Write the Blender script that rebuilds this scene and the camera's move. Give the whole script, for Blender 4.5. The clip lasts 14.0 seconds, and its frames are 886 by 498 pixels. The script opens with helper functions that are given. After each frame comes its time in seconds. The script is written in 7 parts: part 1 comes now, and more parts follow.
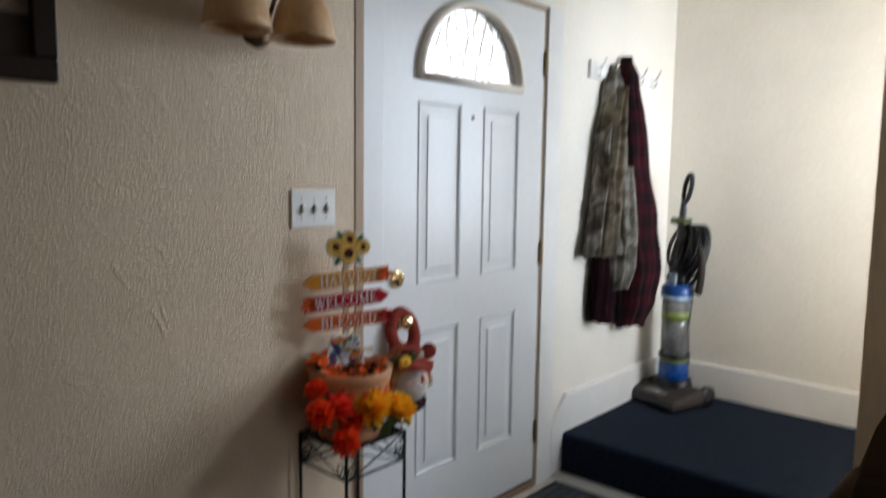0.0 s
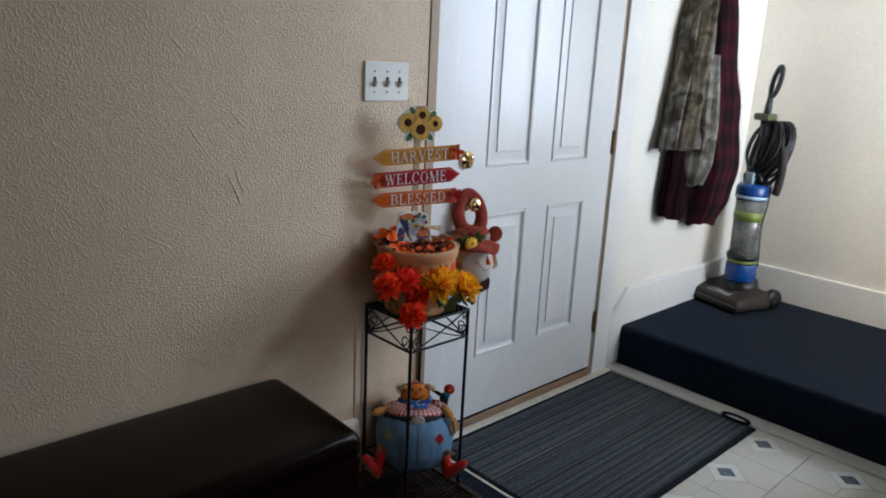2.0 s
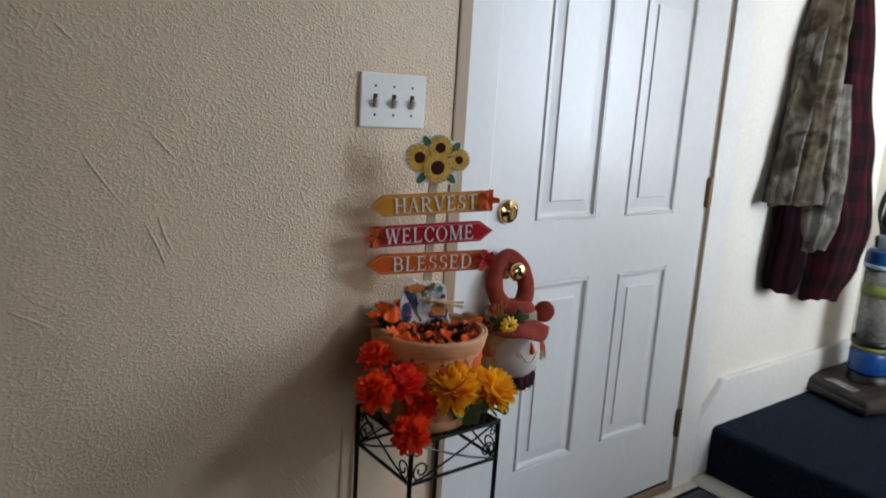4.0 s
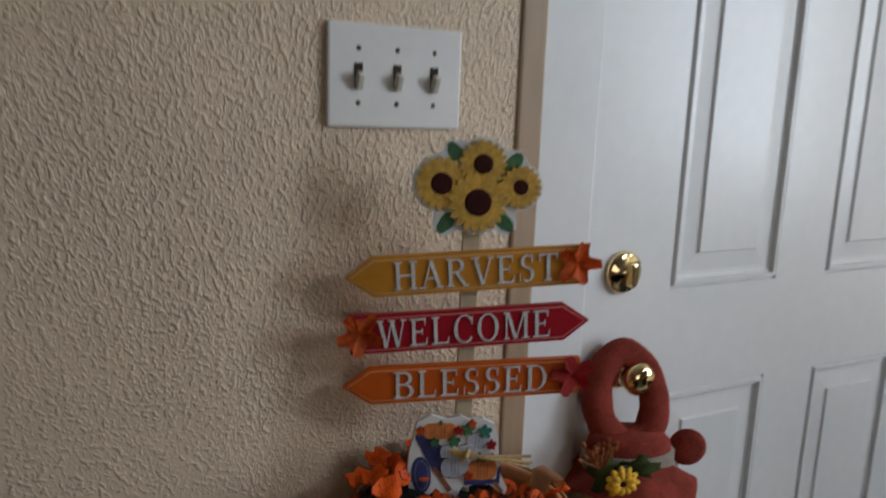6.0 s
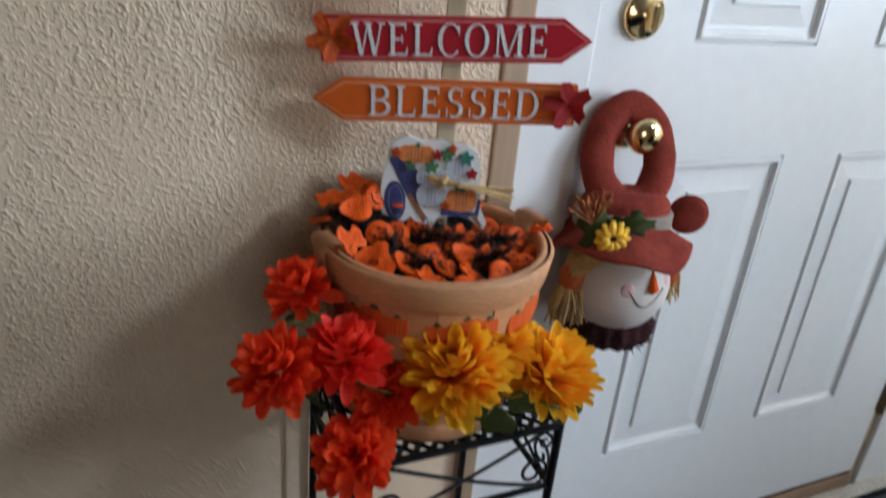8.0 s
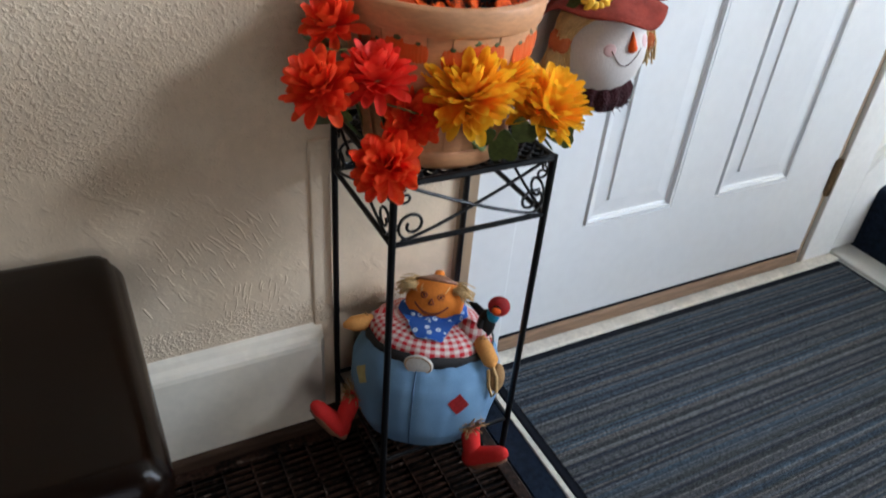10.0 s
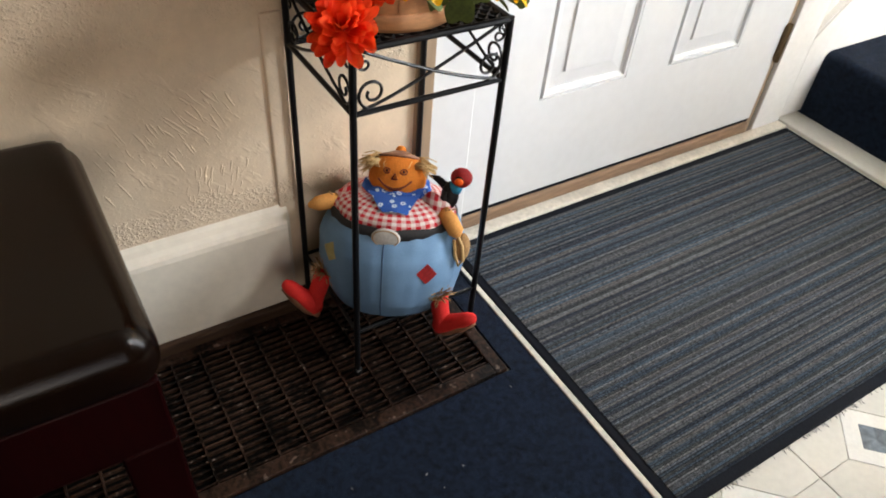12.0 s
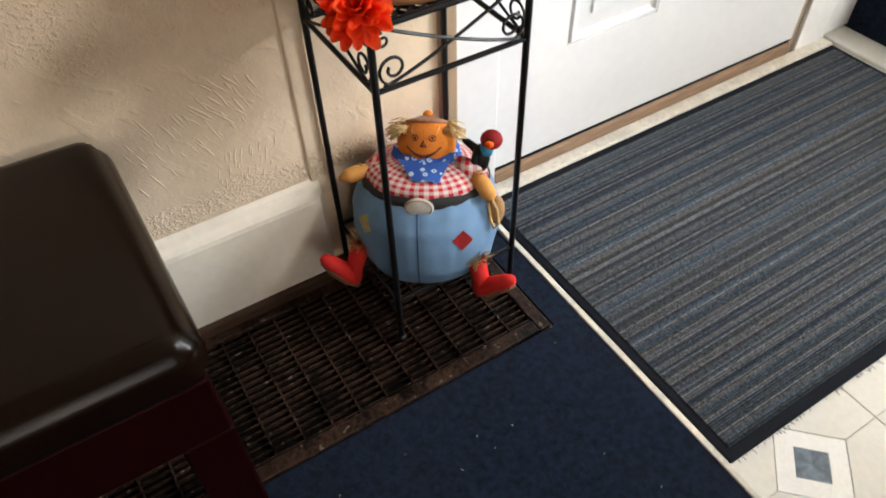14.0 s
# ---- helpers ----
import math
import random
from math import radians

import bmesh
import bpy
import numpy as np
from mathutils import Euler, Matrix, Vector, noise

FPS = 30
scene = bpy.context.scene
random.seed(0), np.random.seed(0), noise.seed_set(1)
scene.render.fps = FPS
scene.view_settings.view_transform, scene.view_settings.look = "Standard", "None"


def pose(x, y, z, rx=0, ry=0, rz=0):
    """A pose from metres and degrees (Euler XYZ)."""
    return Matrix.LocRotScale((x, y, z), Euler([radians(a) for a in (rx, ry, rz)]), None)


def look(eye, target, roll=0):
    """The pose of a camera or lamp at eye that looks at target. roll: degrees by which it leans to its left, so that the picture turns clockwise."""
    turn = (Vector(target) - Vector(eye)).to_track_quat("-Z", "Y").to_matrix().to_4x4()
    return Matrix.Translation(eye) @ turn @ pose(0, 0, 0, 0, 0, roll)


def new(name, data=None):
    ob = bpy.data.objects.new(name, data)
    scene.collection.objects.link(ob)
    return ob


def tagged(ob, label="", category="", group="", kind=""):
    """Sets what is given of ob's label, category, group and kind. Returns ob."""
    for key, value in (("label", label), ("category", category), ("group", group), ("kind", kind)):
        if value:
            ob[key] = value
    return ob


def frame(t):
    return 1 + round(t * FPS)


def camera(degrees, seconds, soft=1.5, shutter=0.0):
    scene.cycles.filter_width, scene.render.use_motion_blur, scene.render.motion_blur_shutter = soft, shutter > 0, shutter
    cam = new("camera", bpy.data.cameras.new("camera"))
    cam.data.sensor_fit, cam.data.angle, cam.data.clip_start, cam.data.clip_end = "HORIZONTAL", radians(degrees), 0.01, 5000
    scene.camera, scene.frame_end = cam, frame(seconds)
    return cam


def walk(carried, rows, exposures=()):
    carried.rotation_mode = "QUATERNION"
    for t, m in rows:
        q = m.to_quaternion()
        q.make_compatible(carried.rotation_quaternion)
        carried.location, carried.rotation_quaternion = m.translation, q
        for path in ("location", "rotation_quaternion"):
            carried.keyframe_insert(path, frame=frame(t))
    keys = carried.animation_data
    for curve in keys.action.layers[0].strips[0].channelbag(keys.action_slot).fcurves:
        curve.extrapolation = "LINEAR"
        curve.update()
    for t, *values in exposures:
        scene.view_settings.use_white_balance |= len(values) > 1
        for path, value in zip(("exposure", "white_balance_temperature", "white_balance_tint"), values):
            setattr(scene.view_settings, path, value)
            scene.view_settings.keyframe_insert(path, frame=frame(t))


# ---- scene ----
cam = camera(63.8, 14.0, 1.8, 0.5)
PATH = [
    (0, (1.722, -1.244, 1.417), (0.389, 0.231, 1.199), 0.8),
    (0.3, (1.728, -1.317, 1.508), (0.443, 0.211, 1.387), 2.0),
    (0.5, (1.798, -1.383, 1.485), (0.502, 0.13, 1.307), 2.5),
    (0.7, (1.698, -1.389, 1.41), (0.418, 0.117, 1.102), 2.3),
    (1, (1.701, -1.394, 1.405), (0.355, 0.023, 0.982), 3.4),
    (1.5, (1.694, -1.38, 1.374), (0.329, 0.013, 0.931), 2.3),
    (2, (1.688, -1.257, 1.368), (0.283, 0.072, 0.856), 2.8),
    (2.2, (1.661, -1.22, 1.361), (0.223, 0.073, 0.853), 2.9),
    (4.3, (1.257, -0.65, 1.298), (-0.349, 0.478, 0.913), 3.2),
    (4.5, (1.22, -0.586, 1.31), (-0.418, 0.492, 0.916), 3.0),
    (5, (1.018, -0.499, 1.313), (-0.608, 0.627, 1.016), 6.9),
    (5.5, (0.88, -0.374, 1.295), (-0.792, 0.694, 1.037), 3.1),
    (6, (0.76, -0.239, 1.26), (-0.993, 0.651, 0.89), 2.0),
    (6.5, (0.706, -0.199, 1.201), (-1.019, 0.658, 0.662), 4.7),
    (7, (0.714, -0.189, 1.172), (-1.001, 0.642, 0.565), 5.3),
    (7.5, (0.73, -0.178, 1.166), (-0.958, 0.658, 0.494), 5.9),
    (8, (0.754, -0.17, 1.128), (-0.89, 0.613, 0.301), 5.4),
    (8.5, (0.761, -0.192, 1.107), (-0.755, 0.66, 0.118), 7.1),
    (9, (0.826, -0.26, 1.087), (-0.662, 0.591, 0.056), 7.4),
    (11.3, (0.916, -0.3, 1.017), (-0.377, 0.511, -0.276), 4.4),
    (11.5, (0.916, -0.304, 1.025), (-0.351, 0.52, -0.285), 5.1),
    (12, (0.933, -0.315, 1.019), (-0.289, 0.531, -0.319), 5.3),
    (12.5, (0.934, -0.317, 1.025), (-0.321, 0.484, -0.311), 4.7),
    (13, (0.913, -0.296, 1.028), (-0.275, 0.496, -0.373), 3.3),
    (13.5, (0.901, -0.289, 1.046), (-0.293, 0.432, -0.388), 0.3),
    (14, (0.898, -0.287, 1.052), (-0.266, 0.397, -0.424), -1.8),
]
EXPOSURES = [(0, -0.55, 6080, 12), (0.5, -0.87, 5980, 12), (1, -0.84, 5860, 11), (1.5, -0.44, 5810, 11), (2.2, -0.33, 5810, 11), (4.5, -0.44, 6110, 11), (5, -0.68, 6190, 12), (5.5, -0.8, 6290, 12), (6, -0.85, 6240, 12), (6.5, -0.54, 6330, 13), (7, -0.32, 6260, 13), (7.5, -0.16, 6180, 12), (8, -0.02, 5820, 10), (8.5, 0.13, 5560, 8), (9.2, 0.3, 5510, 9), (11.5, 1.02, 6690, 13), (14, 1.28, 6790, 13)]
walk(cam, [(t, look(eye, target, roll)) for t, eye, target, roll in PATH], EXPOSURES)

# ---- world and lights ----
world = bpy.data.worlds.new("sky")
scene.world = world
world.use_nodes = True
sky = world.node_tree.nodes.new("ShaderNodeTexSky")
sky.sky_type, sky.sun_disc, sky.sun_elevation, sky.sun_rotation = "NISHITA", False, radians(40), radians(60)
world.node_tree.links.new(sky.outputs[0], world.node_tree.nodes["Background"].inputs[0])
world.node_tree.nodes["Background"].inputs[1].default_value = 0.1


def window_light(name, eye, target, width, height, watts, colour):
    data = bpy.data.lights.new(name, "AREA")
    data.shape, data.size, data.size_y, data.energy, data.color = "RECTANGLE", width, height, watts, colour
    lamp = new(name, data)
    lamp.matrix_world = look(eye, target)
    return lamp


window_light("landing_window_light", (1.78, 2.60, 1.65), (1.74, 0.0, 1.55), 0.84, 1.32, 61, (0.83, 0.92, 1.0)).data.spread = radians(118)
window_light("side_window_light", (2.28, 2.05, 1.55), (0.0, 2.10, 1.50), 0.80, 1.20, 20, (0.86, 0.94, 1.0)).data.spread = radians(85)
# added fill, narrowed and aimed to lift shadows round the stand and door
window_light("room_window_light", (3.76, -0.6, 1.5), (0.0, 0.36, 0.75), 1.60, 1.20, 1.10, (1.0, 0.86, 0.70)).data.spread = radians(44)
window_light("transom_light", (1.60, 1.494, 2.12), (0.05, 0.10, 0.80), 0.52, 0.28, 3.0, (0.90, 0.96, 1.0)).data.spread = radians(72)

# ---- materials ----
def material(name, colour, rough=0.6, vary=0.12, scale=8.0, fine=120.0, bump=0.1, depth=0.002, metal=0.0, coat=0.0, sheen=0.0, stretch=(1, 1, 1), second=None, spread=0.5, spec=0.5):
    """A surface with broad and fine variation of colour and relief."""
    m = bpy.data.materials.new(name)
    m.use_nodes = True
    nt = m.node_tree
    p = nt.nodes["Principled BSDF"]
    p.inputs["Roughness"].default_value, p.inputs["Metallic"].default_value = rough, metal
    p.inputs["Specular IOR Level"].default_value = spec
    p.inputs["Coat Weight"].default_value, p.inputs["Sheen Weight"].default_value = coat, sheen
    co = nt.nodes.new("ShaderNodeTexCoord")
    mp = nt.nodes.new("ShaderNodeMapping")
    mp.inputs["Scale"].default_value = stretch
    nt.links.new(co.outputs["Object"], mp.inputs[0])
    big, small = nt.nodes.new("ShaderNodeTexNoise"), nt.nodes.new("ShaderNodeTexNoise")
    for n, sc in ((big, scale), (small, fine)):
        n.inputs["Scale"].default_value, n.inputs["Detail"].default_value = sc, 4
        nt.links.new(mp.outputs[0], n.inputs["Vector"])
    add = nt.nodes.new("ShaderNodeMath")
    add.operation = "MULTIPLY_ADD"
    add.inputs[1].default_value = 0.5
    half = nt.nodes.new("ShaderNodeMath")
    half.operation = "MULTIPLY"
    half.inputs[1].default_value = 0.5
    nt.links.new(big.outputs[0], half.inputs[0])
    nt.links.new(small.outputs[0], add.inputs[0])
    nt.links.new(half.outputs[0], add.inputs[2])
    ramp = nt.nodes.new("ShaderNodeValToRGB")
    dark = second or tuple(c * (1 - vary) for c in colour)
    light = colour if second else tuple(min(1, c * (1 + vary)) for c in colour)
    ramp.color_ramp.elements[0].position, ramp.color_ramp.elements[1].position = 0.5 - 0.3 * spread, 0.5 + 0.3 * spread
    ramp.color_ramp.elements[0].color, ramp.color_ramp.elements[1].color = (*dark, 1), (*light, 1)
    nt.links.new(add.outputs[0], ramp.inputs[0])
    nt.links.new(ramp.outputs[0], p.inputs["Base Color"])
    rr = nt.nodes.new("ShaderNodeMapRange")
    rr.inputs["To Min"].default_value, rr.inputs["To Max"].default_value = max(0.02, rough - 0.08), min(1, rough + 0.08)
    nt.links.new(big.outputs[0], rr.inputs[0])
    nt.links.new(rr.outputs[0], p.inputs["Roughness"])
    b = nt.nodes.new("ShaderNodeBump")
    b.inputs["Strength"].default_value, b.inputs["Distance"].default_value = bump, depth
    nt.links.new(small.outputs[0], b.inputs["Height"])
    nt.links.new(b.outputs[0], p.inputs["Normal"])
    return m


def plaster(name, colour, strength):
    """Painted trowelled plaster with ridges, drags and smooth patches."""
    m = material(name, colour, 0.46, 0.06, 2.5, 60, 0.0)
    nt = m.node_tree
    p = nt.nodes["Principled BSDF"]
    co = nt.nodes["Texture Coordinate"]
    def tex(kind, sc, rot, stretch):
        mp = nt.nodes.new("ShaderNodeMapping")
        mp.inputs["Rotation"].default_value, mp.inputs["Scale"].default_value = rot, stretch
        mp.vector_type = "TEXTURE"
        nt.links.new(co.outputs["Object"], mp.inputs[0])
        n = nt.nodes.new(kind)
        n.inputs["Scale"].default_value = sc
        nt.links.new(mp.outputs[0], n.inputs["Vector"])
        return n
    def math_node(op, a, b):
        n = nt.nodes.new("ShaderNodeMath")
        n.operation = op
        for k, v in enumerate((a, b)):
            if isinstance(v, float):
                n.inputs[k].default_value = v
            else:
                nt.links.new(v, n.inputs[k])
        return n.outputs[0]
    def ramp_range(socket, lo, hi, to_lo=0.0, to_hi=1.0):
        n = nt.nodes.new("ShaderNodeMapRange")
        n.interpolation_type = "SMOOTHSTEP"
        for k, v in zip(("From Min", "From Max", "To Min", "To Max"), (lo, hi, to_lo, to_hi)):
            n.inputs[k].default_value = v
        nt.links.new(socket, n.inputs[0])
        return n.outputs[0]
    def streaks(sc, rot, stretch, detail, bend):
        n = tex("ShaderNodeTexNoise", sc, (rot, 0, 0), stretch)
        n.inputs["Detail"].default_value, n.inputs["Distortion"].default_value = detail, bend
        return n.outputs[0]
    # flattened dabs, pulled one way in some places and another way elsewhere
    fall = ramp_range(streaks(150, 0.35, (1, 1.0, 1.1), 1.4, 0.0), 0.50, 0.66)
    level = ramp_range(streaks(160, 1.3, (1, 0.9, 1.2), 1.4, 0.0), 0.51, 0.66)
    grit = ramp_range(streaks(280, 0.3, (1, 1, 1.2), 1.5, 0.1), 0.50, 0.68)
    drags = ramp_range(streaks(26, 0.75, (1, 0.7, 1.7), 3.0, 0.3), 0.58, 0.66)
    way = ramp_range(streaks(3.0, 0, (1, 1, 1), 1, 0), 0.44, 0.56)
    sep = nt.nodes.new("ShaderNodeSeparateXYZ")
    nt.links.new(co.outputs["Object"], sep.inputs[0])
    stray = math_node("MULTIPLY", math_node("SUBTRACT", streaks(5.5, 0.4, (1, 1, 1.2), 2, 0.6), 0.5), 0.62)
    along, up = math_node("ADD", sep.outputs[1], stray), math_node("ADD", sep.outputs[2], stray)
    # pebbly beside the switch and along the baseboard, thin patches lower on the long wall, smooth elsewhere
    beside = math_node("MULTIPLY", math_node("MULTIPLY", ramp_range(along, -0.50, 0.02, 0.30, 1.0), ramp_range(up, 0.84, 0.97)), ramp_range(up, 1.38, 1.62, 1.15, 0.45))
    low = math_node("MULTIPLY", math_node("MULTIPLY", ramp_range(up, 0.50, 0.60), ramp_range(up, 0.80, 0.96, 0.75, 0.25)), ramp_range(along, -0.75, -0.45, 0.55, 1.0))
    foot = math_node("MULTIPLY", ramp_range(sep.outputs[2], 0.236, 0.244), ramp_range(math_node("ADD", sep.outputs[2], math_node("MULTIPLY", stray, 0.12)), 0.272, 0.292, 1.0, 0.0))
    high = math_node("MULTIPLY", ramp_range(up, 1.20, 1.50, 0.0, 0.17), ramp_range(along, -1.3, -0.5, 0.35, 1.0))
    rough_share = math_node("ADD", math_node("MAXIMUM", math_node("MAXIMUM", beside, high), math_node("MAXIMUM", low, foot)), 0.06)
    mix = math_node("ADD", math_node("MULTIPLY", fall, way), math_node("MULTIPLY", level, math_node("SUBTRACT", 1.0, way)))
    h = math_node("ADD", mix, math_node("MULTIPLY", grit, 0.30))
    h = math_node("MULTIPLY", h, rough_share)
    h = math_node("ADD", h, math_node("MULTIPLY", drags, 0.20))
    h = math_node("ADD", h, math_node("MULTIPLY", streaks(5.0, 0, (1, 1, 1), 2, 0), 3.2))
    b = nt.nodes.new("ShaderNodeBump")
    b.inputs["Strength"].default_value, b.inputs["Distance"].default_value = strength, 0.0035
    nt.links.new(h, b.inputs["Height"])
    nt.links.new(b.outputs[0], p.inputs["Normal"])
    return m


M = {
    "plaster": plaster("cream_plaster", (0.71, 0.57, 0.41), 0.60),
    "plaster_white": plaster("white_plaster", (0.80, 0.76, 0.68), 0.35),
    "base_paint": plaster("thick_cream_white_paint", (0.74, 0.67, 0.555), 0.14),
    "ceiling": plaster("ceiling_paint", (0.75, 0.73, 0.68), 0.3),
    "white": material("white_gloss_paint", (0.74, 0.75, 0.75), 0.33, 0.03, 3, 40, 0.08, 0.002),
    "trim_white": material("white_trim_paint", (0.78, 0.77, 0.74), 0.42, 0.05, 5, 60, 0.12, 0.002),
    "tan": material("tan_painted_wood", (0.35, 0.250, 0.160), 0.5, 0.15, 6, 80, 0.15, 0.002, stretch=(1, 1, 0.1)),
    "partition": material("warm_tan_painted_panelling", (0.74, 0.55, 0.34), 0.5, 0.14, 5, 70, 0.15, 0.002, stretch=(1, 1, 0.1)),
    "wood": material("worn_sill_wood", (0.25, 0.155, 0.092), 0.5, 0.35, 9, 150, 0.2, 0.002, stretch=(1, 0.12, 1)),
    "brown_wood": material("dark_shoe_wood", (0.050, 0.028, 0.017), 0.55, 0.4, 9, 150, 0.2, stretch=(1, 0.12, 1), spec=0.2),
    "brass": material("polished_brass", (0.90, 0.72, 0.40), 0.10, 0.08, 20, 200, 0.02, metal=1.0),
    "hinge": material("aged_brass", (0.24, 0.16, 0.085), 0.4, 0.25, 30, 200, 0.1, metal=0.9),
    "navy": material("navy_carpet", (0.0082, 0.0146, 0.0295), 0.95, 0.75, 90, 700, 0.85, 0.005, spec=0.10, sheen=0.024),
    "vinyl": material("cream_vinyl", (0.65, 0.63, 0.57), 0.38, 0.06, 7, 90, 0.06),
    "vinyl_white": material("white_vinyl", (0.76, 0.75, 0.71), 0.36, 0.06, 30, 160, 0.06),
    "vinyl_blue": material("blue_marbled_vinyl", (0.17, 0.22, 0.27), 0.38, 0.3, 34, 90, 0.06, second=(0.030, 0.048, 0.070)),
    "grout": material("tile_joint", (0.60, 0.57, 0.50), 0.8, 0.2),
    "strip": material("worn_white_strip", (0.62, 0.58, 0.50), 0.5, 0.2, 20, 120, 0.2),
    "black_iron": material("black_enamelled_iron", (0.005, 0.005, 0.0055), 0.35, 0.3, 40, 300, 0.15, spec=0.35),
    "grate": material("brown_cast_iron", (0.044, 0.0220, 0.0140), 0.40, 0.5, 16, 130, 0.7, 0.002, second=(0.0016, 0.0010, 0.0008), spread=0.30, spec=0.16),
    # near-black that paints the shade below the register's slats
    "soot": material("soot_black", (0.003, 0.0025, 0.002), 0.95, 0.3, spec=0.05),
    "leather": material("dark_brown_leather", (0.0066, 0.0028, 0.0014), 0.22, 0.35, 6, 420, 0.16, 0.0010, spec=0.16),
    "mahogany": material("dark_mahogany", (0.0095, 0.0006, 0.0006), 0.34, 0.35, 6, 90, 0.08, stretch=(1, 1, 0.15), spec=0.16),
    "rubber": material("black_rubber", (0.006, 0.0075, 0.012), 0.8, 0.3, 20, 200, 0.3, spec=0.15),
    "plastic_white": material("white_plastic", (0.78, 0.78, 0.76), 0.35, 0.03, 12, 80, 0.02),
    "recliner": material("brown_upholstery", (0.060, 0.034, 0.017), 0.9, 0.25, 7, 230, 0.4, 0.003, spec=0.1),
    "frame_dark": material("dark_picture_frame", (0.020, 0.010, 0.006), 0.45, 0.3, 10, 100, 0.1, spec=0.25),
    "picture": material("faded_print", (0.24, 0.16, 0.11), 0.5, 0.3, 4, 30, 0.0, second=(0.06, 0.038, 0.026)),
    "shade": material("amber_glass_shade", (0.76, 0.50, 0.27), 0.35, 0.2, 18, 60, 0.1, second=(0.58, 0.34, 0.16)),
    "bronze": material("oiled_bronze", (0.12, 0.08, 0.05), 0.35, 0.3, 20, 100, 0.1, metal=0.9),
}


# ---- building helpers ----
def part(name, bm, mat, parent=None, label="", smooth=False):
    me = bpy.data.meshes.new(name)
    bmesh.ops.recalc_face_normals(bm, faces=bm.faces)
    bm.to_mesh(me)
    bm.free()
    for k in (mat if isinstance(mat, (list, tuple)) else [mat]):
        me.materials.append(M[k] if isinstance(k, str) else k)
    if smooth:
        for f in me.polygons:
            f.use_smooth = True
    ob = new(name, me)
    if parent:
        ob.parent = parent
    if label:
        ob["label"] = label
    return ob


def thing(name, label, category, group="", at=(0, 0, 0), turn=0.0):
    ob = new(name)
    ob.empty_display_size = 0.05
    ob.matrix_world = pose(*at, 0, 0, turn)
    return tagged(ob, label, category, group)


def setting(ob, label="", category=""):
    return tagged(ob, label, category, "", "structure")


def add_box(bm, x0, x1, y0, y1, z0, z1, bevel=0.0, seg=2, mi=0):
    r = bmesh.ops.create_cube(bm, size=1, matrix=Matrix.Translation(((x0 + x1) / 2, (y0 + y1) / 2, (z0 + z1) / 2)) @ Matrix.Diagonal((x1 - x0, y1 - y0, z1 - z0, 1)))
    faces = list({f for v in r["verts"] for f in v.link_faces})
    for f in faces:
        f.material_index = mi
    if bevel:
        edges = list({e for v in r["verts"] for e in v.link_edges})
        made = bmesh.ops.bevel(bm, geom=edges, offset=bevel, segments=seg, profile=0.5, affect="EDGES")
        for f in made["faces"]:
            f.material_index = mi
    return bm


def box(x0, x1, y0, y1, z0, z1, bevel=0.0, seg=2):
    return add_box(bmesh.new(), x0, x1, y0, y1, z0, z1, bevel, seg)


def add_tube(bm, pts, r, n=8, mi=0, closed=False, cap=True):
    """A round bar along points; r may be a list."""
    pts = [Vector(p) for p in pts]
    k = len(pts)
    rs = r if isinstance(r, (list, tuple)) else [r] * k
    rings, ref = [], None
    for i, p in enumerate(pts):
        a, b = pts[i - 1] if (i or closed) else p, pts[(i + 1) % k] if (i < k - 1 or closed) else p
        d = (b - a).normalized()
        if ref is None:
            ref = Vector((0, 0, 1)) if abs(d.z) < 0.9 else Vector((1, 0, 0))
        s = d.cross(ref).normalized()
        ref = s.cross(d).normalized()
        rings.append([bm.verts.new(p + rs[i] * (math.cos(2 * math.pi * j / n) * s + math.sin(2 * math.pi * j / n) * ref)) for j in range(n)])
    for i in range(k if closed else k - 1):
        q, w = rings[i], rings[(i + 1) % k]
        for j in range(n):
            f = bm.faces.new((q[j], q[(j + 1) % n], w[(j + 1) % n], w[j]))
            f.material_index = mi
    if cap and not closed:
        for ring in (rings[0], rings[-1]):
            bm.faces.new(ring).material_index = mi
    return bm


def tube(pts, r, n=8, closed=False):
    return add_tube(bmesh.new(), pts, r, n, 0, closed)


def add_lathe(bm, profile, n=32, m=Matrix(), mi=0, cap=True):
    """A turned body round z: profile of (radius, height)."""
    rings = []
    for r, z in profile:
        rings.append([bm.verts.new(m @ Vector((r * math.cos(2 * math.pi * j / n), r * math.sin(2 * math.pi * j / n), z))) for j in range(n)])
    for a, b in zip(rings, rings[1:]):
        for j in range(n):
            bm.faces.new((a[j], a[(j + 1) % n], b[(j + 1) % n], b[j])).material_index = mi
    for ring in (rings[0], rings[-1]) if cap else ():
        bm.faces.new(ring).material_index = mi
    return bm


def add_ball(bm, at, radii, u=20, v=12, mi=0, turn=Matrix()):
    m = Matrix.Translation(at) @ turn @ Matrix.Diagonal((*radii, 1))
    r = bmesh.ops.create_uvsphere(bm, u_segments=u, v_segments=v, radius=1, matrix=m)
    for f in {f for w in r["verts"] for f in w.link_faces}:
        f.material_index = mi
    return bm


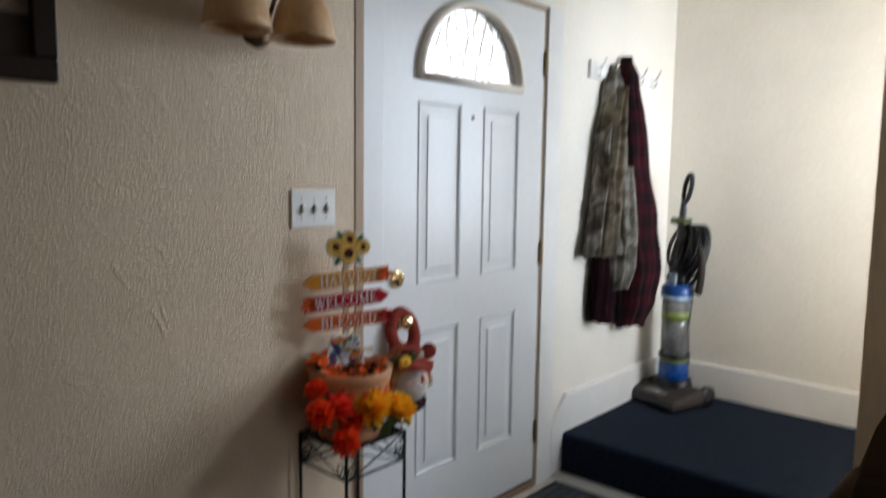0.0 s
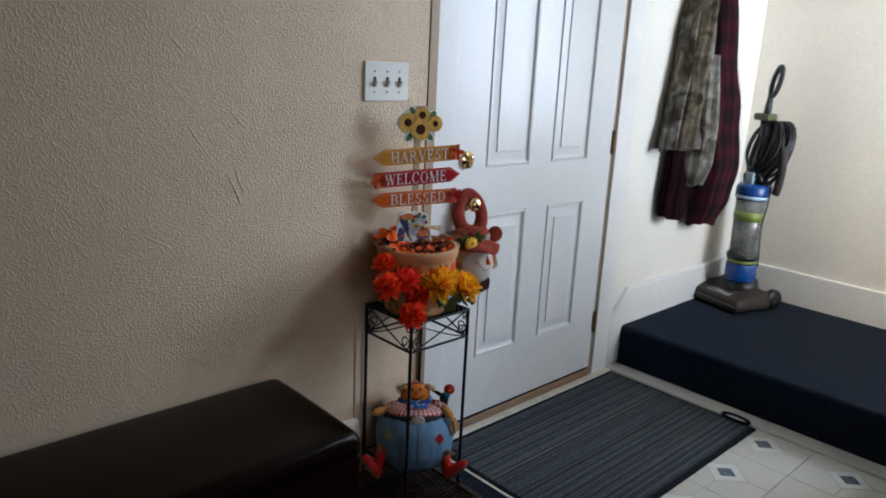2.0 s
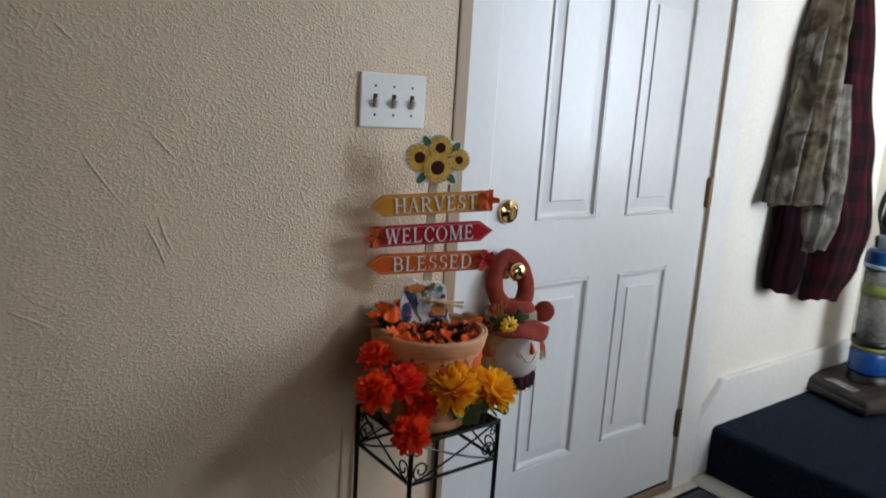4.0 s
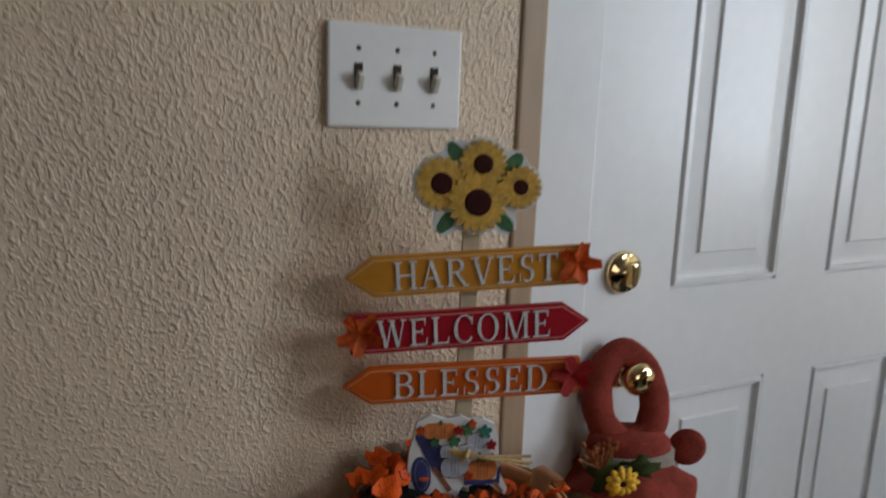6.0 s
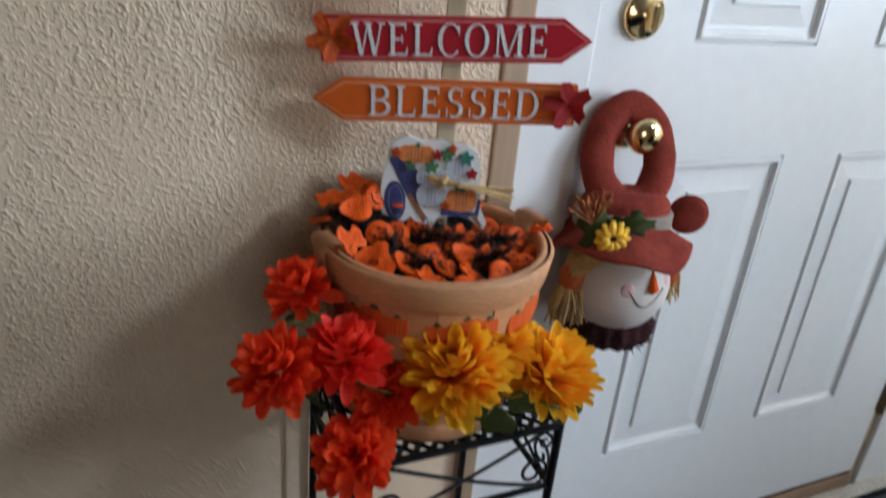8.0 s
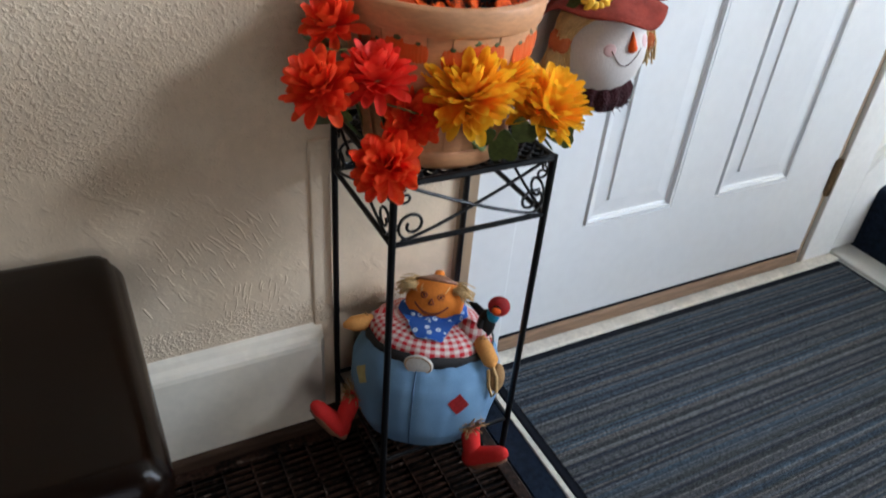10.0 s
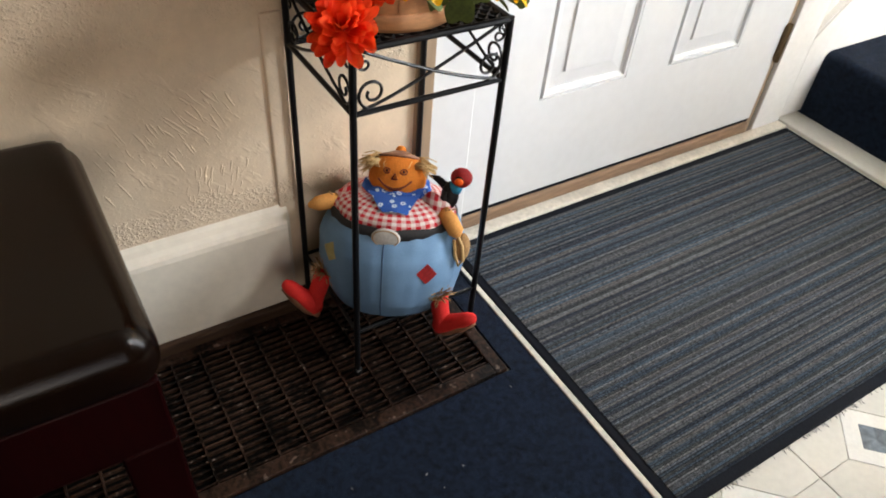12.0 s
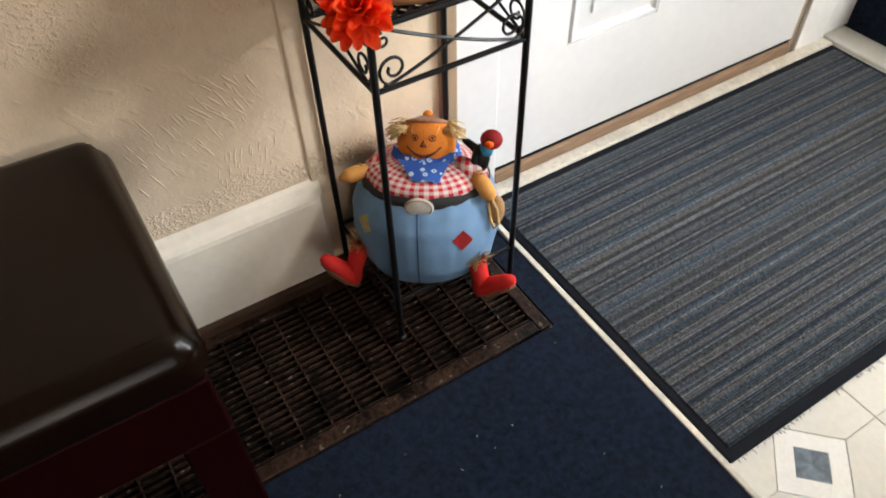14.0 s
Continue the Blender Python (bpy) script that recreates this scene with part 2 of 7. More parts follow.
# ---- structure ----
WALL, DOORX, COATX, FARY, CEIL = -0.007, -0.028, -0.05, 2.62, 2.66
bm = box(-0.16, WALL, -2.6, 0.246, -0.02, CEIL)
wall_west = setting(part("wall_west", bm, "plaster"), "cream painted wall of rough trowelled plaster", "wall")
bm = box(-0.16, -0.02, 0.2842, 1.450, 2.105, CEIL)
setting(part("wall_over_door", bm, "plaster_white"), "white painted plaster wall over the front door", "wall")
bm = box(-0.16, COATX, 1.450, 2.74, -0.02, CEIL)
setting(part("wall_coats", bm, "plaster_white"), "white plaster wall beside the front door with hooks", "wall")
bm = box(-0.05, 1.32, FARY, 2.74, -0.02, CEIL)
add_box(bm, 2.24, 2.42, FARY, 2.74, -0.02, CEIL)
add_box(bm, 1.32, 2.24, FARY, 2.74, -0.02, 0.95)
add_box(bm, 1.32, 2.24, FARY, 2.74, 2.35, CEIL)
setting(part("wall_north", bm, "plaster_white"), "bright white plaster wall behind the carpeted landing", "wall")
bm = box(2.30, 2.42, 1.62, 1.66, -0.02, CEIL)
add_box(bm, 2.30, 2.42, 2.54, FARY, -0.02, CEIL)
add_box(bm, 2.30, 2.42, 1.66, 2.54, -0.02, 0.92)
add_box(bm, 2.30, 2.42, 1.66, 2.54, 2.18, CEIL)
setting(part("wall_landing_side", bm, "plaster_white"), "white plaster wall at the end of the landing", "wall")
bm = box(1.19, 1.29, 1.50, 1.62, -0.02, CEIL)
add_box(bm, 2.10, 3.88, 1.50, 1.62, -0.02, CEIL)
add_box(bm, 1.29, 2.10, 1.50, 1.62, 2.30, CEIL)
add_box(bm, 1.29, 2.10, 1.50, 1.62, 1.83, 1.95)
setting(part("wall_partition", bm, "partition"), "tan painted wooden partition beside the landing", "wall")
bm = box(3.80, 3.92, -2.6, -1.5, -0.02, CEIL)
add_box(bm, 3.80, 3.92, 0.3, 1.50, -0.02, CEIL)
add_box(bm, 3.80, 3.92, -1.5, 0.3, -0.02, 0.85)
add_box(bm, 3.80, 3.92, -1.5, 0.3, 2.15, CEIL)
setting(part("wall_east", bm, "plaster"), "cream plaster wall of the living room with an added window", "wall")
bm = box(-0.16, 3.92, -2.72, -2.60, -0.02, CEIL)
setting(part("wall_south", bm, "plaster"), "cream plaster wall of the living room", "wall")
bm = box(-0.2, 4.0, -2.8, 2.8, CEIL, CEIL + 0.1)
setting(part("ceiling", bm, "ceiling"), "off-white plaster ceiling", "ceiling")
bm = box(-0.2, 4.0, -2.8, 2.8, -0.10, -0.004)
floor = setting(part("floor", bm, "grout"), "cream vinyl tile floor with small blue diamonds", "floor")
bm = box(0.340, 3.80, -2.6, 0.322, -0.004, 0.004)
add_box(bm, WALL, 0.340, 0.270, 0.322, -0.004, 0.004)
add_box(bm, WALL, 0.340, -2.6, -0.62, -0.004, 0.004)
setting(part("carpet", bm, "navy"), "dark navy blue fitted carpet with lint", "carpet")
bm = box(-0.02, 3.80, 0.322, 0.334, -0.004, 0.007, 0.002)
setting(part("carpet_trim", bm, "strip"), "narrow white metal edging strip beside the carpet", "trim")
bm = box(COATX, 2.30, 1.55, FARY, -0.004, 0.196, 0.022, 4)
setting(part("landing", bm, "navy"), "raised landing step covered in navy carpet", "step")

# trims round the front door
bm = box(-0.16, -0.003, 0.246, 0.284, -0.004, CEIL, 0.004)
setting(part("door_trim_post", bm, "tan"), "tan painted wooden post beside the front door", "trim")
bm = box(-0.16, -0.020, 0.2842, 0.386, -0.004, 2.105, 0.003)
setting(part("door_casing_latch", bm, "white"), "white painted casing on the latch side of the door", "trim")
bm = box(-0.16, -0.022, 1.336, 1.450, -0.004, 2.105, 0.003)
setting(part("door_casing_hinge", bm, "trim_white"), "white painted casing on the hinge side of the door", "trim")
bm = box(-0.16, -0.034, 1.314, 1.336, -0.004, 2.105, 0.002)
setting(part("door_jamb", bm, "tan"), "bare tan wooden door jamb beside the hinges", "trim")
bm = box(-0.16, -0.030, 0.386, 1.314, 2.088, 2.105)
setting(part("door_head", bm, "tan"), "tan wooden head of the door frame", "trim")
bm = box(-0.16, -0.024, 0.386, 1.314, -0.004, 0.040, 0.006)
setting(part("door_sill", bm, "wood"), "worn bare wooden door sill", "trim")
bm = box(-0.024, 0.010, 0.334, 1.450, -0.004, 0.012, 0.004)
setting(part("sill_strip", bm, "strip"), "worn white strip of flooring along the door sill", "trim")
bm = box(COATX, 1.19, 1.460, 1.550, -0.004, 0.010, 0.004)
setting(part("step_strip", bm, "vinyl"), "cream vinyl strip at the foot of the landing", "trim")


def baseboard(name, bm, label, mat="trim_white"):
    return setting(part(name, bm, mat), label, "baseboard")


bm = bmesh.new()
prof = [(WALL, 0.030), (0.019, 0.030), (0.020, 0.120), (0.0195, 0.204), (0.0175, 0.212), (0.013, 0.218), (0.006, 0.224), (0.000, 0.231), (WALL, 0.237)]
ends = [[bm.verts.new((x, y, z)) for x, z in prof] for y in (-2.6, -1.2, -0.6, -0.3, -0.15, -0.03, -0.012, -0.004)]
for v in ends[-1]:
    v.co.x = min(v.co.x, 0.010)
for p, q in zip(ends, ends[1:]):
    for i in range(len(prof)):
        bm.faces.new((p[i], p[(i + 1) % len(prof)], q[(i + 1) % len(prof)], q[i]))
bm.faces.new(ends[0]), bm.faces.new(ends[-1])
baseboard("baseboard_west", bm, "tall white painted baseboard thick with paint", "base_paint")
bm = box(WALL, 0.030, -2.6, 0.246, -0.004, 0.030, 0.006)
baseboard("shoe_moulding", bm, "dark brown wooden shoe moulding", "brown_wood")
bm = box(-0.020, -0.0025, -0.016, 0.018, 0.200, 0.58, 0.0045, 5)
setting(part("plaster_rib", bm, "plaster", smooth=True), "plastered-over vertical rib in the wall", "trim")
# marks that the trowel left in the plaster
rnd = random.Random(12)
strokes = [(-0.529, 1.195, -0.455, 1.085), (-0.431, 1.072, -0.384, 0.955), (-0.403, 1.074, -0.374, 0.995), (-0.557, 1.392, -0.518, 1.356), (-0.415, 1.225, -0.362, 1.167), (-0.649, 0.927, -0.569, 0.881)]
long_ones = len(strokes)
for k in range(46):
    u, v = k / 46 + rnd.uniform(-0.02, 0.02), rnd.random()
    y, z = -0.27 + 0.20 * u, 0.33 + 0.10 * v + 0.05 * u
    d = rnd.uniform(0.010, 0.030)
    strokes.append((y - d * 0.42, z + d, y + d * 0.42, z - d))
for k in range(34):
    y, z = rnd.uniform(-0.17, -0.05), rnd.uniform(0.275, 0.345)
    d = rnd.uniform(0.008, 0.022)
    strokes.append((y + d * 0.22, z + d, y - d * 0.22, z - d))
for k in range(14):
    y, z = -0.14 + rnd.uniform(-0.03, 0.05), 0.44 + rnd.uniform(-0.03, 0.04)
    d = rnd.uniform(0.014, 0.030)
    strokes.append((y - d * 0.75, z + d * 0.9, y + d * 0.75, z - d * 0.9))
for k in range(16):
    y, z = -0.11 + 0.0062 * k + rnd.uniform(-0.004, 0.004), 1.545 + rnd.uniform(-0.035, 0.035)
    d = rnd.uniform(0.020, 0.065)
    strokes.append((y, z + d, y - 0.10 * d, z - d))
for k in range(12):
    y, z = rnd.uniform(-0.16, -0.03), 1.425 + rnd.uniform(-0.015, 0.015)
    strokes.append((y, z + rnd.uniform(0.004, 0.008), y + rnd.uniform(-0.012, 0.012), z - rnd.uniform(0.002, 0.008)))
for k, (y0, z0, y1, z1) in enumerate(strokes):
    bend = rnd.uniform(-0.004, 0.004)
    thick = 1.05 if k < long_ones else rnd.uniform(0.50, 0.85)
    deep = rnd.uniform(0.0008, 0.0014) if k < long_ones else thick * rnd.uniform(0.0015, 0.0024)
    pts = [(WALL - deep, y0 + (y1 - y0) * t + bend * math.sin(math.pi * t), z0 + (z1 - z0) * t) for t in (0, 0.2, 0.4, 0.6, 0.8, 1)]
    part("trowel_mark", tube(pts, [thick * w for w in (0.0008, 0.0025, 0.0032, 0.0028, 0.0022, 0.0006)], 8), "plaster", wall_west, "", True)
# baseboards of the landing, with the sloping end beside the door
bm = bmesh.new()
prof = [(1.455, 0.012), (2.62, 0.012), (2.62, 0.376), (1.585, 0.376), (1.455, 0.250)]
front = [bm.verts.new((COATX + 0.022, y, z)) for y, z in prof]
back = [bm.verts.new((COATX, y, z)) for y, z in prof]
bm.faces.new(front), bm.faces.new(back)
for i in range(5):
    bm.faces.new((front[i], front[(i + 1) % 5], back[(i + 1) % 5], back[i]))
bmesh.ops.bevel(bm, geom=[e for e in bm.edges if all(v in front for v in e.verts)], offset=0.005, segments=2, affect="EDGES")
baseboard("baseboard_coats", bm, "tall white baseboard with a sloping end beside the door")
bm = box(COATX + 0.022, 2.30, FARY - 0.022, FARY, 0.190, 0.372, 0.005)
baseboard("baseboard_north", bm, "tall white painted baseboard along the landing")


def window(name, x0, x1, y0, y1, z0, z1, label):
    """A sash in a wall opening, with frame, sill and two panes."""
    w = thing(name, label, "window")
    w["kind"] = "structure"
    thin_x = (x1 - x0) < (y1 - y0)
    fb = bmesh.new()
    t = 0.05
    zm = (z0 + z1) / 2
    for a, b in ((z0, z0 + t), (zm - t / 2, zm + t / 2), (z1 - t, z1)):
        add_box(fb, x0, x1, y0, y1, a, b)
    for a, b in ((z0 + t, zm - t / 2), (zm + t / 2, z1 - t)):
        if thin_x:
            add_box(fb, x0, x1, y0, y0 + t, a, b)
            add_box(fb, x0, x1, y1 - t, y1, a, b)
        else:
            add_box(fb, x0, x0 + t, y0, y1, a, b)
            add_box(fb, x1 - t, x1, y0, y1, a, b)
    part("window_frame", fb, "trim_white", w)
    return w


window("window_1", 1.32, 2.24, 2.66, 2.70, 0.95, 2.35, "white framed sash window lighting the landing")
window("window_2", 2.34, 2.38, 1.66, 2.54, 0.92, 2.18, "white framed sash window at the landing's end")
# window_3 is assumed, out of view, to go with the room fill lamp
window("window_3", 3.84, 3.88, -1.5, 0.3, 0.85, 2.15, "wide white framed window added unseen for the room fill")

# partition door and transom
bm = box(1.29, 2.10, 1.545, 1.585, 0.01, 1.83)
pd = thing("door_2", "closed tan painted wooden door under a bright transom", "door")
pd["kind"] = "structure"
part("door_panel", bm, "partition", pd)
part("moulding", box(1.29, 2.10, 1.508, 1.545, 1.79, 1.83, 0.004), "partition", pd)


def emitter(name, colour, strength):
    m = bpy.data.materials.new(name)
    m.use_nodes = True
    p = m.node_tree.nodes["Principled BSDF"]
    p.inputs["Base Color"].default_value = (*colour, 1)
    p.inputs["Emission Color"].default_value, p.inputs["Emission Strength"].default_value = (*colour, 1), strength
    return m


M["daylight"] = emitter("bright_overcast_sky", (0.95, 0.97, 1.0), 1.6)
bm = box(1.34, 2.05, 1.60, 1.604, 1.97, 2.28)
setting(part("transom_backdrop", bm, "daylight"), "bright daylight in the transom", "backdrop")
M["porch"] = emitter("bright_porch", (1.0, 0.93, 0.83), 1.25)
bm = box(-1.2, -1.19, -0.8, 2.4, 0.6, 3.2)
setting(part("backdrop", bm, "porch"), "bright overcast daylight outside the front door", "backdrop")

# ---- front door ----
door = thing("door_1", "closed white six-panel style front door with arched fanlight", "door")
door["kind"] = "structure"
Y0, Y1, Z0, Z1 = 0.389, 1.311, 0.052, 2.086
CY = 0.5 * (Y0 + Y1)
PANELS = [(0.552, 0.788, 1.010, 1.664), (0.913, 1.148, 1.010, 1.664), (0.552, 0.788, 0.289, 0.842), (0.913, 1.148, 0.289, 0.842)]
ARCH_Z, ARCH_R, ARCH_H = 1.750, 0.288, 0.275


def arch(r, h, k, n=28):
    a = math.pi * k / n
    return CY - r * math.cos(a), ARCH_Z + h * math.sin(a)


bm = bmesh.new()
ys, zs = [Y0, 0.552, 0.788, 0.913, 1.148, Y1], [Z0, 0.289, 0.842, 1.010, 1.664, 1.715]
for i in range(5):
    for j in range(5):
        if i in (1, 3) and j in (1, 3):
            continue
        bm.faces.new([bm.verts.new((DOORX, y, z)) for y, z in ((ys[i], zs[j]), (ys[i + 1], zs[j]), (ys[i + 1], zs[j + 1]), (ys[i], zs[j + 1]))])
# the top of the leaf, round the arched opening
n = 28
outer = []
for k in range(n + 1):
    a = math.pi * k / n
    c, s = -math.cos(a), math.sin(a)
    half, up = (Y1 - Y0) / 2, Z1 - ARCH_Z
    sc = min(half / max(abs(c), 1e-6), up / max(s, 1e-6))
    outer.append((CY + c * sc, ARCH_Z + s * sc))
inner = [arch(ARCH_R, ARCH_H, k) for k in range(n + 1)]
for k in range(n):
    q = [inner[k], outer[k], outer[k + 1], inner[k + 1]]
    bm.faces.new([bm.verts.new((DOORX, y, z)) for y, z in q])
for corner, k in (((Y0, Z1), None), ((Y1, Z1), None)):
    pts = [p for p in outer if abs(p[0] - corner[0]) < 1e-6 or abs(p[1] - corner[1]) < 1e-6]
    side = [p for p in pts if (p[0] < CY) == (corner[0] < CY)]
    a = max((p for p in side if abs(p[0] - corner[0]) < 1e-6), key=lambda p: p[1])
    b = min((p for p in side if abs(p[1] - corner[1]) < 1e-6), key=lambda p: abs(p[0] - corner[0]))
    bm.faces.new([bm.verts.new((DOORX, y, z)) for y, z in (a, corner, b)])
low = [(Y0, 1.715), (Y1, 1.715), (Y1, ARCH_Z), (Y0, ARCH_Z)]
bm.faces.new([bm.verts.new((DOORX, y, z)) for y, z in low])
# edges and back of the leaf
for (y, z), (y2, z2) in (((Y0, Z0), (Y1, Z0)), ((Y1, Z0), (Y1, Z1)), ((Y1, Z1), (Y0, Z1)), ((Y0, Z1), (Y0, Z0))):
    bm.faces.new([bm.verts.new(p) for p in ((DOORX, y, z), (DOORX, y2, z2), (DOORX - 0.042, y2, z2), (DOORX - 0.042, y, z))])
for k in range(n):
    (y, z), (y2, z2) = inner[k], inner[k + 1]
    bm.faces.new([bm.verts.new(p) for p in ((DOORX, y, z), (DOORX, y2, z2), (DOORX - 0.042, y2, z2), (DOORX - 0.042, y, z))])
bmesh.ops.remove_doubles(bm, verts=bm.verts, dist=0.0004)
part("door_leaf", bm, "white", door)
# added black strip draws the shaded gap between leaf and sill
part("door_sweep", box(DOORX - 0.040, DOORX - 0.003, Y0, Y1, 0.0405, Z0 + 0.001), "rubber", door, "black strip painted for the dark gap under the door")
part("door_back", box(DOORX - 0.046, DOORX - 0.042, Y0, Y1, Z0, 1.70), "white", door)


def panel(y0, y1, z0, z1):
    """A pressed panel: bead, groove, slope and raised field."""
    bm = bmesh.new()
    rings = []
    for d, h in ((0, 0), (0.0015, -0.0044), (0.0040, -0.0044), (0.0065, 0.0032), (0.0110, 0.0032), (0.0135, -0.0040), (0.0165, -0.0040), (0.0190, -0.0056), (0.0250, -0.0058), (0.0530, -0.0034), (0.0550, 0.0008)):
        rings.append([bm.verts.new((DOORX + h, y, z)) for y, z in ((y0 + d, z0 + d), (y1 - d, z0 + d), (y1 - d, z1 - d), (y0 + d, z1 - d))])
    for a, b in zip(rings, rings[1:]):
        for i in range(4):
            bm.faces.new((a[i], a[(i + 1) % 4], b[(i + 1) % 4], b[i]))
    bm.faces.new(rings[-1])
    return part("panel", bm, "white", door)


for p in PANELS:
    panel(*p)

# arched window of the door: frame, wavy glass, came lines
bm = bmesh.new()
path = [(DOORX + 0.009, *arch(ARCH_R + 0.004, ARCH_H + 0.004, k)) for k in range(n + 1)]
add_tube(bm, path, 0.015, 10)
add_tube(bm, [(DOORX + 0.009, CY - ARCH_R - 0.008, ARCH_Z - 0.004), (DOORX + 0.009, CY + ARCH_R + 0.008, ARCH_Z - 0.004)], 0.015, 10)
M["fan_frame"] = material("cream_plastic_frame", (0.86, 0.79, 0.68), 0.42, 0.04, 6, 60, 0.05)
part("fanlight_frame", bm, "fan_frame", door, "cream moulded frame", smooth=True)
glass = bpy.data.materials.new("rippled_glass")
glass.use_nodes = True
gp = glass.node_tree.nodes["Principled BSDF"]
gp.inputs["Base Color"].default_value, gp.inputs["Roughness"].default_value, gp.inputs["Transmission Weight"].default_value = (0.93, 0.95, 0.93, 1), 0.25, 1.0
gn = glass.node_tree.nodes.new("ShaderNodeTexNoise")
gn.inputs["Scale"].default_value = 35
gb = glass.node_tree.nodes.new("ShaderNodeBump")
gb.inputs["Distance"].default_value = 0.004
glass.node_tree.links.new(gn.outputs[0], gb.inputs["Height"])
glass.node_tree.links.new(gb.outputs[0], gp.inputs["Normal"])
M["glass"] = glass
bm = bmesh.new()
for x in (DOORX - 0.018, DOORX - 0.022):
    bm.faces.new([bm.verts.new((x, *arch(ARCH_R, ARCH_H, k))) for k in range(n + 1)])
pane = part("pane", bm, "glass", door, "rippled obscure glass")
pane.visible_shadow = False
M["came"] = material("pale_brass_came", (0.46, 0.37, 0.25), 0.45, 0.2, 20, 100, 0.1, metal=0.2)
for s in (-1, 1):
    for k, (b0, t0) in enumerate(((0.022, 0.030), (0.064, 0.078), (0.122, 0.124), (0.190, 0.178))):
        pts = [(DOORX - 0.015, CY + s * (b0 + (t0 - b0) * u + 0.014 * math.sin(u * 7 + 1.7 * k)), ARCH_Z + u * math.sqrt(max(0.0, 1 - (t0 / ARCH_R) ** 2)) * ARCH_H * 0.98) for u in [i / 10 for i in range(11)]]
        part("came", tube(pts, 0.0018, 6), "came", door)

bm = add_lathe(bmesh.new(), [(0.0005, 0.016), (0.012, 0.016), (0.013, 0.012), (0.027, 0.011), (0.031, 0.007), (0.032, 0.0)], 28, pose(DOORX, 0.455, 1.044, 0, 90, 0))
bolt = part("deadbolt", bm, "brass", door, "polished brass deadbolt", True)
part("thumb_turn", box(DOORX + 0.014, DOORX + 0.030, 0.449, 0.461, 1.026, 1.062, 0.004), "brass", bolt)
bm = add_lathe(bmesh.new(), [(0.0005, 0.064), (0.016, 0.063), (0.024, 0.056), (0.027, 0.046), (0.024, 0.036), (0.012, 0.028), (0.010, 0.014), (0.026, 0.010), (0.031, 0.006), (0.032, 0.0)], 28, pose(DOORX, 0.462, 0.896, 0, 90, 0))
part("door_knob", bm, "brass", door, "polished brass door knob", True)
bm = add_lathe(bmesh.new(), [(0.0005, 0.004), (0.005, 0.004), (0.008, 0.003), (0.009, 0.0)], 16, pose(DOORX, CY, 1.618, 0, 90, 0))
part("peephole", bm, "bronze", door)
for z in (0.27, 1.07, 1.87):
    h = part("hinge", tube([(DOORX + 0.007, 1.314, z - 0.05), (DOORX + 0.007, 1.314, z + 0.05)], 0.007, 10), "hinge", door, "aged brass hinge")
    part("hinge_leaf", box(DOORX - 0.002, DOORX + 0.003, 1.306, 1.334, z - 0.045, z + 0.045, 0.001), "hinge", h)

# ---- light switch ----
sw = thing("light_switch", "white three-gang toggle light switch plate", "light switch")
part("cover_plate", box(WALL - 0.002, 0.0, 0.0, 0.163, 1.243, 1.356, 0.003), "plastic_white", sw)
for k, up in enumerate((-1, -1, -1)):
    y = 0.0815 + (k - 1) * 0.046
    # dark brown plate paints the shadow inside the toggle's slot
    part("toggle_slot", box(0.0, 0.0012, y - 0.0048, y + 0.0048, 1.287, 1.313, 0.0004), "brown_wood", sw)
    bm = box(0, 0.010, -0.0043, 0.0043, -0.0095, 0.0095, 0.002)
    bm.transform(pose(0.0005, y, 1.2995 + 0.003 * up, 0, 28 * -up, 0))
    part("toggle", bm, "strip", sw, "yellowed ivory toggle")
    for z in (1.270, 1.329):
        part("screw", add_lathe(bmesh.new(), [(0.0003, 0.0012), (0.002, 0.001), (0.003, 0.0)], 10, pose(0.0, y, z, 0, 90, 0)), "bronze", sw)

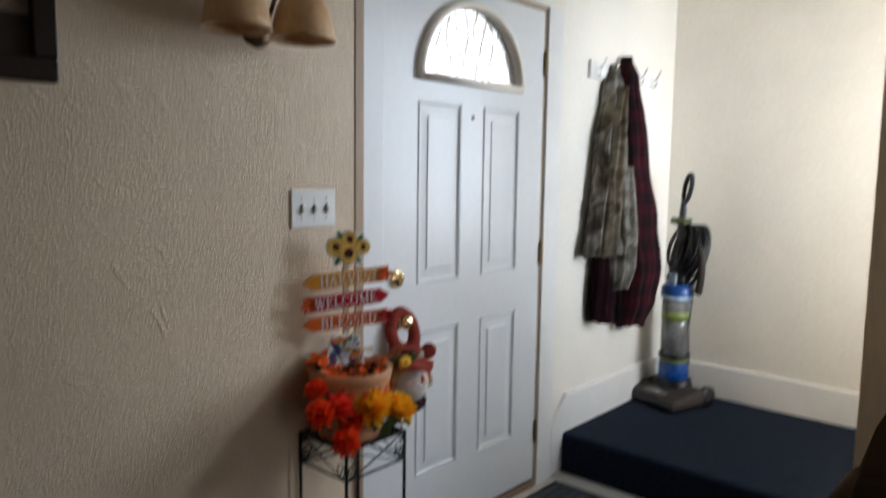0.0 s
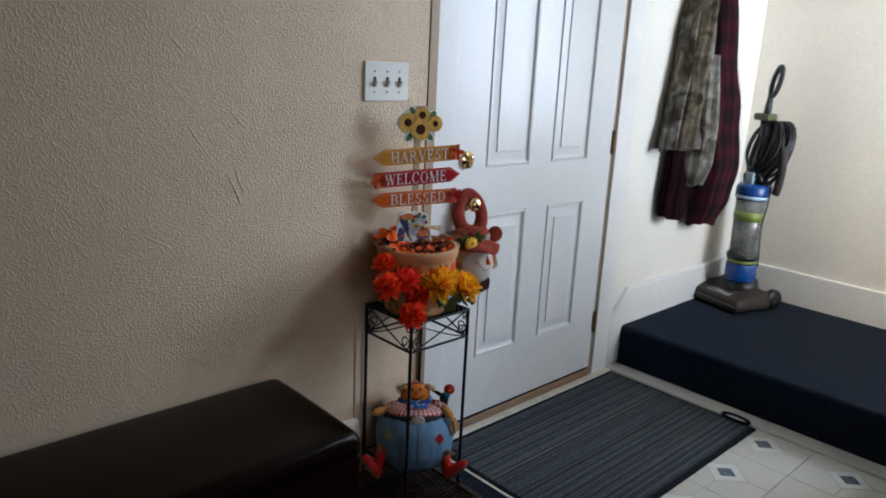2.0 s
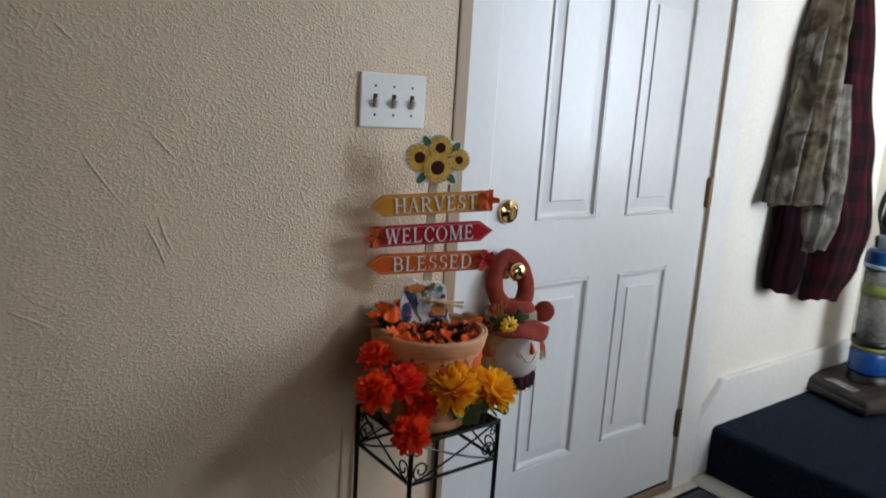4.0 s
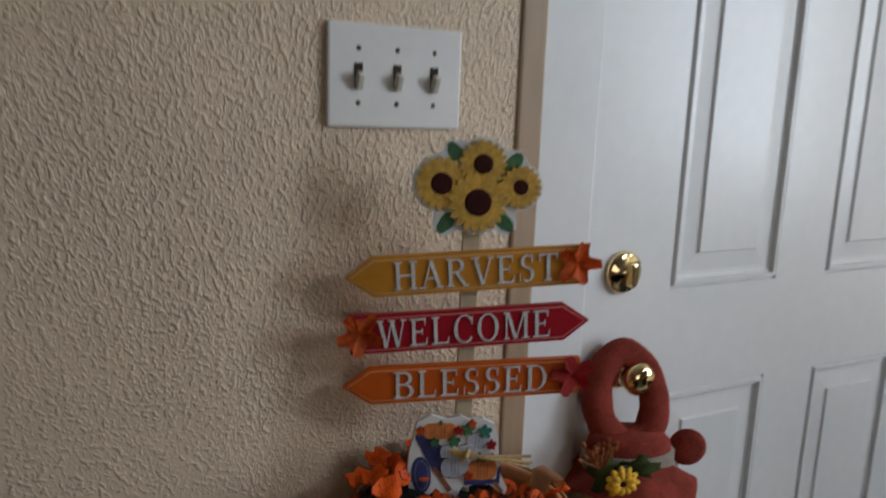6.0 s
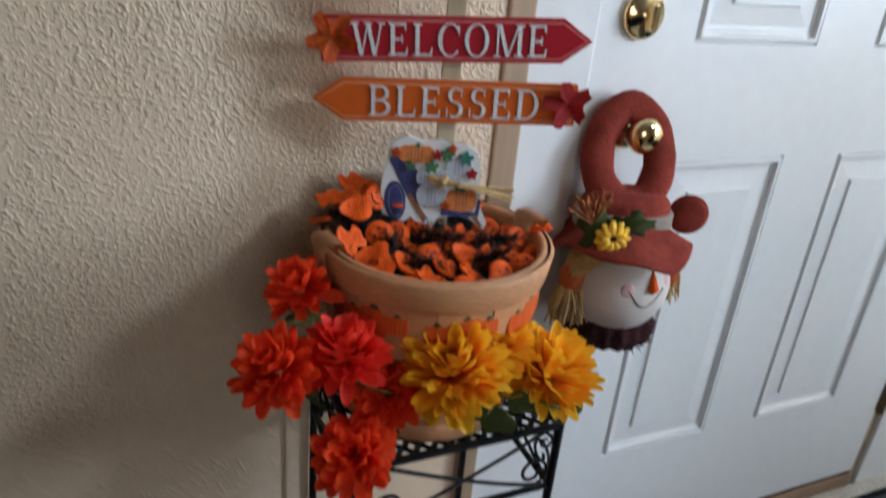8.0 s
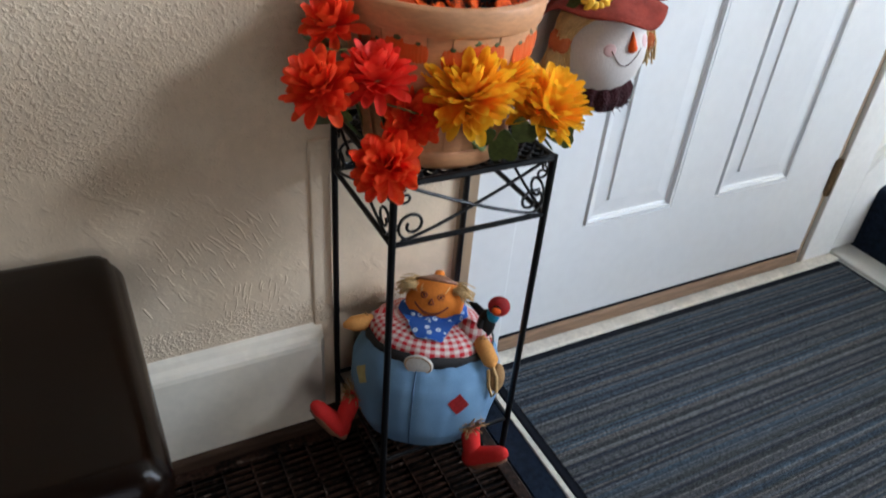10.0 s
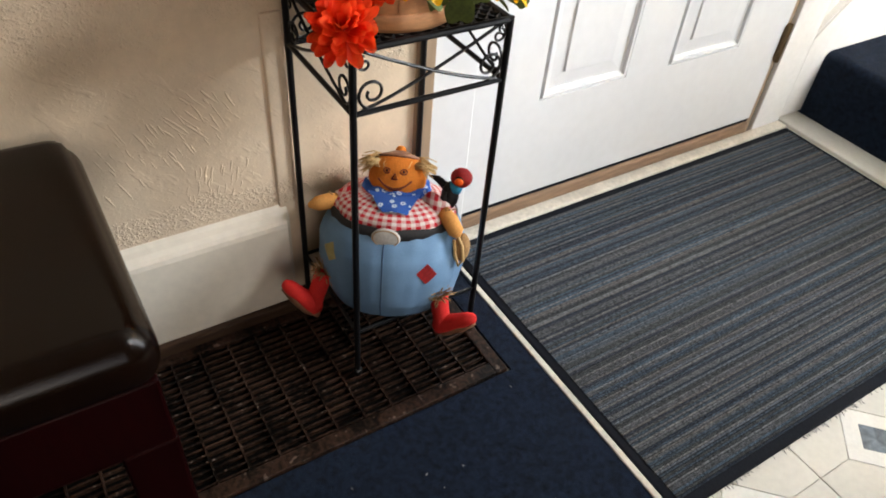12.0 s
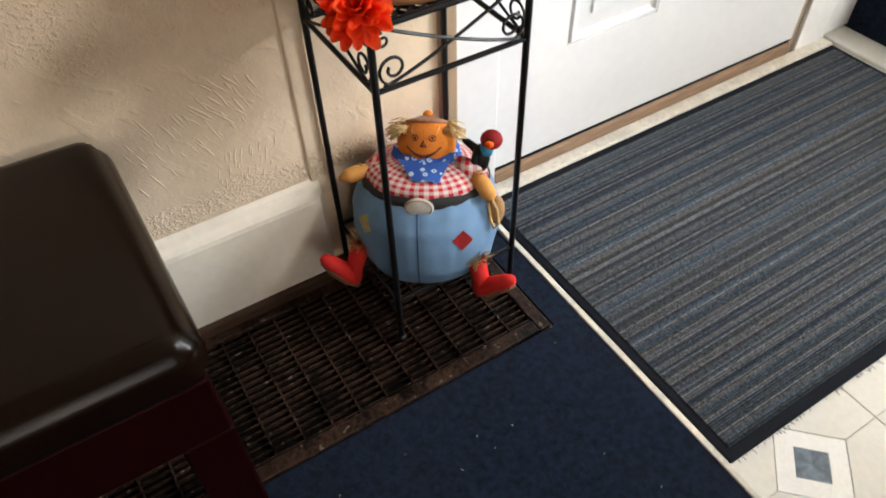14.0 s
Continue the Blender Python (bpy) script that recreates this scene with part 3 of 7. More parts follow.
# ---- door mat ----
def stripes_material(name, shades):
    m = material(name, (0.06, 0.07, 0.085), 0.95, 0.3, 12, 380, 0.8, 0.005, spec=0.05, sheen=0.08)
    nt = m.node_tree
    p = nt.nodes["Principled BSDF"]
    info = nt.nodes.new("ShaderNodeObjectInfo")
    ramp = nt.nodes.new("ShaderNodeValToRGB")
    cr = ramp.color_ramp
    cr.interpolation = "CONSTANT"
    cr.elements[0].position, cr.elements[0].color = 0.0, (*shades[0], 1)
    cr.elements[1].position, cr.elements[1].color = 0.94, (*shades[-1], 1)
    for k, c in enumerate(shades[1:-1], 1):
        cr.elements.new(0.1 * k).color = (*c, 1)
    nt.links.new(info.outputs["Random"], ramp.inputs[0])
    co = nt.nodes["Texture Coordinate"]
    grain = nt.nodes.new("ShaderNodeTexNoise")
    grain.inputs["Scale"].default_value, grain.inputs["Detail"].default_value = 220, 3
    far = nt.nodes.new("ShaderNodeMath")
    far.operation, far.inputs[1].default_value = "MULTIPLY", 60.0
    nt.links.new(info.outputs["Random"], far.inputs[0])
    own = nt.nodes.new("ShaderNodeVectorMath")
    nt.links.new(co.outputs["Object"], own.inputs[0])
    nt.links.new(far.outputs[0], own.inputs[1])
    nt.links.new(own.outputs[0], grain.inputs["Vector"])
    nt.links.new(own.outputs[0], nt.nodes["Mapping"].inputs[0])
    mr = nt.nodes.new("ShaderNodeMapRange")
    mr.inputs["From Min"].default_value, mr.inputs["From Max"].default_value = 0.3, 0.7
    mr.inputs["To Min"].default_value, mr.inputs["To Max"].default_value = 0.35, 2.0
    nt.links.new(grain.outputs[0], mr.inputs[0])
    mul = nt.nodes.new("ShaderNodeVectorMath")
    mul.operation = "SCALE"
    nt.links.new(ramp.outputs[0], mul.inputs[0])
    nt.links.new(mr.outputs[0], mul.inputs["Scale"])
    nt.links.new(mul.outputs[0], p.inputs["Base Color"])
    return m


DARK_PILE = [tuple(max(0.006, m + 1.3 * (c - m)) for c, m in zip(shade, (0.048, 0.059, 0.073))) for shade in [(0.026, 0.034, 0.046), (0.040, 0.054, 0.072), (0.044, 0.049, 0.054), (0.066, 0.072, 0.078), (0.042, 0.056, 0.072), (0.060, 0.064, 0.070), (0.050, 0.070, 0.092), (0.080, 0.084, 0.088), (0.034, 0.040, 0.052), (0.056, 0.068, 0.080)]]
M["mat_pile"] = stripes_material("ribbed_mat_pile", DARK_PILE)
mat = thing("door_mat", "blue-grey striped ribbed door mat with a dark rubber edge", "door mat", at=(0.352, 0.893, 0), turn=0.0)
ML, MW = 1.112, 0.690
part("border", box(-MW / 2, MW / 2, -ML / 2, ML / 2, -0.004, 0.006, 0.003), "rubber", mat)
ribs = []
for k in range(5):
    me = part("rib", box(-0.0016 - 0.0001 * k, 0.0016 + 0.0001 * k, -ML / 2 + 0.016, ML / 2 - 0.016, 0.005, 0.0076 + 0.0003 * k), "mat_pile", mat)
    ribs.append(me)
    me.location.x = -MW / 2 + 0.022 + 0.0042 * k
M["mat_pale"] = stripes_material("pale_mat_pile", [(0.094, 0.096, 0.102), (0.118, 0.115, 0.114), (0.086, 0.098, 0.114), (0.102, 0.096, 0.092), (0.126, 0.128, 0.134)] * 2)
x = -MW / 2 + 0.022 + 0.0042 * 5
pale = part("rib", box(-0.0015, 0.0015, -ML / 2 + 0.016, ML / 2 - 0.016, 0.005, 0.0088), "mat_pale", mat, "pale grey-brown rib")
pale.location.x = x
x += 0.0045
while x < MW / 2 - 0.020:
    r = new("rib", (pale if random.random() < 0.17 else random.choice(ribs)).data)
    r.parent, r.location.x = mat, x
    x += random.uniform(0.0042, 0.0052)
bm = bmesh.new()
rnd = random.Random(8)
for k in range(260):
    if k < 160:
        at, away = Vector((MW / 2 - 0.001, rnd.uniform(-ML / 2, ML / 2), rnd.uniform(0.001, 0.005))), Vector((1, 0, 0))
    else:
        at, away = Vector((rnd.uniform(-MW / 2, MW / 2), -ML / 2 + 0.001, rnd.uniform(0.001, 0.005))), Vector((0, -1, 0))
    tip = at + away * rnd.uniform(0.003, 0.010) + Vector((rnd.uniform(-0.004, 0.004), rnd.uniform(-0.004, 0.004), rnd.uniform(-0.001, 0.003)))
    add_tube(bm, [at, (at + tip) / 2 + Vector((0, 0, 0.001)), tip], 0.0005, 3)
tagged(part("frayed_edge", bm, "rubber", mat, "dark frayed fibres"), kind="stuff")
part("corner_loop", tube([(0.255 + 0.035 * math.cos(a) * 1.6, 0.565 + 0.022 * math.sin(a), 0.012) for a in [2 * math.pi * i / 16 for i in range(16)]], 0.007, 8, True), "rubber", mat)

# ---- bench ----
bench = thing("bench", "dark brown leather bench with mahogany legs against the wall", "bench", at=(0.205, -0.92, 0))
bm = box(-0.206, 0.209, -0.62, 0.637, 0.384, 0.466, 0.036, 8)
bmesh.ops.subdivide_edges(bm, edges=[e for e in bm.edges if e.calc_length() > 0.2], cuts=9, use_grid_fill=True)
for v in bm.verts:
    if v.co.z > 0.458:
        v.co.z += 0.013 * max(0.0, math.cos(v.co.x * 7.2)) * max(0.0, math.cos(v.co.y * 2.4)) ** 0.5 + 0.002 * noise.noise(v.co * 9)
        v.co.z += 0.009 * (0.209 - v.co.x) / 0.415
    if v.co.y > 0.5:
        v.co.y += -0.007 * (0.209 - v.co.x) / 0.415
part("cushion", bm, "leather", bench, "padded dark brown leather top", True)
part("apron", box(-0.194, 0.201, -0.61, 0.625, 0.285, 0.398, 0.004), "mahogany", bench)
for x in (-0.164, 0.171):
    for y in (-0.58, 0.595):
        part("leg", box(x - 0.032, x + 0.032, y - 0.032, y + 0.032, 0.004, 0.292, 0.004), "mahogany", bench)

# ---- lint on the carpet ----
rnd = random.Random(31)
bm = bmesh.new()
for k in range(150):
    x, y = rnd.uniform(0.36, 1.5), rnd.uniform(-1.2, 0.30)
    a, ln, w = rnd.uniform(0, 3.14), rnd.uniform(0.001, 0.004), rnd.uniform(0.0004, 0.0009)
    c, d = Vector((x, y, 0.0050)), Vector((math.cos(a), math.sin(a), 0))
    n = Vector((-d.y, d.x, 0)) * w
    top = [bm.verts.new(c + q) for q in (-d * ln, n, d * ln, -n)]
    peak = bm.verts.new(c + Vector((0, 0, 0.0008)))
    for i in range(4):
        bm.faces.new((top[i], top[(i + 1) % 4], peak))
tagged(part("carpet_lint", bm, "strip"), "specks of pale lint scattered on the navy carpet", "lint", kind="stuff")

# ---- floor grate ----
def chipped(m, colour, scale, above):
    """Pale chips where the finish is knocked off."""
    nt = m.node_tree
    p = nt.nodes["Principled BSDF"]
    under = p.inputs["Base Color"].links[0].from_socket
    n = nt.nodes.new("ShaderNodeTexNoise")
    n.inputs["Scale"].default_value, n.inputs["Detail"].default_value = scale, 3
    nt.links.new(nt.nodes["Texture Coordinate"].outputs["Object"], n.inputs["Vector"])
    edge = nt.nodes.new("ShaderNodeMapRange")
    edge.inputs["From Min"].default_value, edge.inputs["From Max"].default_value = above, above + 0.03
    nt.links.new(n.outputs[0], edge.inputs[0])
    mix = nt.nodes.new("ShaderNodeMix")
    mix.data_type = "RGBA"
    nt.links.new(edge.outputs[0], mix.inputs["Factor"])
    nt.links.new(under, mix.inputs[6])
    mix.inputs[7].default_value = (*colour, 1)
    nt.links.new(mix.outputs[2], p.inputs["Base Color"])


chipped(M["grate"], (0.14, 0.10, 0.078), 75, 0.648)
grate = thing("floor_register", "large rusty brown cast-iron floor register set in the carpet", "floor grate")
GX0, GX1, GY0, GY1 = 0.030, 0.336, -0.615, 0.264
# flat black sheet in place of the unlit depth under the slats
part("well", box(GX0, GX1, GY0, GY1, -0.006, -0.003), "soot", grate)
for a, b, c, d in ((GX0, GX1, GY1 - 0.024, GY1), (GX0, GX1, GY0, GY0 + 0.024), (GX1 - 0.026, GX1, GY0 + 0.024, GY1 - 0.024), (GX0, GX0 + 0.02, GY0 + 0.024, GY1 - 0.024)):
    part("rim", box(a, b, c, d, -0.003, 0.008, 0.002), "grate", grate)
y = GY1 - 0.024 - 0.046
while y > GY0 + 0.03:
    part("bar", box(GX0 + 0.02, GX1 - 0.026, y - 0.0017, y + 0.0017, -0.003, 0.0056), "grate", grate)
    y -= 0.050
x = GX0 + 0.020 + 0.012
while x < GX1 - 0.03:
    part("slat", box(x - 0.0017, x + 0.0017, GY0 + 0.024, GY1 - 0.024, -0.003, 0.0040), "grate", grate)
    x += 0.0135

# ---- floor tiles ----
def tile_meshes():
    """Half-foot corner pieces, a white lozenge border and a blue lozenge, shared by all tiles."""
    h, d, g = 0.1525, 0.078, 0.0008
    out = []
    bm = bmesh.new()
    pts = [(g, d + g), (d + g, g), (h - g, g), (h - g, h - g), (g, h - g)]
    lo, hi = [bm.verts.new((x, y, -0.004)) for x, y in pts], [bm.verts.new((x, y, 0.0)) for x, y in pts]
    bm.faces.new(hi), bm.faces.new(lo)
    for i in range(5):
        bm.faces.new((lo[i], lo[(i + 1) % 5], hi[(i + 1) % 5], hi[i]))
    out.append(bm)
    for r0, r1, z in ((0.037, d - g, 0.0002), (0.0, 0.0362, 0.0)):
        bm = bmesh.new()
        ring = lambda r, zz: [bm.verts.new((r * c, r * s, zz)) for c, s in ((1, 0), (0, 1), (-1, 0), (0, -1))]
        o, ol = ring(r1, z), ring(r1, -0.004)
        for i in range(4):
            bm.faces.new((ol[i], ol[(i + 1) % 4], o[(i + 1) % 4], o[i]))
        if r0:
            q, ql = ring(r0, z), ring(r0, -0.004)
            for i in range(4):
                bm.faces.new((q[i], q[(i + 1) % 4], o[(i + 1) % 4], o[i]))
                bm.faces.new((ql[i], ql[(i + 1) % 4], q[(i + 1) % 4], q[i]))
        else:
            bm.faces.new(o)
        out.append(bm)
    return out


quarter, border, lozenge = [part(n, bm, m, floor) for n, bm, m in zip(("floor_tile", "tile_border", "tile_lozenge"), tile_meshes(), ("vinyl", "vinyl_white", "vinyl_blue"))]
first = True
for i in range(-3, 2):
    for j in range(0, 4):
        cx, cy = 0.765 + 0.3085 * i, 0.443 + 0.306 * j
        if cy > 1.47:
            continue
        for src, turns in ((quarter, (0, 90, 180, 270)), (border, (0,)), (lozenge, (0,))):
            for a in turns:
                if (src is quarter) and ((a in (90, 180) and cx - 0.15 < -0.02)):
                    continue
                o = src if first and a == 0 and src in (quarter, border, lozenge) else new(src.name.split(".")[0], src.data)
                o.parent = floor
                o.matrix_basis = pose(cx, cy, 0, 0, 0, a)
        first = False
bm = box(1.232, 3.80, 0.334, 1.50, -0.004, 0.0)
setting(part("vinyl_floor", bm, "vinyl"), "cream vinyl flooring beyond the entry", "floor")

# ---- plant stand ----
stand = thing("plant_stand", "tall black wrought-iron plant stand with scrollwork", "plant stand")
SX0, SX1, SY0, SY1, ST, SA, SL = 0.003, 0.219, 0.022, 0.254, 0.619, 0.531, 0.114
for x in (SX0, SX1):
    for y in (SY0, SY1):
        lg = part("leg", tube([(x, y, 0.010), (x, y, ST + 0.004)], 0.0052, 10), "black_iron", stand)
        part("foot", add_lathe(bmesh.new(), [(0.007, 0.0), (0.008, 0.004), (0.008, 0.012), (0.005, 0.016)], 12, pose(x, y, 0.006)), "black_iron", lg)


def spiral(c, start, r, turns, ax):
    pts = []
    for i in range(26):
        t = i / 25
        a = start + turns * 2 * math.pi * t
        q = r * (1 - 0.72 * t)
        pts.append(c + ax * (q * math.cos(a)) + Vector((0, 0, q * math.sin(a))))
    return pts


def apron(p, q):
    """One side: two rails, crossing curved bars, and scrolls in its lower corners."""
    p, q = Vector(p), Vector(q)
    u = (q - p).normalized()
    L = (q - p).length
    for z, r in ((ST, 0.0048), (SA, 0.0040), (SL, 0.0035)):
        part("rail", tube([p + Vector((0, 0, z)), q + Vector((0, 0, z))], r, 8), "black_iron", stand)
    for s in (0, 1):
        o, d = (p, u) if s == 0 else (q, -u)
        bar = [o + d * (0.012 + (L - 0.024) * t) + Vector((0, 0, SA + 0.004 + (ST - SA - 0.006) * (t ** 1.25))) for t in [i / 12 for i in range(13)]]
        part("brace", tube(bar, 0.0024, 6), "black_iron", stand)
        c = o + d * 0.027 + Vector((0, 0, SA + 0.026))
        part("scroll", tube(spiral(c, -math.pi / 2, 0.022, 1.35, -d), 0.0022, 6), "black_iron", stand)
        c = o + d * 0.016 + Vector((0, 0, ST - 0.020))
        part("scroll", tube(spiral(c, math.pi / 2, 0.011, 1.1, d), 0.0018, 6), "black_iron", stand)


for p, q in (((SX1, SY0, 0), (SX1, SY1, 0)), ((SX0, SY0, 0), (SX1, SY0, 0)), ((SX0, SY1, 0), (SX1, SY1, 0)), ((SX0, SY0, 0), (SX0, SY1, 0))):
    apron(p, q)
# punched lattice top
k = 0
for c in np.arange(-0.20, 0.201, 0.020):
    for sgn in (1, -1):
        pts = []
        for t in np.arange(-0.22, 0.2201, 0.002):
            x, y = 0.111 + t, 0.138 + sgn * t + c
            if SX0 < x < SX1 and SY0 < y < SY1:
                pts.append((x, y))
        if len(pts) > 4:
            (xa, ya), (xb, yb) = pts[0], pts[-1]
            bm = bmesh.new()
            add_tube(bm, [(xa, ya, ST - 0.001), (xb, yb, ST - 0.001)], 0.0036, 4)
            part("lattice_strip", bm, "black_iron", stand)

# ---- harvest decorations ----
M |= {
    "basket": material("pale_basket_wood", (0.56, 0.28, 0.130), 0.5, 0.16, 6, 90, 0.25, 0.0015, stretch=(1, 1, 3)),
    "pine": material("pale_pine_slat", (0.54, 0.44, 0.29), 0.6, 0.12, 10, 90, 0.15, stretch=(1, 1, 0.15)),
    "ochre": material("ochre_paint", (0.56, 0.235, 0.020), 0.45, 0.10, 10, 90, 0.05, spec=0.25),
    "crimson": material("crimson_paint", (0.36, 0.007, 0.017), 0.45, 0.10, 10, 90, 0.05, spec=0.2),
    "pumpkin_paint": material("burnt_orange_paint", (0.56, 0.100, 0.008), 0.45, 0.10, 10, 90, 0.05, spec=0.2),
    "ochre_edge": material("pale_ochre_edge", (0.66, 0.40, 0.16), 0.45, 0.1),
    "crimson_edge": material("pale_red_edge", (0.58, 0.18, 0.16), 0.45, 0.1),
    "pumpkin_edge": material("pale_orange_edge", (0.66, 0.27, 0.12), 0.45, 0.1),
    "glitter": material("silver_glitter", (0.72, 0.74, 0.76), 0.35, 0.35, 300, 900, 0.9, 0.001, metal=0.25),
    "leaf_orange": material("orange_fabric_leaf", (0.70, 0.13, 0.015), 0.7, 0.35, 40, 200, 0.3),
    "leaf_red": material("red_fabric_leaf", (0.45, 0.022, 0.022), 0.7, 0.3, 40, 200, 0.3),
    "card": material("white_card", (0.74, 0.76, 0.76), 0.5, 0.04),
    "sun_yellow": material("sunflower_yellow", (0.62, 0.38, 0.06), 0.6, 0.3, 60, 200, 0.1),
    "sun_gold": material("sunflower_gold", (0.60, 0.34, 0.045), 0.6, 0.3, 60, 200, 0.1),
    "sun_brown": material("sunflower_brown", (0.045, 0.011, 0.008), 0.8, 0.5, 160, 400, 0.5, spec=0.15),
    "print_green": material("printed_green", (0.045, 0.14, 0.055), 0.55, 0.4, 40, 200, 0.1),
    "print_navy": material("printed_navy", (0.035, 0.045, 0.16), 0.5, 0.4, 30, 200, 0.05),
    "print_orange": material("printed_orange", (0.62, 0.20, 0.05), 0.5, 0.3, 40, 200, 0.05),
    "print_grey": material("printed_grey", (0.45, 0.48, 0.55), 0.5, 0.2, 40, 200, 0.05),
    "print_slate": material("printed_slate", (0.20, 0.22, 0.28), 0.5, 0.2, 40, 200, 0.05),
    "print_teal": material("printed_teal", (0.03, 0.17, 0.13), 0.5, 0.3, 40, 200, 0.05),
    "print_brown": material("printed_brown", (0.25, 0.11, 0.06), 0.5, 0.3, 40, 200, 0.05),
    "raffia": material("raffia_straw", (0.62, 0.44, 0.20), 0.8, 0.25, 30, 260, 0.5, stretch=(1, 1, 1)),
    "felt_orange": material("bright_orange_felt", (0.90, 0.135, 0.007), 0.6, 0.3, 45, 300, 0.3, second=(0.62, 0.060, 0.005), spec=0.2),
    "felt_black": material("black_tinsel", (0.004, 0.003, 0.0035), 0.45, 0.4, 60, 300, 0.2, spec=0.25),
    "petal_red": material("scarlet_petals", (1.0, 0.150, 0.030), 0.55, 0.3, 30, 150, 0.15, second=(0.92, 0.045, 0.016), spec=0.3),
    "petal_pink": material("coral_red_petals", (1.0, 0.105, 0.050), 0.55, 0.3, 30, 150, 0.15, second=(0.94, 0.036, 0.026), spec=0.3),
    "petal_yellow": material("golden_petals", (1.0, 0.66, 0.030), 0.5, 0.2, 30, 150, 0.15, second=(1.0, 0.55, 0.014), spec=0.35),
    "leaf_green": material("artificial_leaf_green", (0.100, 0.135, 0.032), 0.5, 0.4, 40, 150, 0.2),
    "leaf_olive": material("olive_felt_leaf", (0.050, 0.065, 0.022), 0.9, 0.3, 40, 300, 0.4, spec=0.1),
    "hair_band": material("rust_orange_felt", (0.42, 0.105, 0.035), 0.95, 0.2, 20, 300, 0.4, spec=0.1),
    "berry": material("rust_dried_berries", (0.32, 0.095, 0.022), 0.8, 0.4, 80, 300, 0.3),
    "stem": material("green_plastic_stem", (0.045, 0.075, 0.02), 0.5, 0.2),
    "felt_red": material("rust_red_felt", (0.245, 0.043, 0.029), 0.97, 0.32, 34, 420, 0.8, 0.003, sheen=0.04, spec=0.06),
    "skin_white": material("white_knit_cloth", (0.60, 0.55, 0.51), 0.95, 0.08, 10, 300, 0.3, spec=0.1),
    "fur": material("dark_plum_plush", (0.045, 0.015, 0.017), 0.95, 0.5, 90, 300, 1.0, 0.006, sheen=0.05, spec=0.05),
    "cord": material("grey_burlap_band", (0.25, 0.21, 0.17), 0.9, 0.25, 60, 300, 0.6),
    "hair": material("straw_hair", (0.58, 0.38, 0.16), 0.85, 0.25, 40, 300, 0.6),
    "ink": material("dark_stitching", (0.06, 0.02, 0.018), 0.8, 0.2),
    "hat_yellow": material("bright_yellow_silk", (0.80, 0.46, 0.020), 0.6, 0.3, 80, 200, 0.2),
    "rouge": material("pink_blush_cloth", (0.62, 0.42, 0.40), 0.95, 0.1, spec=0.05),
    "denim": material("light_blue_denim", (0.15, 0.26, 0.40), 0.95, 0.14, 12, 700, 0.3, 0.0015, spec=0.1),
    "belt": material("black_felt_belt", (0.018, 0.016, 0.016), 0.85, 0.2, 20, 200, 0.3),
    "buckle": material("grey_cloth_buckle", (0.52, 0.50, 0.46), 0.7, 0.15, 30, 200, 0.3),
    "pumpkin_cloth": material("orange_cloth", (0.62, 0.19, 0.030), 0.9, 0.15, 12, 300, 0.4, spec=0.1),
    "mitten": material("tan_orange_cloth", (0.62, 0.29, 0.085), 0.9, 0.15, 12, 300, 0.4, spec=0.1),
    "denim_seam": material("dark_denim_seam", (0.060, 0.105, 0.18), 0.95, 0.2, spec=0.05),
    "face_thread": material("red_brown_thread", (0.16, 0.030, 0.012), 0.8, 0.2),
    "boot": material("red_felt_boot", (0.62, 0.028, 0.024), 0.8, 0.12, 14, 300, 0.3, spec=0.2),
    "burlap": material("tan_burlap", (0.36, 0.21, 0.09), 0.9, 0.3, 40, 300, 0.7),
    "teal": material("teal_felt", (0.02, 0.25, 0.42), 0.85, 0.15),
    "patch_yellow": material("tan_patch_cloth", (0.36, 0.31, 0.13), 0.9, 0.2),
}


def let_light_through(m, share):
    """Thin fabric: part of the light passes."""
    nt = m.node_tree
    p = nt.nodes["Principled BSDF"]
    t = nt.nodes.new("ShaderNodeBsdfTranslucent")
    nt.links.new(p.inputs["Base Color"].links[0].from_socket, t.inputs[0])
    mix = nt.nodes.new("ShaderNodeMixShader")
    mix.inputs[0].default_value = share
    nt.links.new(p.outputs[0], mix.inputs[1])
    nt.links.new(t.outputs[0], mix.inputs[2])
    nt.links.new(mix.outputs[0], nt.nodes["Material Output"].inputs[0])


def dye_along(m, share):
    """Petals dyed deeper towards their base."""
    nt = m.node_tree
    p = nt.nodes["Principled BSDF"]
    ramp = nt.nodes.new("ShaderNodeValToRGB")
    ramp.color_ramp.elements[0].position, ramp.color_ramp.elements[0].color = 0.42, (*share, 1)
    ramp.color_ramp.elements[1].position, ramp.color_ramp.elements[1].color = 0.94, (1, 1, 1, 1)
    sep = nt.nodes.new("ShaderNodeSeparateXYZ")
    nt.links.new(nt.nodes["Texture Coordinate"].outputs["UV"], sep.inputs[0])
    nt.links.new(sep.outputs[1], ramp.inputs[0])
    mix = nt.nodes.new("ShaderNodeMix")
    mix.data_type, mix.blend_type = "RGBA", "MULTIPLY"
    mix.inputs[0].default_value = 1.0
    nt.links.new(p.inputs["Base Color"].links[0].from_socket, mix.inputs[6])
    nt.links.new(ramp.outputs[0], mix.inputs[7])
    nt.links.new(mix.outputs[2], p.inputs["Base Color"])


for k, share in (("petal_red", (0.88, 0.50, 0.6)), ("petal_pink", (0.90, 0.50, 0.6)), ("petal_yellow", (1.0, 0.72, 0.45))):
    dye_along(M[k], share)
for k in ("petal_red", "petal_pink", "petal_yellow", "leaf_orange", "leaf_red"):
    let_light_through(M[k], 0.5)


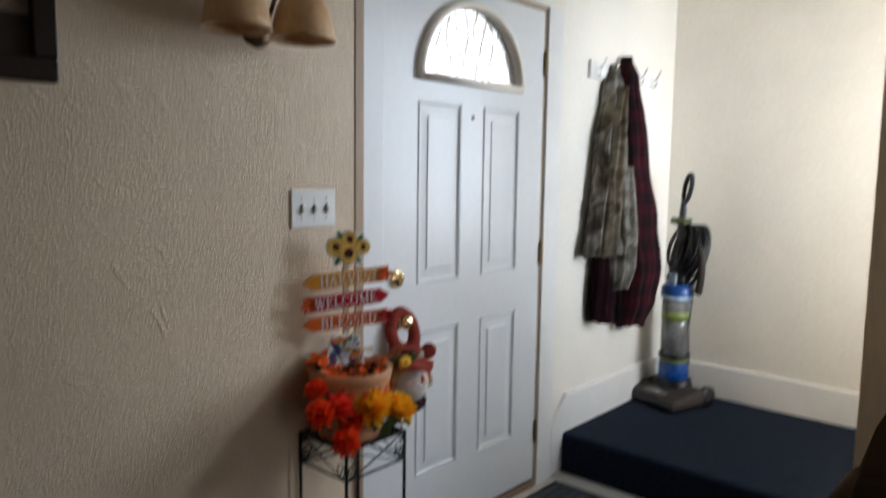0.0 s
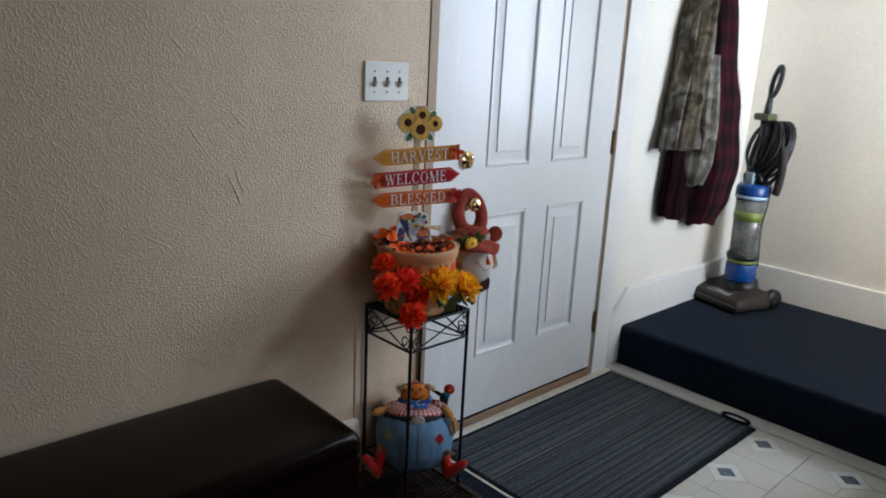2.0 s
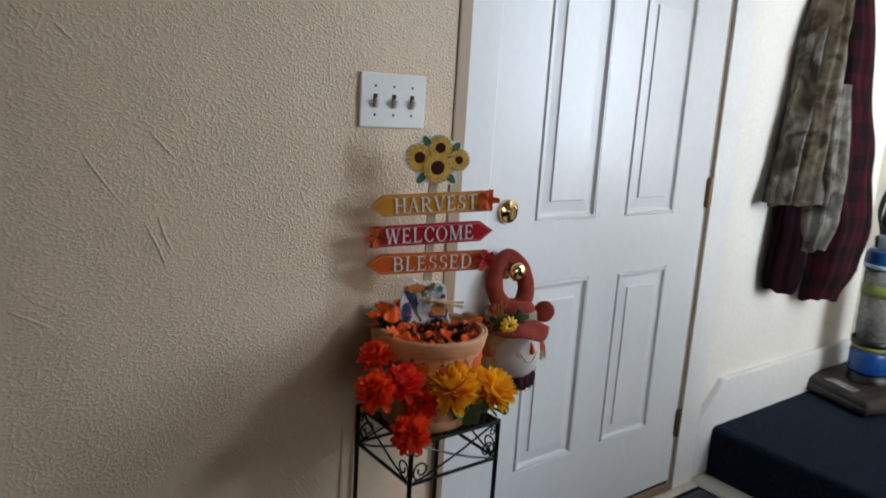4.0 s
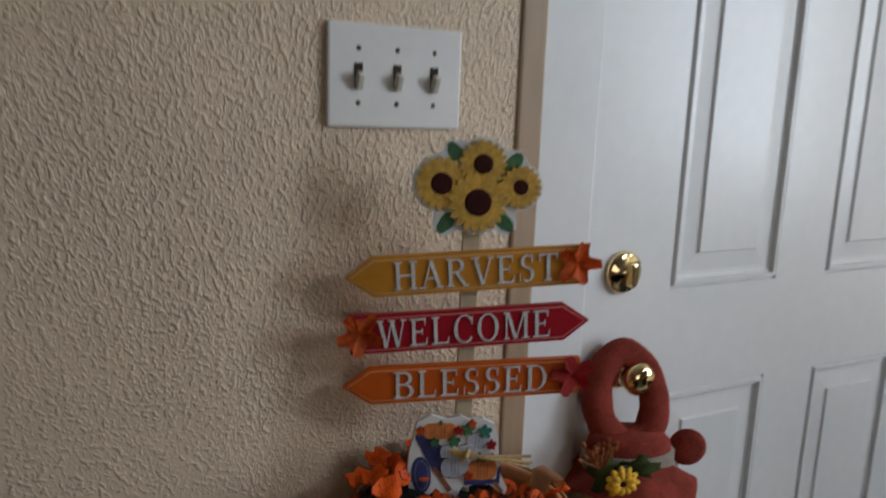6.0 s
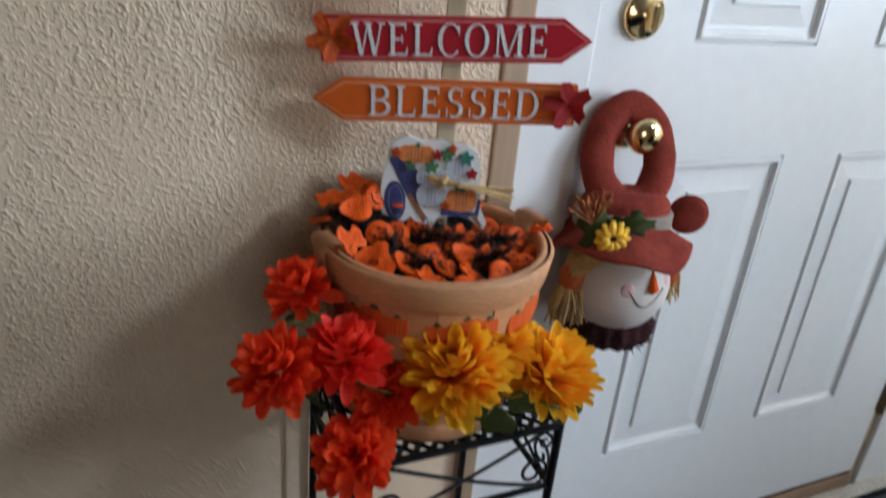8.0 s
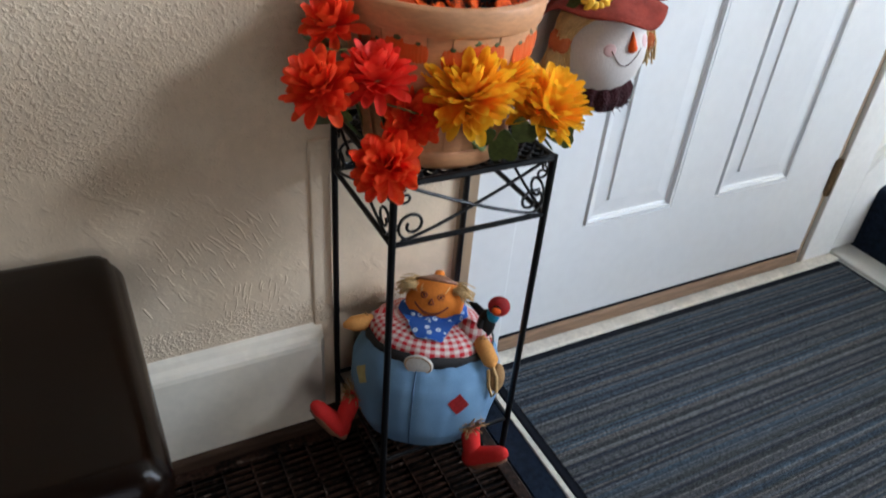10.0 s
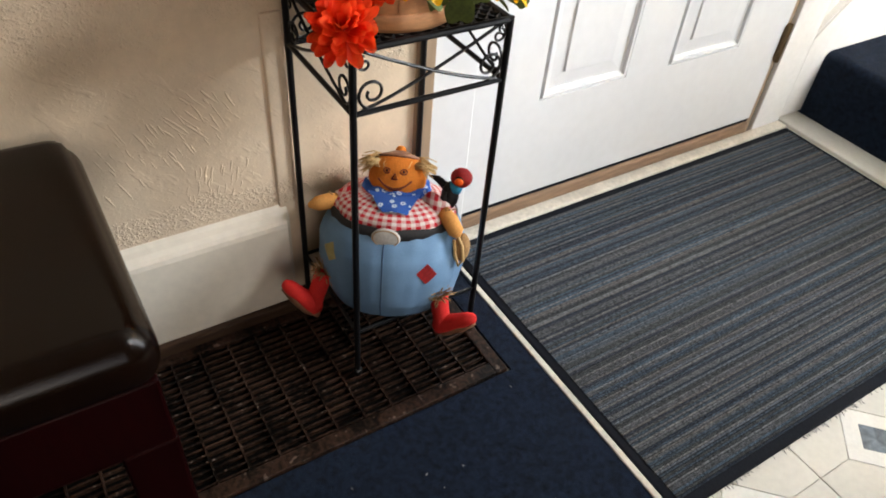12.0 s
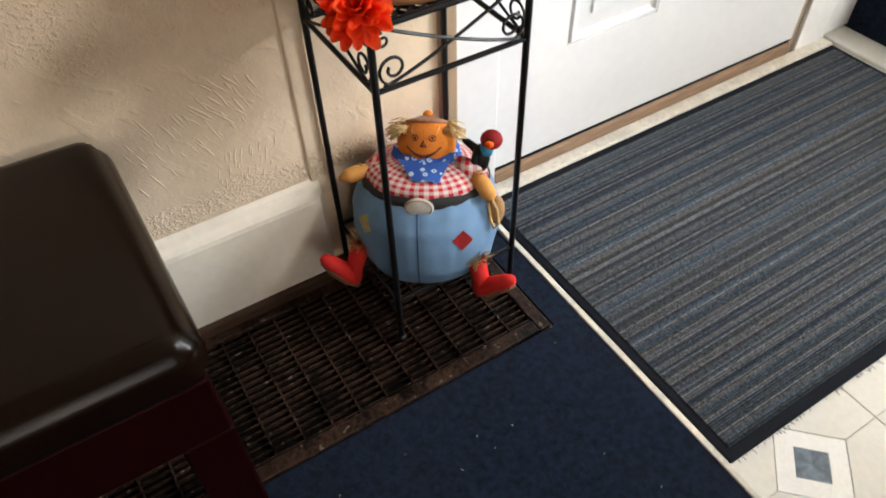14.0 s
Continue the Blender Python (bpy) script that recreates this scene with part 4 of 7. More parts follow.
def pattern_cloth(name, kind, a, b):
    """Gingham, bandana, camouflage or tartan cloth."""
    m = material(name, a, 0.95, 0.1, 10, 300, 0.4, 0.002, sheen=0.02, spec=0.08)
    nt = m.node_tree
    p = nt.nodes["Principled BSDF"]
    co = nt.nodes["Texture Coordinate"]
    mix = nt.nodes.new("ShaderNodeMix")
    mix.data_type = "RGBA"
    mix.inputs[6].default_value, mix.inputs[7].default_value = (*a, 1), (*b, 1)
    def m1(op, x, y):
        n = nt.nodes.new("ShaderNodeMath")
        n.operation = op
        for k, v in enumerate((x, y)):
            if isinstance(v, (int, float)):
                n.inputs[k].default_value = v
            else:
                nt.links.new(v, n.inputs[k])
        return n.outputs[0]
    if kind in ("gingham", "tartan"):
        sep = nt.nodes.new("ShaderNodeSeparateXYZ")
        nt.links.new(co.outputs["UV"], sep.inputs[0])
        waves = []
        for k in (0, 1):
            f = m1("FRACT", sep.outputs[k], 0.0)
            waves.append(m1("LESS_THAN", f, 0.5))
        nt.links.new(m1("MULTIPLY", m1("ADD", waves[0], waves[1]), 0.5), mix.inputs[0])
    elif kind == "bandana":
        v = nt.nodes.new("ShaderNodeTexVoronoi")
        v.inputs["Scale"].default_value = 75
        nt.links.new(co.outputs["Object"], v.inputs["Vector"])
        nt.links.new(m1("MULTIPLY", m1("LESS_THAN", v.outputs["Distance"], 0.34), m1("GREATER_THAN", v.outputs["Distance"], 0.16)), mix.inputs[0])
    else:
        n1 = nt.nodes.new("ShaderNodeTexNoise")
        n1.inputs["Scale"].default_value, n1.inputs["Detail"].default_value, n1.inputs["Distortion"].default_value = 13, 3, 0.9
        nt.links.new(co.outputs["Object"], n1.inputs["Vector"])
        ramp = nt.nodes.new("ShaderNodeValToRGB")
        cr = ramp.color_ramp
        cr.elements[0].position, cr.elements[0].color = 0.36, (*a, 1)
        cr.elements[1].position, cr.elements[1].color = 0.66, (*b, 1)
        for at, share in ((0.45, 0.28), (0.54, 0.55)):
            cr.elements.new(at).color = (*(p + (q - p) * share for p, q in zip(a, b)), 1)
        nt.links.new(n1.outputs[0], ramp.inputs[0])
        nt.links.new(ramp.outputs[0], p.inputs["Base Color"])
        return m
    nt.links.new(mix.outputs[2], p.inputs["Base Color"])
    return m


M["gingham"] = pattern_cloth("red_gingham", "gingham", (0.66, 0.60, 0.56), (0.50, 0.020, 0.030))
M["bandana"] = pattern_cloth("blue_bandana", "bandana", (0.035, 0.10, 0.36), (0.55, 0.62, 0.72))
M["camo"] = pattern_cloth("camouflage_cotton", "camo", (0.052, 0.043, 0.032), (0.29, 0.27, 0.235))
M["camo_brown"] = pattern_cloth("brown_camouflage_cotton", "camo", (0.040, 0.030, 0.019), (0.20, 0.165, 0.115))
M["tartan"] = pattern_cloth("red_black_plaid", "tartan", (0.034, 0.006, 0.009), (0.009, 0.005, 0.006))


def extrude(bm, pts, y0, y1, mi=0):
    """A flat board in the local xz plane between y0 and y1."""
    a, b = [bm.verts.new((x, y0, z)) for x, z in pts], [bm.verts.new((x, y1, z)) for x, z in pts]
    bm.faces.new(a).material_index = mi
    bm.faces.new(b).material_index = mi
    for i in range(len(pts)):
        bm.faces.new((a[i], a[(i + 1) % len(pts)], b[(i + 1) % len(pts)], b[i])).material_index = mi
    return bm


def blob(cx, cz, rx, rz, n=20, wob=0.0, seed=0, turn=0.0):
    rnd = random.Random(seed)
    ph = [rnd.uniform(0, 6.28) for _ in range(3)]
    out = []
    for i in range(n):
        a = 2 * math.pi * i / n
        k = 1 + wob * (math.sin(3 * a + ph[0]) + 0.6 * math.sin(5 * a + ph[1]))
        x, z = rx * k * math.cos(a), rz * k * math.sin(a)
        out.append((cx + x * math.cos(turn) - z * math.sin(turn), cz + x * math.sin(turn) + z * math.cos(turn)))
    return out


THICK, THIN, SERIF = 0.140, 0.060, 0.050


def letter(ch):
    """Strokes of a capital with serifs in a box one unit high: its width and its outlines."""
    out = []
    def bar(x0, x1, z0, z1):
        out.append([(x0, z0), (x1, z0), (x1, z1), (x0, z1)])
    def foot(x, z, w=0.30):
        bar(x - w / 2, x + w / 2, z, z + SERIF) if z < 0.5 else bar(x - w / 2, x + w / 2, z - SERIF, z)
    def stem(x, w=THICK):
        bar(x - w / 2, x + w / 2, 0, 1)
        foot(x, 0, w + 0.17), foot(x, 1, w + 0.17)
    def slant(x0, z0, x1, z1, w):
        out.append([(x0 - w / 2, z0), (x0 + w / 2, z0), (x1 + w / 2, z1), (x1 - w / 2, z1)])
    def arc(cx, cz, rx, rz, a0, a1, lo=THIN, hi=THICK, n=22):
        prev = None
        for i in range(n + 1):
            a = math.radians(a0 + (a1 - a0) * i / n)
            w = lo + (hi - lo) * abs(math.cos(a)) ** 1.5
            p, q = (cx + rx * math.cos(a), cz + rz * math.sin(a)), (cx + (rx - w) * math.cos(a), cz + (rz - w * 0.8) * math.sin(a))
            if prev:
                out.append([prev[0], p, q, prev[1]])
            prev = (p, q)
    if ch == "H":
        stem(0.17), stem(0.75), bar(0.17, 0.75, 0.47, 0.54)
        return 0.92, out
    if ch == "A":
        slant(0.12, 0, 0.44, 1, THIN), slant(0.74, 0, 0.42, 1, THICK), bar(0.22, 0.66, 0.32, 0.38), foot(0.12, 0, 0.26), foot(0.74, 0, 0.32)
        return 0.90, out
    if ch in "RPB":
        stem(0.17)
        arc(0.38, 0.745, 0.33, 0.255, -90, 90), bar(0.17, 0.40, 0.93, 1.0), bar(0.17, 0.40, 0.49, 0.55)
        if ch == "B":
            arc(0.40, 0.265, 0.37, 0.265, -90, 90), bar(0.17, 0.42, 0, 0.065)
            return 0.82, out
        slant(0.76, 0, 0.42, 0.50, THICK), foot(0.78, 0, 0.24)
        return 0.90, out
    if ch == "V":
        slant(0.44, 0, 0.14, 1, THICK), slant(0.46, 0, 0.76, 1, THIN), foot(0.14, 1, 0.32), foot(0.76, 1, 0.26)
        return 0.90, out
    if ch in "EL":
        stem(0.17)
        bar(0.17, 0.66, 0, 0.065), out.append([(0.60, 0), (0.68, 0), (0.70, 0.26), (0.67, 0.26)])
        if ch == "E":
            bar(0.17, 0.62, 0.935, 1), bar(0.17, 0.50, 0.475, 0.54), out.append([(0.60, 0.76), (0.63, 0.76), (0.64, 1), (0.57, 1)]), bar(0.48, 0.52, 0.39, 0.63)
        return 0.76, out
    if ch == "S":
        arc(0.36, 0.745, 0.27, 0.255, 55, 270), arc(0.34, 0.27, 0.29, 0.27, -125, 90), bar(0.53, 0.57, 0.70, 0.99), bar(0.05, 0.09, 0.02, 0.32)
        return 0.70, out
    if ch == "T":
        stem(0.41), bar(0.04, 0.78, 0.935, 1), bar(0.04, 0.08, 0.74, 1), bar(0.74, 0.78, 0.74, 1)
        return 0.84, out
    if ch == "W":
        slant(0.36, 0, 0.14, 1, THICK), slant(0.38, 0, 0.60, 1, THIN), slant(0.82, 0, 0.60, 1, THICK), slant(0.84, 0, 1.06, 1, THIN), foot(0.14, 1, 0.30), foot(0.60, 1, 0.28), foot(1.06, 1, 0.24)
        return 1.18, out
    if ch in "CO":
        arc(0.46, 0.5, 0.43, 0.52, *((42, 318) if ch == "C" else (0, 360)), THIN * 0.8, THICK * 1.05, 40)
        if ch == "C":
            bar(0.74, 0.78, 0.66, 0.96)
        return (0.84 if ch == "C" else 0.94), out
    if ch == "M":
        stem(0.17, THIN), stem(0.95, THICK), slant(0.54, 0, 0.22, 1, THICK), slant(0.55, 0, 0.90, 1, THIN)
        return 1.14, out
    stem(0.17)
    arc(0.36, 0.5, 0.47, 0.5, -90, 90, THIN, THICK, 28), bar(0.17, 0.38, 0.93, 1.0), bar(0.17, 0.38, 0, 0.065)
    return 0.90, out


def text_mesh(body, width, height):
    """Lettering in the local xz plane, centred, of that width and height."""
    bm = bmesh.new()
    x, k = 0.0, 0
    for ch in body:
        w, strokes = letter(ch)
        for poly in strokes:
            lift = 0.00002 * (k % 9)
            k += 1
            a = [bm.verts.new((x + px, -0.0009 - lift, pz)) for px, pz in poly]
            b = [bm.verts.new((x + px, 0.0002, pz)) for px, pz in poly]
            bm.faces.new(a)
            for i in range(4):
                bm.faces.new((a[i], a[(i + 1) % 4], b[(i + 1) % 4], b[i]))
        x += w + 0.10
    x -= 0.10
    for v in bm.verts:
        v.co.x, v.co.z = (v.co.x / x - 0.5) * width, (v.co.z - 0.5) * height
    return bm


def leaf_outline(r, seed=0):
    """A maple leaf with five lobes."""
    rnd = random.Random(seed)
    pts = []
    for i in range(30):
        a = 2 * math.pi * i / 30
        lobe = 0.46 + 0.46 * abs(math.cos(2.5 * a)) ** 1.6 + 0.10 * (i % 2) + rnd.uniform(-0.07, 0.07)
        pts.append((r * lobe * math.sin(a), r * lobe * math.cos(a)))
    return pts


def add_leaf(bm, r, seed, mi=0):
    pts = leaf_outline(r, seed)
    n = len(pts)
    c = bm.verts.new((0, 0.001, 0))
    f = [bm.verts.new((x, 0.003 * math.sin(i * 0.63 + seed) - 0.003, z)) for i, (x, z) in enumerate(pts)]
    b = [bm.verts.new((x, 0.0008 + 0.003 * math.sin(i * 0.63 + seed) - 0.003, z)) for i, (x, z) in enumerate(pts)]
    cb = bm.verts.new((0, 0.002, 0))
    for i in range(n):
        bm.faces.new((c, f[i], f[(i + 1) % n])).material_index = mi
        bm.faces.new((cb, b[(i + 1) % n], b[i])).material_index = mi
        bm.faces.new((f[i], f[(i + 1) % n], b[(i + 1) % n], b[i])).material_index = mi
    return bm


# the arrow sign on its slat, standing in the basket
sign = thing("harvest_sign", "wooden harvest sign of three painted arrows on a pine slat", "sign", at=(0.072, 0.140, 0), turn=72.27)
part("slat", box(-0.005, 0.015, 0.0, 0.007, 0.66, 1.16, 0.001), "pine", sign)


def arrow(word, x0, x1, zc, slope, h, tip, mats, tx0, tx1, leaf_at, leaf_mat, seed):
    t = 0.031
    def outline(d):
        q = h / 2 - d
        if tip < 0:
            return [(x0 + d * 1.3, 0), (x0 + t + d * 0.3, q), (x1 - d, q), (x1 - d, -q), (x0 + t + d * 0.3, -q)]
        return [(x0 + d, q), (x1 - t - d * 0.3, q), (x1 - d * 1.3, 0), (x1 - t - d * 0.3, -q), (x0 + d, -q)]
    m = pose(0, -0.004, zc, 0, -math.degrees(math.atan(slope)), 0)
    bm = extrude(bmesh.new(), outline(0), -0.004, 0.004)
    bm.transform(m)
    board = part("arrow_board", bm, mats[0], sign)
    bm = extrude(bmesh.new(), outline(0.0034), -0.0045, -0.0038)
    bm.transform(m)
    part("border_line", bm, mats[1], board)
    bm = extrude(bmesh.new(), outline(0.0050), -0.0048, -0.0038)
    bm.transform(m)
    part("face", bm, mats[0], board)
    bm = text_mesh(word, tx1 - tx0, 0.0315)
    bm.transform(m @ pose((tx0 + tx1) / 2, -0.0054, 0))
    part("lettering", bm, "glitter", board, "silver glitter lettering")
    bm = add_leaf(bmesh.new(), 0.028, seed)
    bm.transform(m @ pose(leaf_at, -0.008, 0.002, 0, 20 * seed, 0))
    part("fabric_leaf", bm, leaf_mat, board, "fabric maple leaf")


arrow("HARVEST", -0.1356, 0.1400, 1.0890, 0.064, 0.0455, -1, ("ochre", "ochre_edge"), -0.0825, 0.1060, 0.128, "leaf_orange", 1)
arrow("WELCOME", -0.1300, 0.1475, 1.0230, 0.057, 0.0445, 1, ("crimson", "crimson_edge"), -0.1000, 0.1010, -0.119, "leaf_orange", 2)
arrow("BLESSED", -0.1370, 0.1405, 0.9596, 0.033, 0.0435, -1, ("pumpkin_paint", "pumpkin_edge"), -0.0800, 0.1015, 0.130, "leaf_red", 3)

# sunflower cut-out at the top
suns = ((-0.032, 1.1870, 0.0310, 0.0126), (0.013, 1.2090, 0.0280, 0.0116), (0.0560, 1.1845, 0.0250, 0.0090), (0.0085, 1.1670, 0.0350, 0.0158))
tips = ((-0.017, 1.2200, 2.2), (0.047, 1.2110, 0.7), (-0.026, 1.1440, 4.1), (0.040, 1.1450, 5.5), (0.033, 1.1960, 0.4))
pl = []
MY, MZ = 0.010, 1.181
edge = [(c, z, r + 0.001) for c, z, r, _ in suns] + [(c, z, 0.0145) for c, z, _ in tips[:4]]
for i in range(64):
    a = 2 * math.pi * i / 64
    ca, sa = math.cos(a), math.sin(a)
    best = max(((c - MY) * ca + (z - MZ) * sa + math.sqrt(r * r - ((c - MY) * sa - (z - MZ) * ca) ** 2)) for c, z, r in edge if r * r >= ((c - MY) * sa - (z - MZ) * ca) ** 2)
    best += 0.0014 * math.sin(i * 2.6)
    pl.append((MY + best * ca, MZ + best * sa))
plaque = part("sunflower_cutout", extrude(bmesh.new(), pl, -0.0075, -0.004), "card", sign, "white-edged sunflower cut-out")
for x, z, t in tips:
    bm = extrude(bmesh.new(), blob(x, z, 0.0135, 0.0080, 14, 0.06, int(abs(x) * 999), t), -0.0080, -0.0072)
    part("painted_leaf", bm, "print_green", plaque)
    dx, dz = 0.011 * math.cos(t), 0.011 * math.sin(t)
    part("leaf_vein", extrude(bmesh.new(), [(x - dx, z - dz), (x + dz * 0.06, z - dx * 0.06), (x + dx, z + dz), (x - dz * 0.06, z + dx * 0.06)], -0.0082, -0.0078), "leaf_green", plaque)
for k, (x, z, r, dark) in enumerate(suns):
    lift = 0.0007 * k
    sf = part("sunflower", add_lathe(bmesh.new(), [(0.0004, 0.0014), (0.66 * r, 0.0012), (0.70 * r, 0.0)], 18, pose(x, -0.0074 - lift, z, 90, 0, 0)), "sun_yellow", sign)
    for ring, (rr, nn) in enumerate(((1.0, 19), (0.80, 17))):
        for i in range(nn):
            a = 2 * math.pi * (i + 0.5 * ring) / nn
            part("petal", extrude(bmesh.new(), blob(x + 0.60 * r * rr * math.cos(a), z + 0.60 * r * rr * math.sin(a), 0.38 * r * rr, 0.145 * r * rr, 8, 0, 0, a), -0.0091 - lift - 0.0002 * ring - 0.00001 * i, -0.0080), ("sun_gold", "sun_yellow")[(i + ring) % 2], sf)
    part("seed_head", add_lathe(bmesh.new(), [(0.0004, 0.0014), (0.8 * dark, 0.0012), (dark, 0.0)], 18, pose(x, -0.0092 - lift, z, 90, 0, 0)), "sun_brown", sf)

# wheelbarrow cut-out
cart = thing("wheelbarrow_cutout", "white-edged cut-out of a blue wheelbarrow with pumpkins", "decoration", at=(0.090, 0.137, 0), turn=72.27)
def at_mm(*pts):
    """Millimetres from the cut-out's middle to metres."""
    return [(-0.0055 + x / 1000, 0.869 + z / 1000) for x, z in pts]
shape = at_mm((-54, 30), (-50, 48), (-34, 56), (-16, 50), (0, 54), (10, 49), (26, 50), (40, 43), (45, 28), (49, -10), (50, -20), (59, -38), (57, -46), (49, -43), (38, -33), (22, -32), (4, -35), (-2, -48), (-13, -47), (-26, -34), (-33, -42), (-46, -45), (-57, -36), (-60, -14), (-58, 12))
card = part("card", extrude(bmesh.new(), shape, -0.003, 0.003), "card", cart)
LAYER = [0]
def printed(name, mat, *outlines):
    """Flat printed shapes, each a hair above the last."""
    bm = bmesh.new()
    for pts in outlines:
        LAYER[0] += 1
        extrude(bm, pts, -0.0034 - 0.00006 * LAYER[0], -0.0028)
    return part(name, bm, mat, card)
def lobes(x, z, rx, rz, n=3):
    return [blob(x + rx * 0.62 * (2 * i / (n - 1) - 1), z, rx * 0.46, rz * (1 - 0.10 * abs(2 * i / (n - 1) - 1)), 14) for i in (0, n - 1, *range(1, n - 1))]
def mm_blob(x, z, rx, rz, *more):
    (cx, cz), = at_mm((x, z))
    return blob(cx, cz, rx / 1000, rz / 1000, *more)
printed("barrow_wheel", "print_navy", mm_blob(-44, -17, 11.5, 23, 24, 0, 0, 0.10))
printed("wheel_rim", "print_slate", mm_blob(-43, -17, 8.2, 18.5, 24, 0, 0, 0.10))
printed("wheel_disc", "print_navy", mm_blob(-43, -17, 7.4, 17.4, 24, 0, 0, 0.10))
printed("wheel_hub", "print_navy", mm_blob(-43, -17, 2.6, 4.0, 12))
printed("barrow_tray", "print_navy", at_mm((-52, 30), (-45, 44), (-14, 10), (-10, -22), (-29, -14), (-40, 6)))
printed("barrow_base", "print_navy", at_mm((7, -24), (45, -26), (47, -10), (50, -12), (49, -32), (7, -32)))
printed("barrow_leg", "print_brown", at_mm((-32, -9), (-27, -7), (-7, -36), (-12, -40)))
printed("barrow_leg", "print_brown", at_mm((40, -30), (45, -29), (55, -42), (51, -44)))
for cx, cz, rx, rz in ((-24, 37, 18, 10.5), (28, -13, 16, 13.5)):
    (px, pz), = at_mm((cx, cz))
    printed("pumpkin", "print_orange", *lobes(px, pz, rx / 1000, rz / 1000, 5))
    for dx in (-5.5, -1.8, 1.8, 5.5):
        printed("pumpkin_crease", "print_brown", mm_blob(cx + dx, cz, 0.4, rz * 0.85, 10))
    printed("pumpkin_stalk", "print_green", mm_blob(cx + 1, cz + rz - 1, 2.2, 3.2, 10))
for cx, cz, rx, rz in ((22, 24, 13, 10.5), (-5, -8, 15, 13), (8, 12, 9, 8), (-14, 12, 8, 8)):
    (px, pz), = at_mm((cx, cz))
    printed("white_pumpkin", "print_grey", *lobes(px, pz, rx / 1000, rz / 1000, 5))
    for dx in (-4, 0, 4):
        printed("pumpkin_crease", "print_slate", mm_blob(cx + dx, cz, 0.35, rz * 0.85, 10))
for cx, cz, r, m2 in ((9, 38, 8, "print_green"), (29, 35, 8.5, "print_teal"), (-7, 24, 8, "print_green"), (24, 3, 6, "print_green"), (-46, 38, 6, "leaf_orange"), (37, 18, 6.5, "leaf_red"), (-2, 37, 6, "leaf_red"), (11, -19, 6.5, "leaf_orange"), (-30, 24, 6, "print_green"), (40, 2, 5, "leaf_orange"), (14, 45, 5, "leaf_orange")):
    printed("printed_leaf", m2, [(px + x, pz + z) for (px, pz) in at_mm((cx, cz)) for x, z in leaf_outline(r / 1000, int(cz + 50))])
for k in range(9):
    dz = random.uniform(-0.004, 0.004)
    part("raffia_strand", tube([(-0.016 + random.uniform(-0.004, 0.004), -0.006, 0.880 + dz), (0.02, -0.013 - random.uniform(0, 0.003), 0.877 + dz * 0.5), (0.045, -0.011, 0.872 + dz), (0.078 + random.uniform(-0.006, 0.003), -0.007 + random.uniform(-0.004, 0.002), 0.866 + dz * 2.2)], 0.0013, 5), "raffia", cart)
part("raffia_knot", tube([(-0.004, -0.010, 0.872), (0.0, -0.015, 0.879), (0.004, -0.010, 0.885)], 0.0030, 6), "raffia", cart, "knotted straw raffia")

# ---- basket ----
basket = thing("basket", "pale splint-wood basket with painted orange pumpkins", "basket", at=(0.117, 0.124, ST + 0.003))
BH, R0, R1 = 0.202, 0.092, 0.121
def wall_r(z):
    return R0 + (R1 - R0) * z / BH
bm = bmesh.new()
add_lathe(bm, [(0.001, 0.004), (R0 - 0.004, 0.004), (wall_r(BH) - 0.005, BH - 0.002), (wall_r(BH) - 0.002, BH), (wall_r(BH * 0.5), BH * 0.5), (R0, 0.0), (0.001, 0.0)], 48)
body = part("body", bm, "basket", basket, "", True)
for z0, z1, t in ((0.174, 0.206, 0.0050), (0.004, 0.026, 0.0035)):
    prof = [(wall_r(z0) + 0.001, z0), (wall_r(z0) + t - 0.001, z0 + 0.0005), (wall_r(z0) + t, z0 + 0.002), (wall_r(z1) + t, z1 - 0.003), (wall_r(z1) + t - 0.0015, z1 - 0.0005), (wall_r(z1) + 0.001, z1)]
    part("hoop", add_lathe(bmesh.new(), prof, 56, cap=False), "basket", basket, "", True)
part("inner_hoop", add_lathe(bmesh.new(), [(wall_r(0.170) - 0.008, 0.170), (wall_r(0.2) - 0.009, 0.203), (wall_r(0.2) - 0.007, 0.2055), (wall_r(0.2) - 0.0015, 0.2055), (wall_r(0.2) - 0.001, 0.202)], 56, cap=False), "basket", basket, "", True)
# thin splints that make up the wall
for k in range(26):
    a = 2 * math.pi * k / 26
    bm = bmesh.new()
    rows = []
    for z in (0.024, 0.095, 0.174):
        r = wall_r(z) + 0.0008 + 0.0009 * (k % 2)
        rows.append([bm.verts.new((r * math.cos(a + w), r * math.sin(a + w), z)) for w in (-0.116, -0.06, 0.0, 0.06, 0.116)])
    for p, q in zip(rows, rows[1:]):
        for i in range(4):
            bm.faces.new((p[i], p[i + 1], q[i + 1], q[i]))
    part("splint", bm, "basket", basket, "", True)
# wide straps bent over the rim, and the staple marks
for ang in (-86, 94):
    a = math.radians(ang)
    bm = bmesh.new()
    prof = [(0.004, 0.005), (0.007, 0.12), (0.0110, 0.166), (0.0135, 0.208), (0.010, 0.2150), (-0.008, 0.2145), (-0.012, 0.166)]
    rows = []
    for o, z in prof:
        r = wall_r(min(z, BH)) + o
        rows.append([bm.verts.new((r * math.cos(a + w), r * math.sin(a + w), z)) for w in (-0.16, -0.08, 0.08, 0.16)])
    for p, q in zip(rows, rows[1:]):
        for i in range(3):
            bm.faces.new((p[i], p[i + 1], q[i + 1], q[i]))
    bmesh.ops.solidify(bm, geom=bm.faces[:], thickness=0.003)
    part("strap", bm, "basket", basket, "", True)
M["painted_pumpkin"] = material("rubbed_orange_paint", (0.62, 0.085, 0.010), 0.6, 0.3, 60, 200, 0.1, second=(0.56, 0.115, 0.022), spec=0.2)
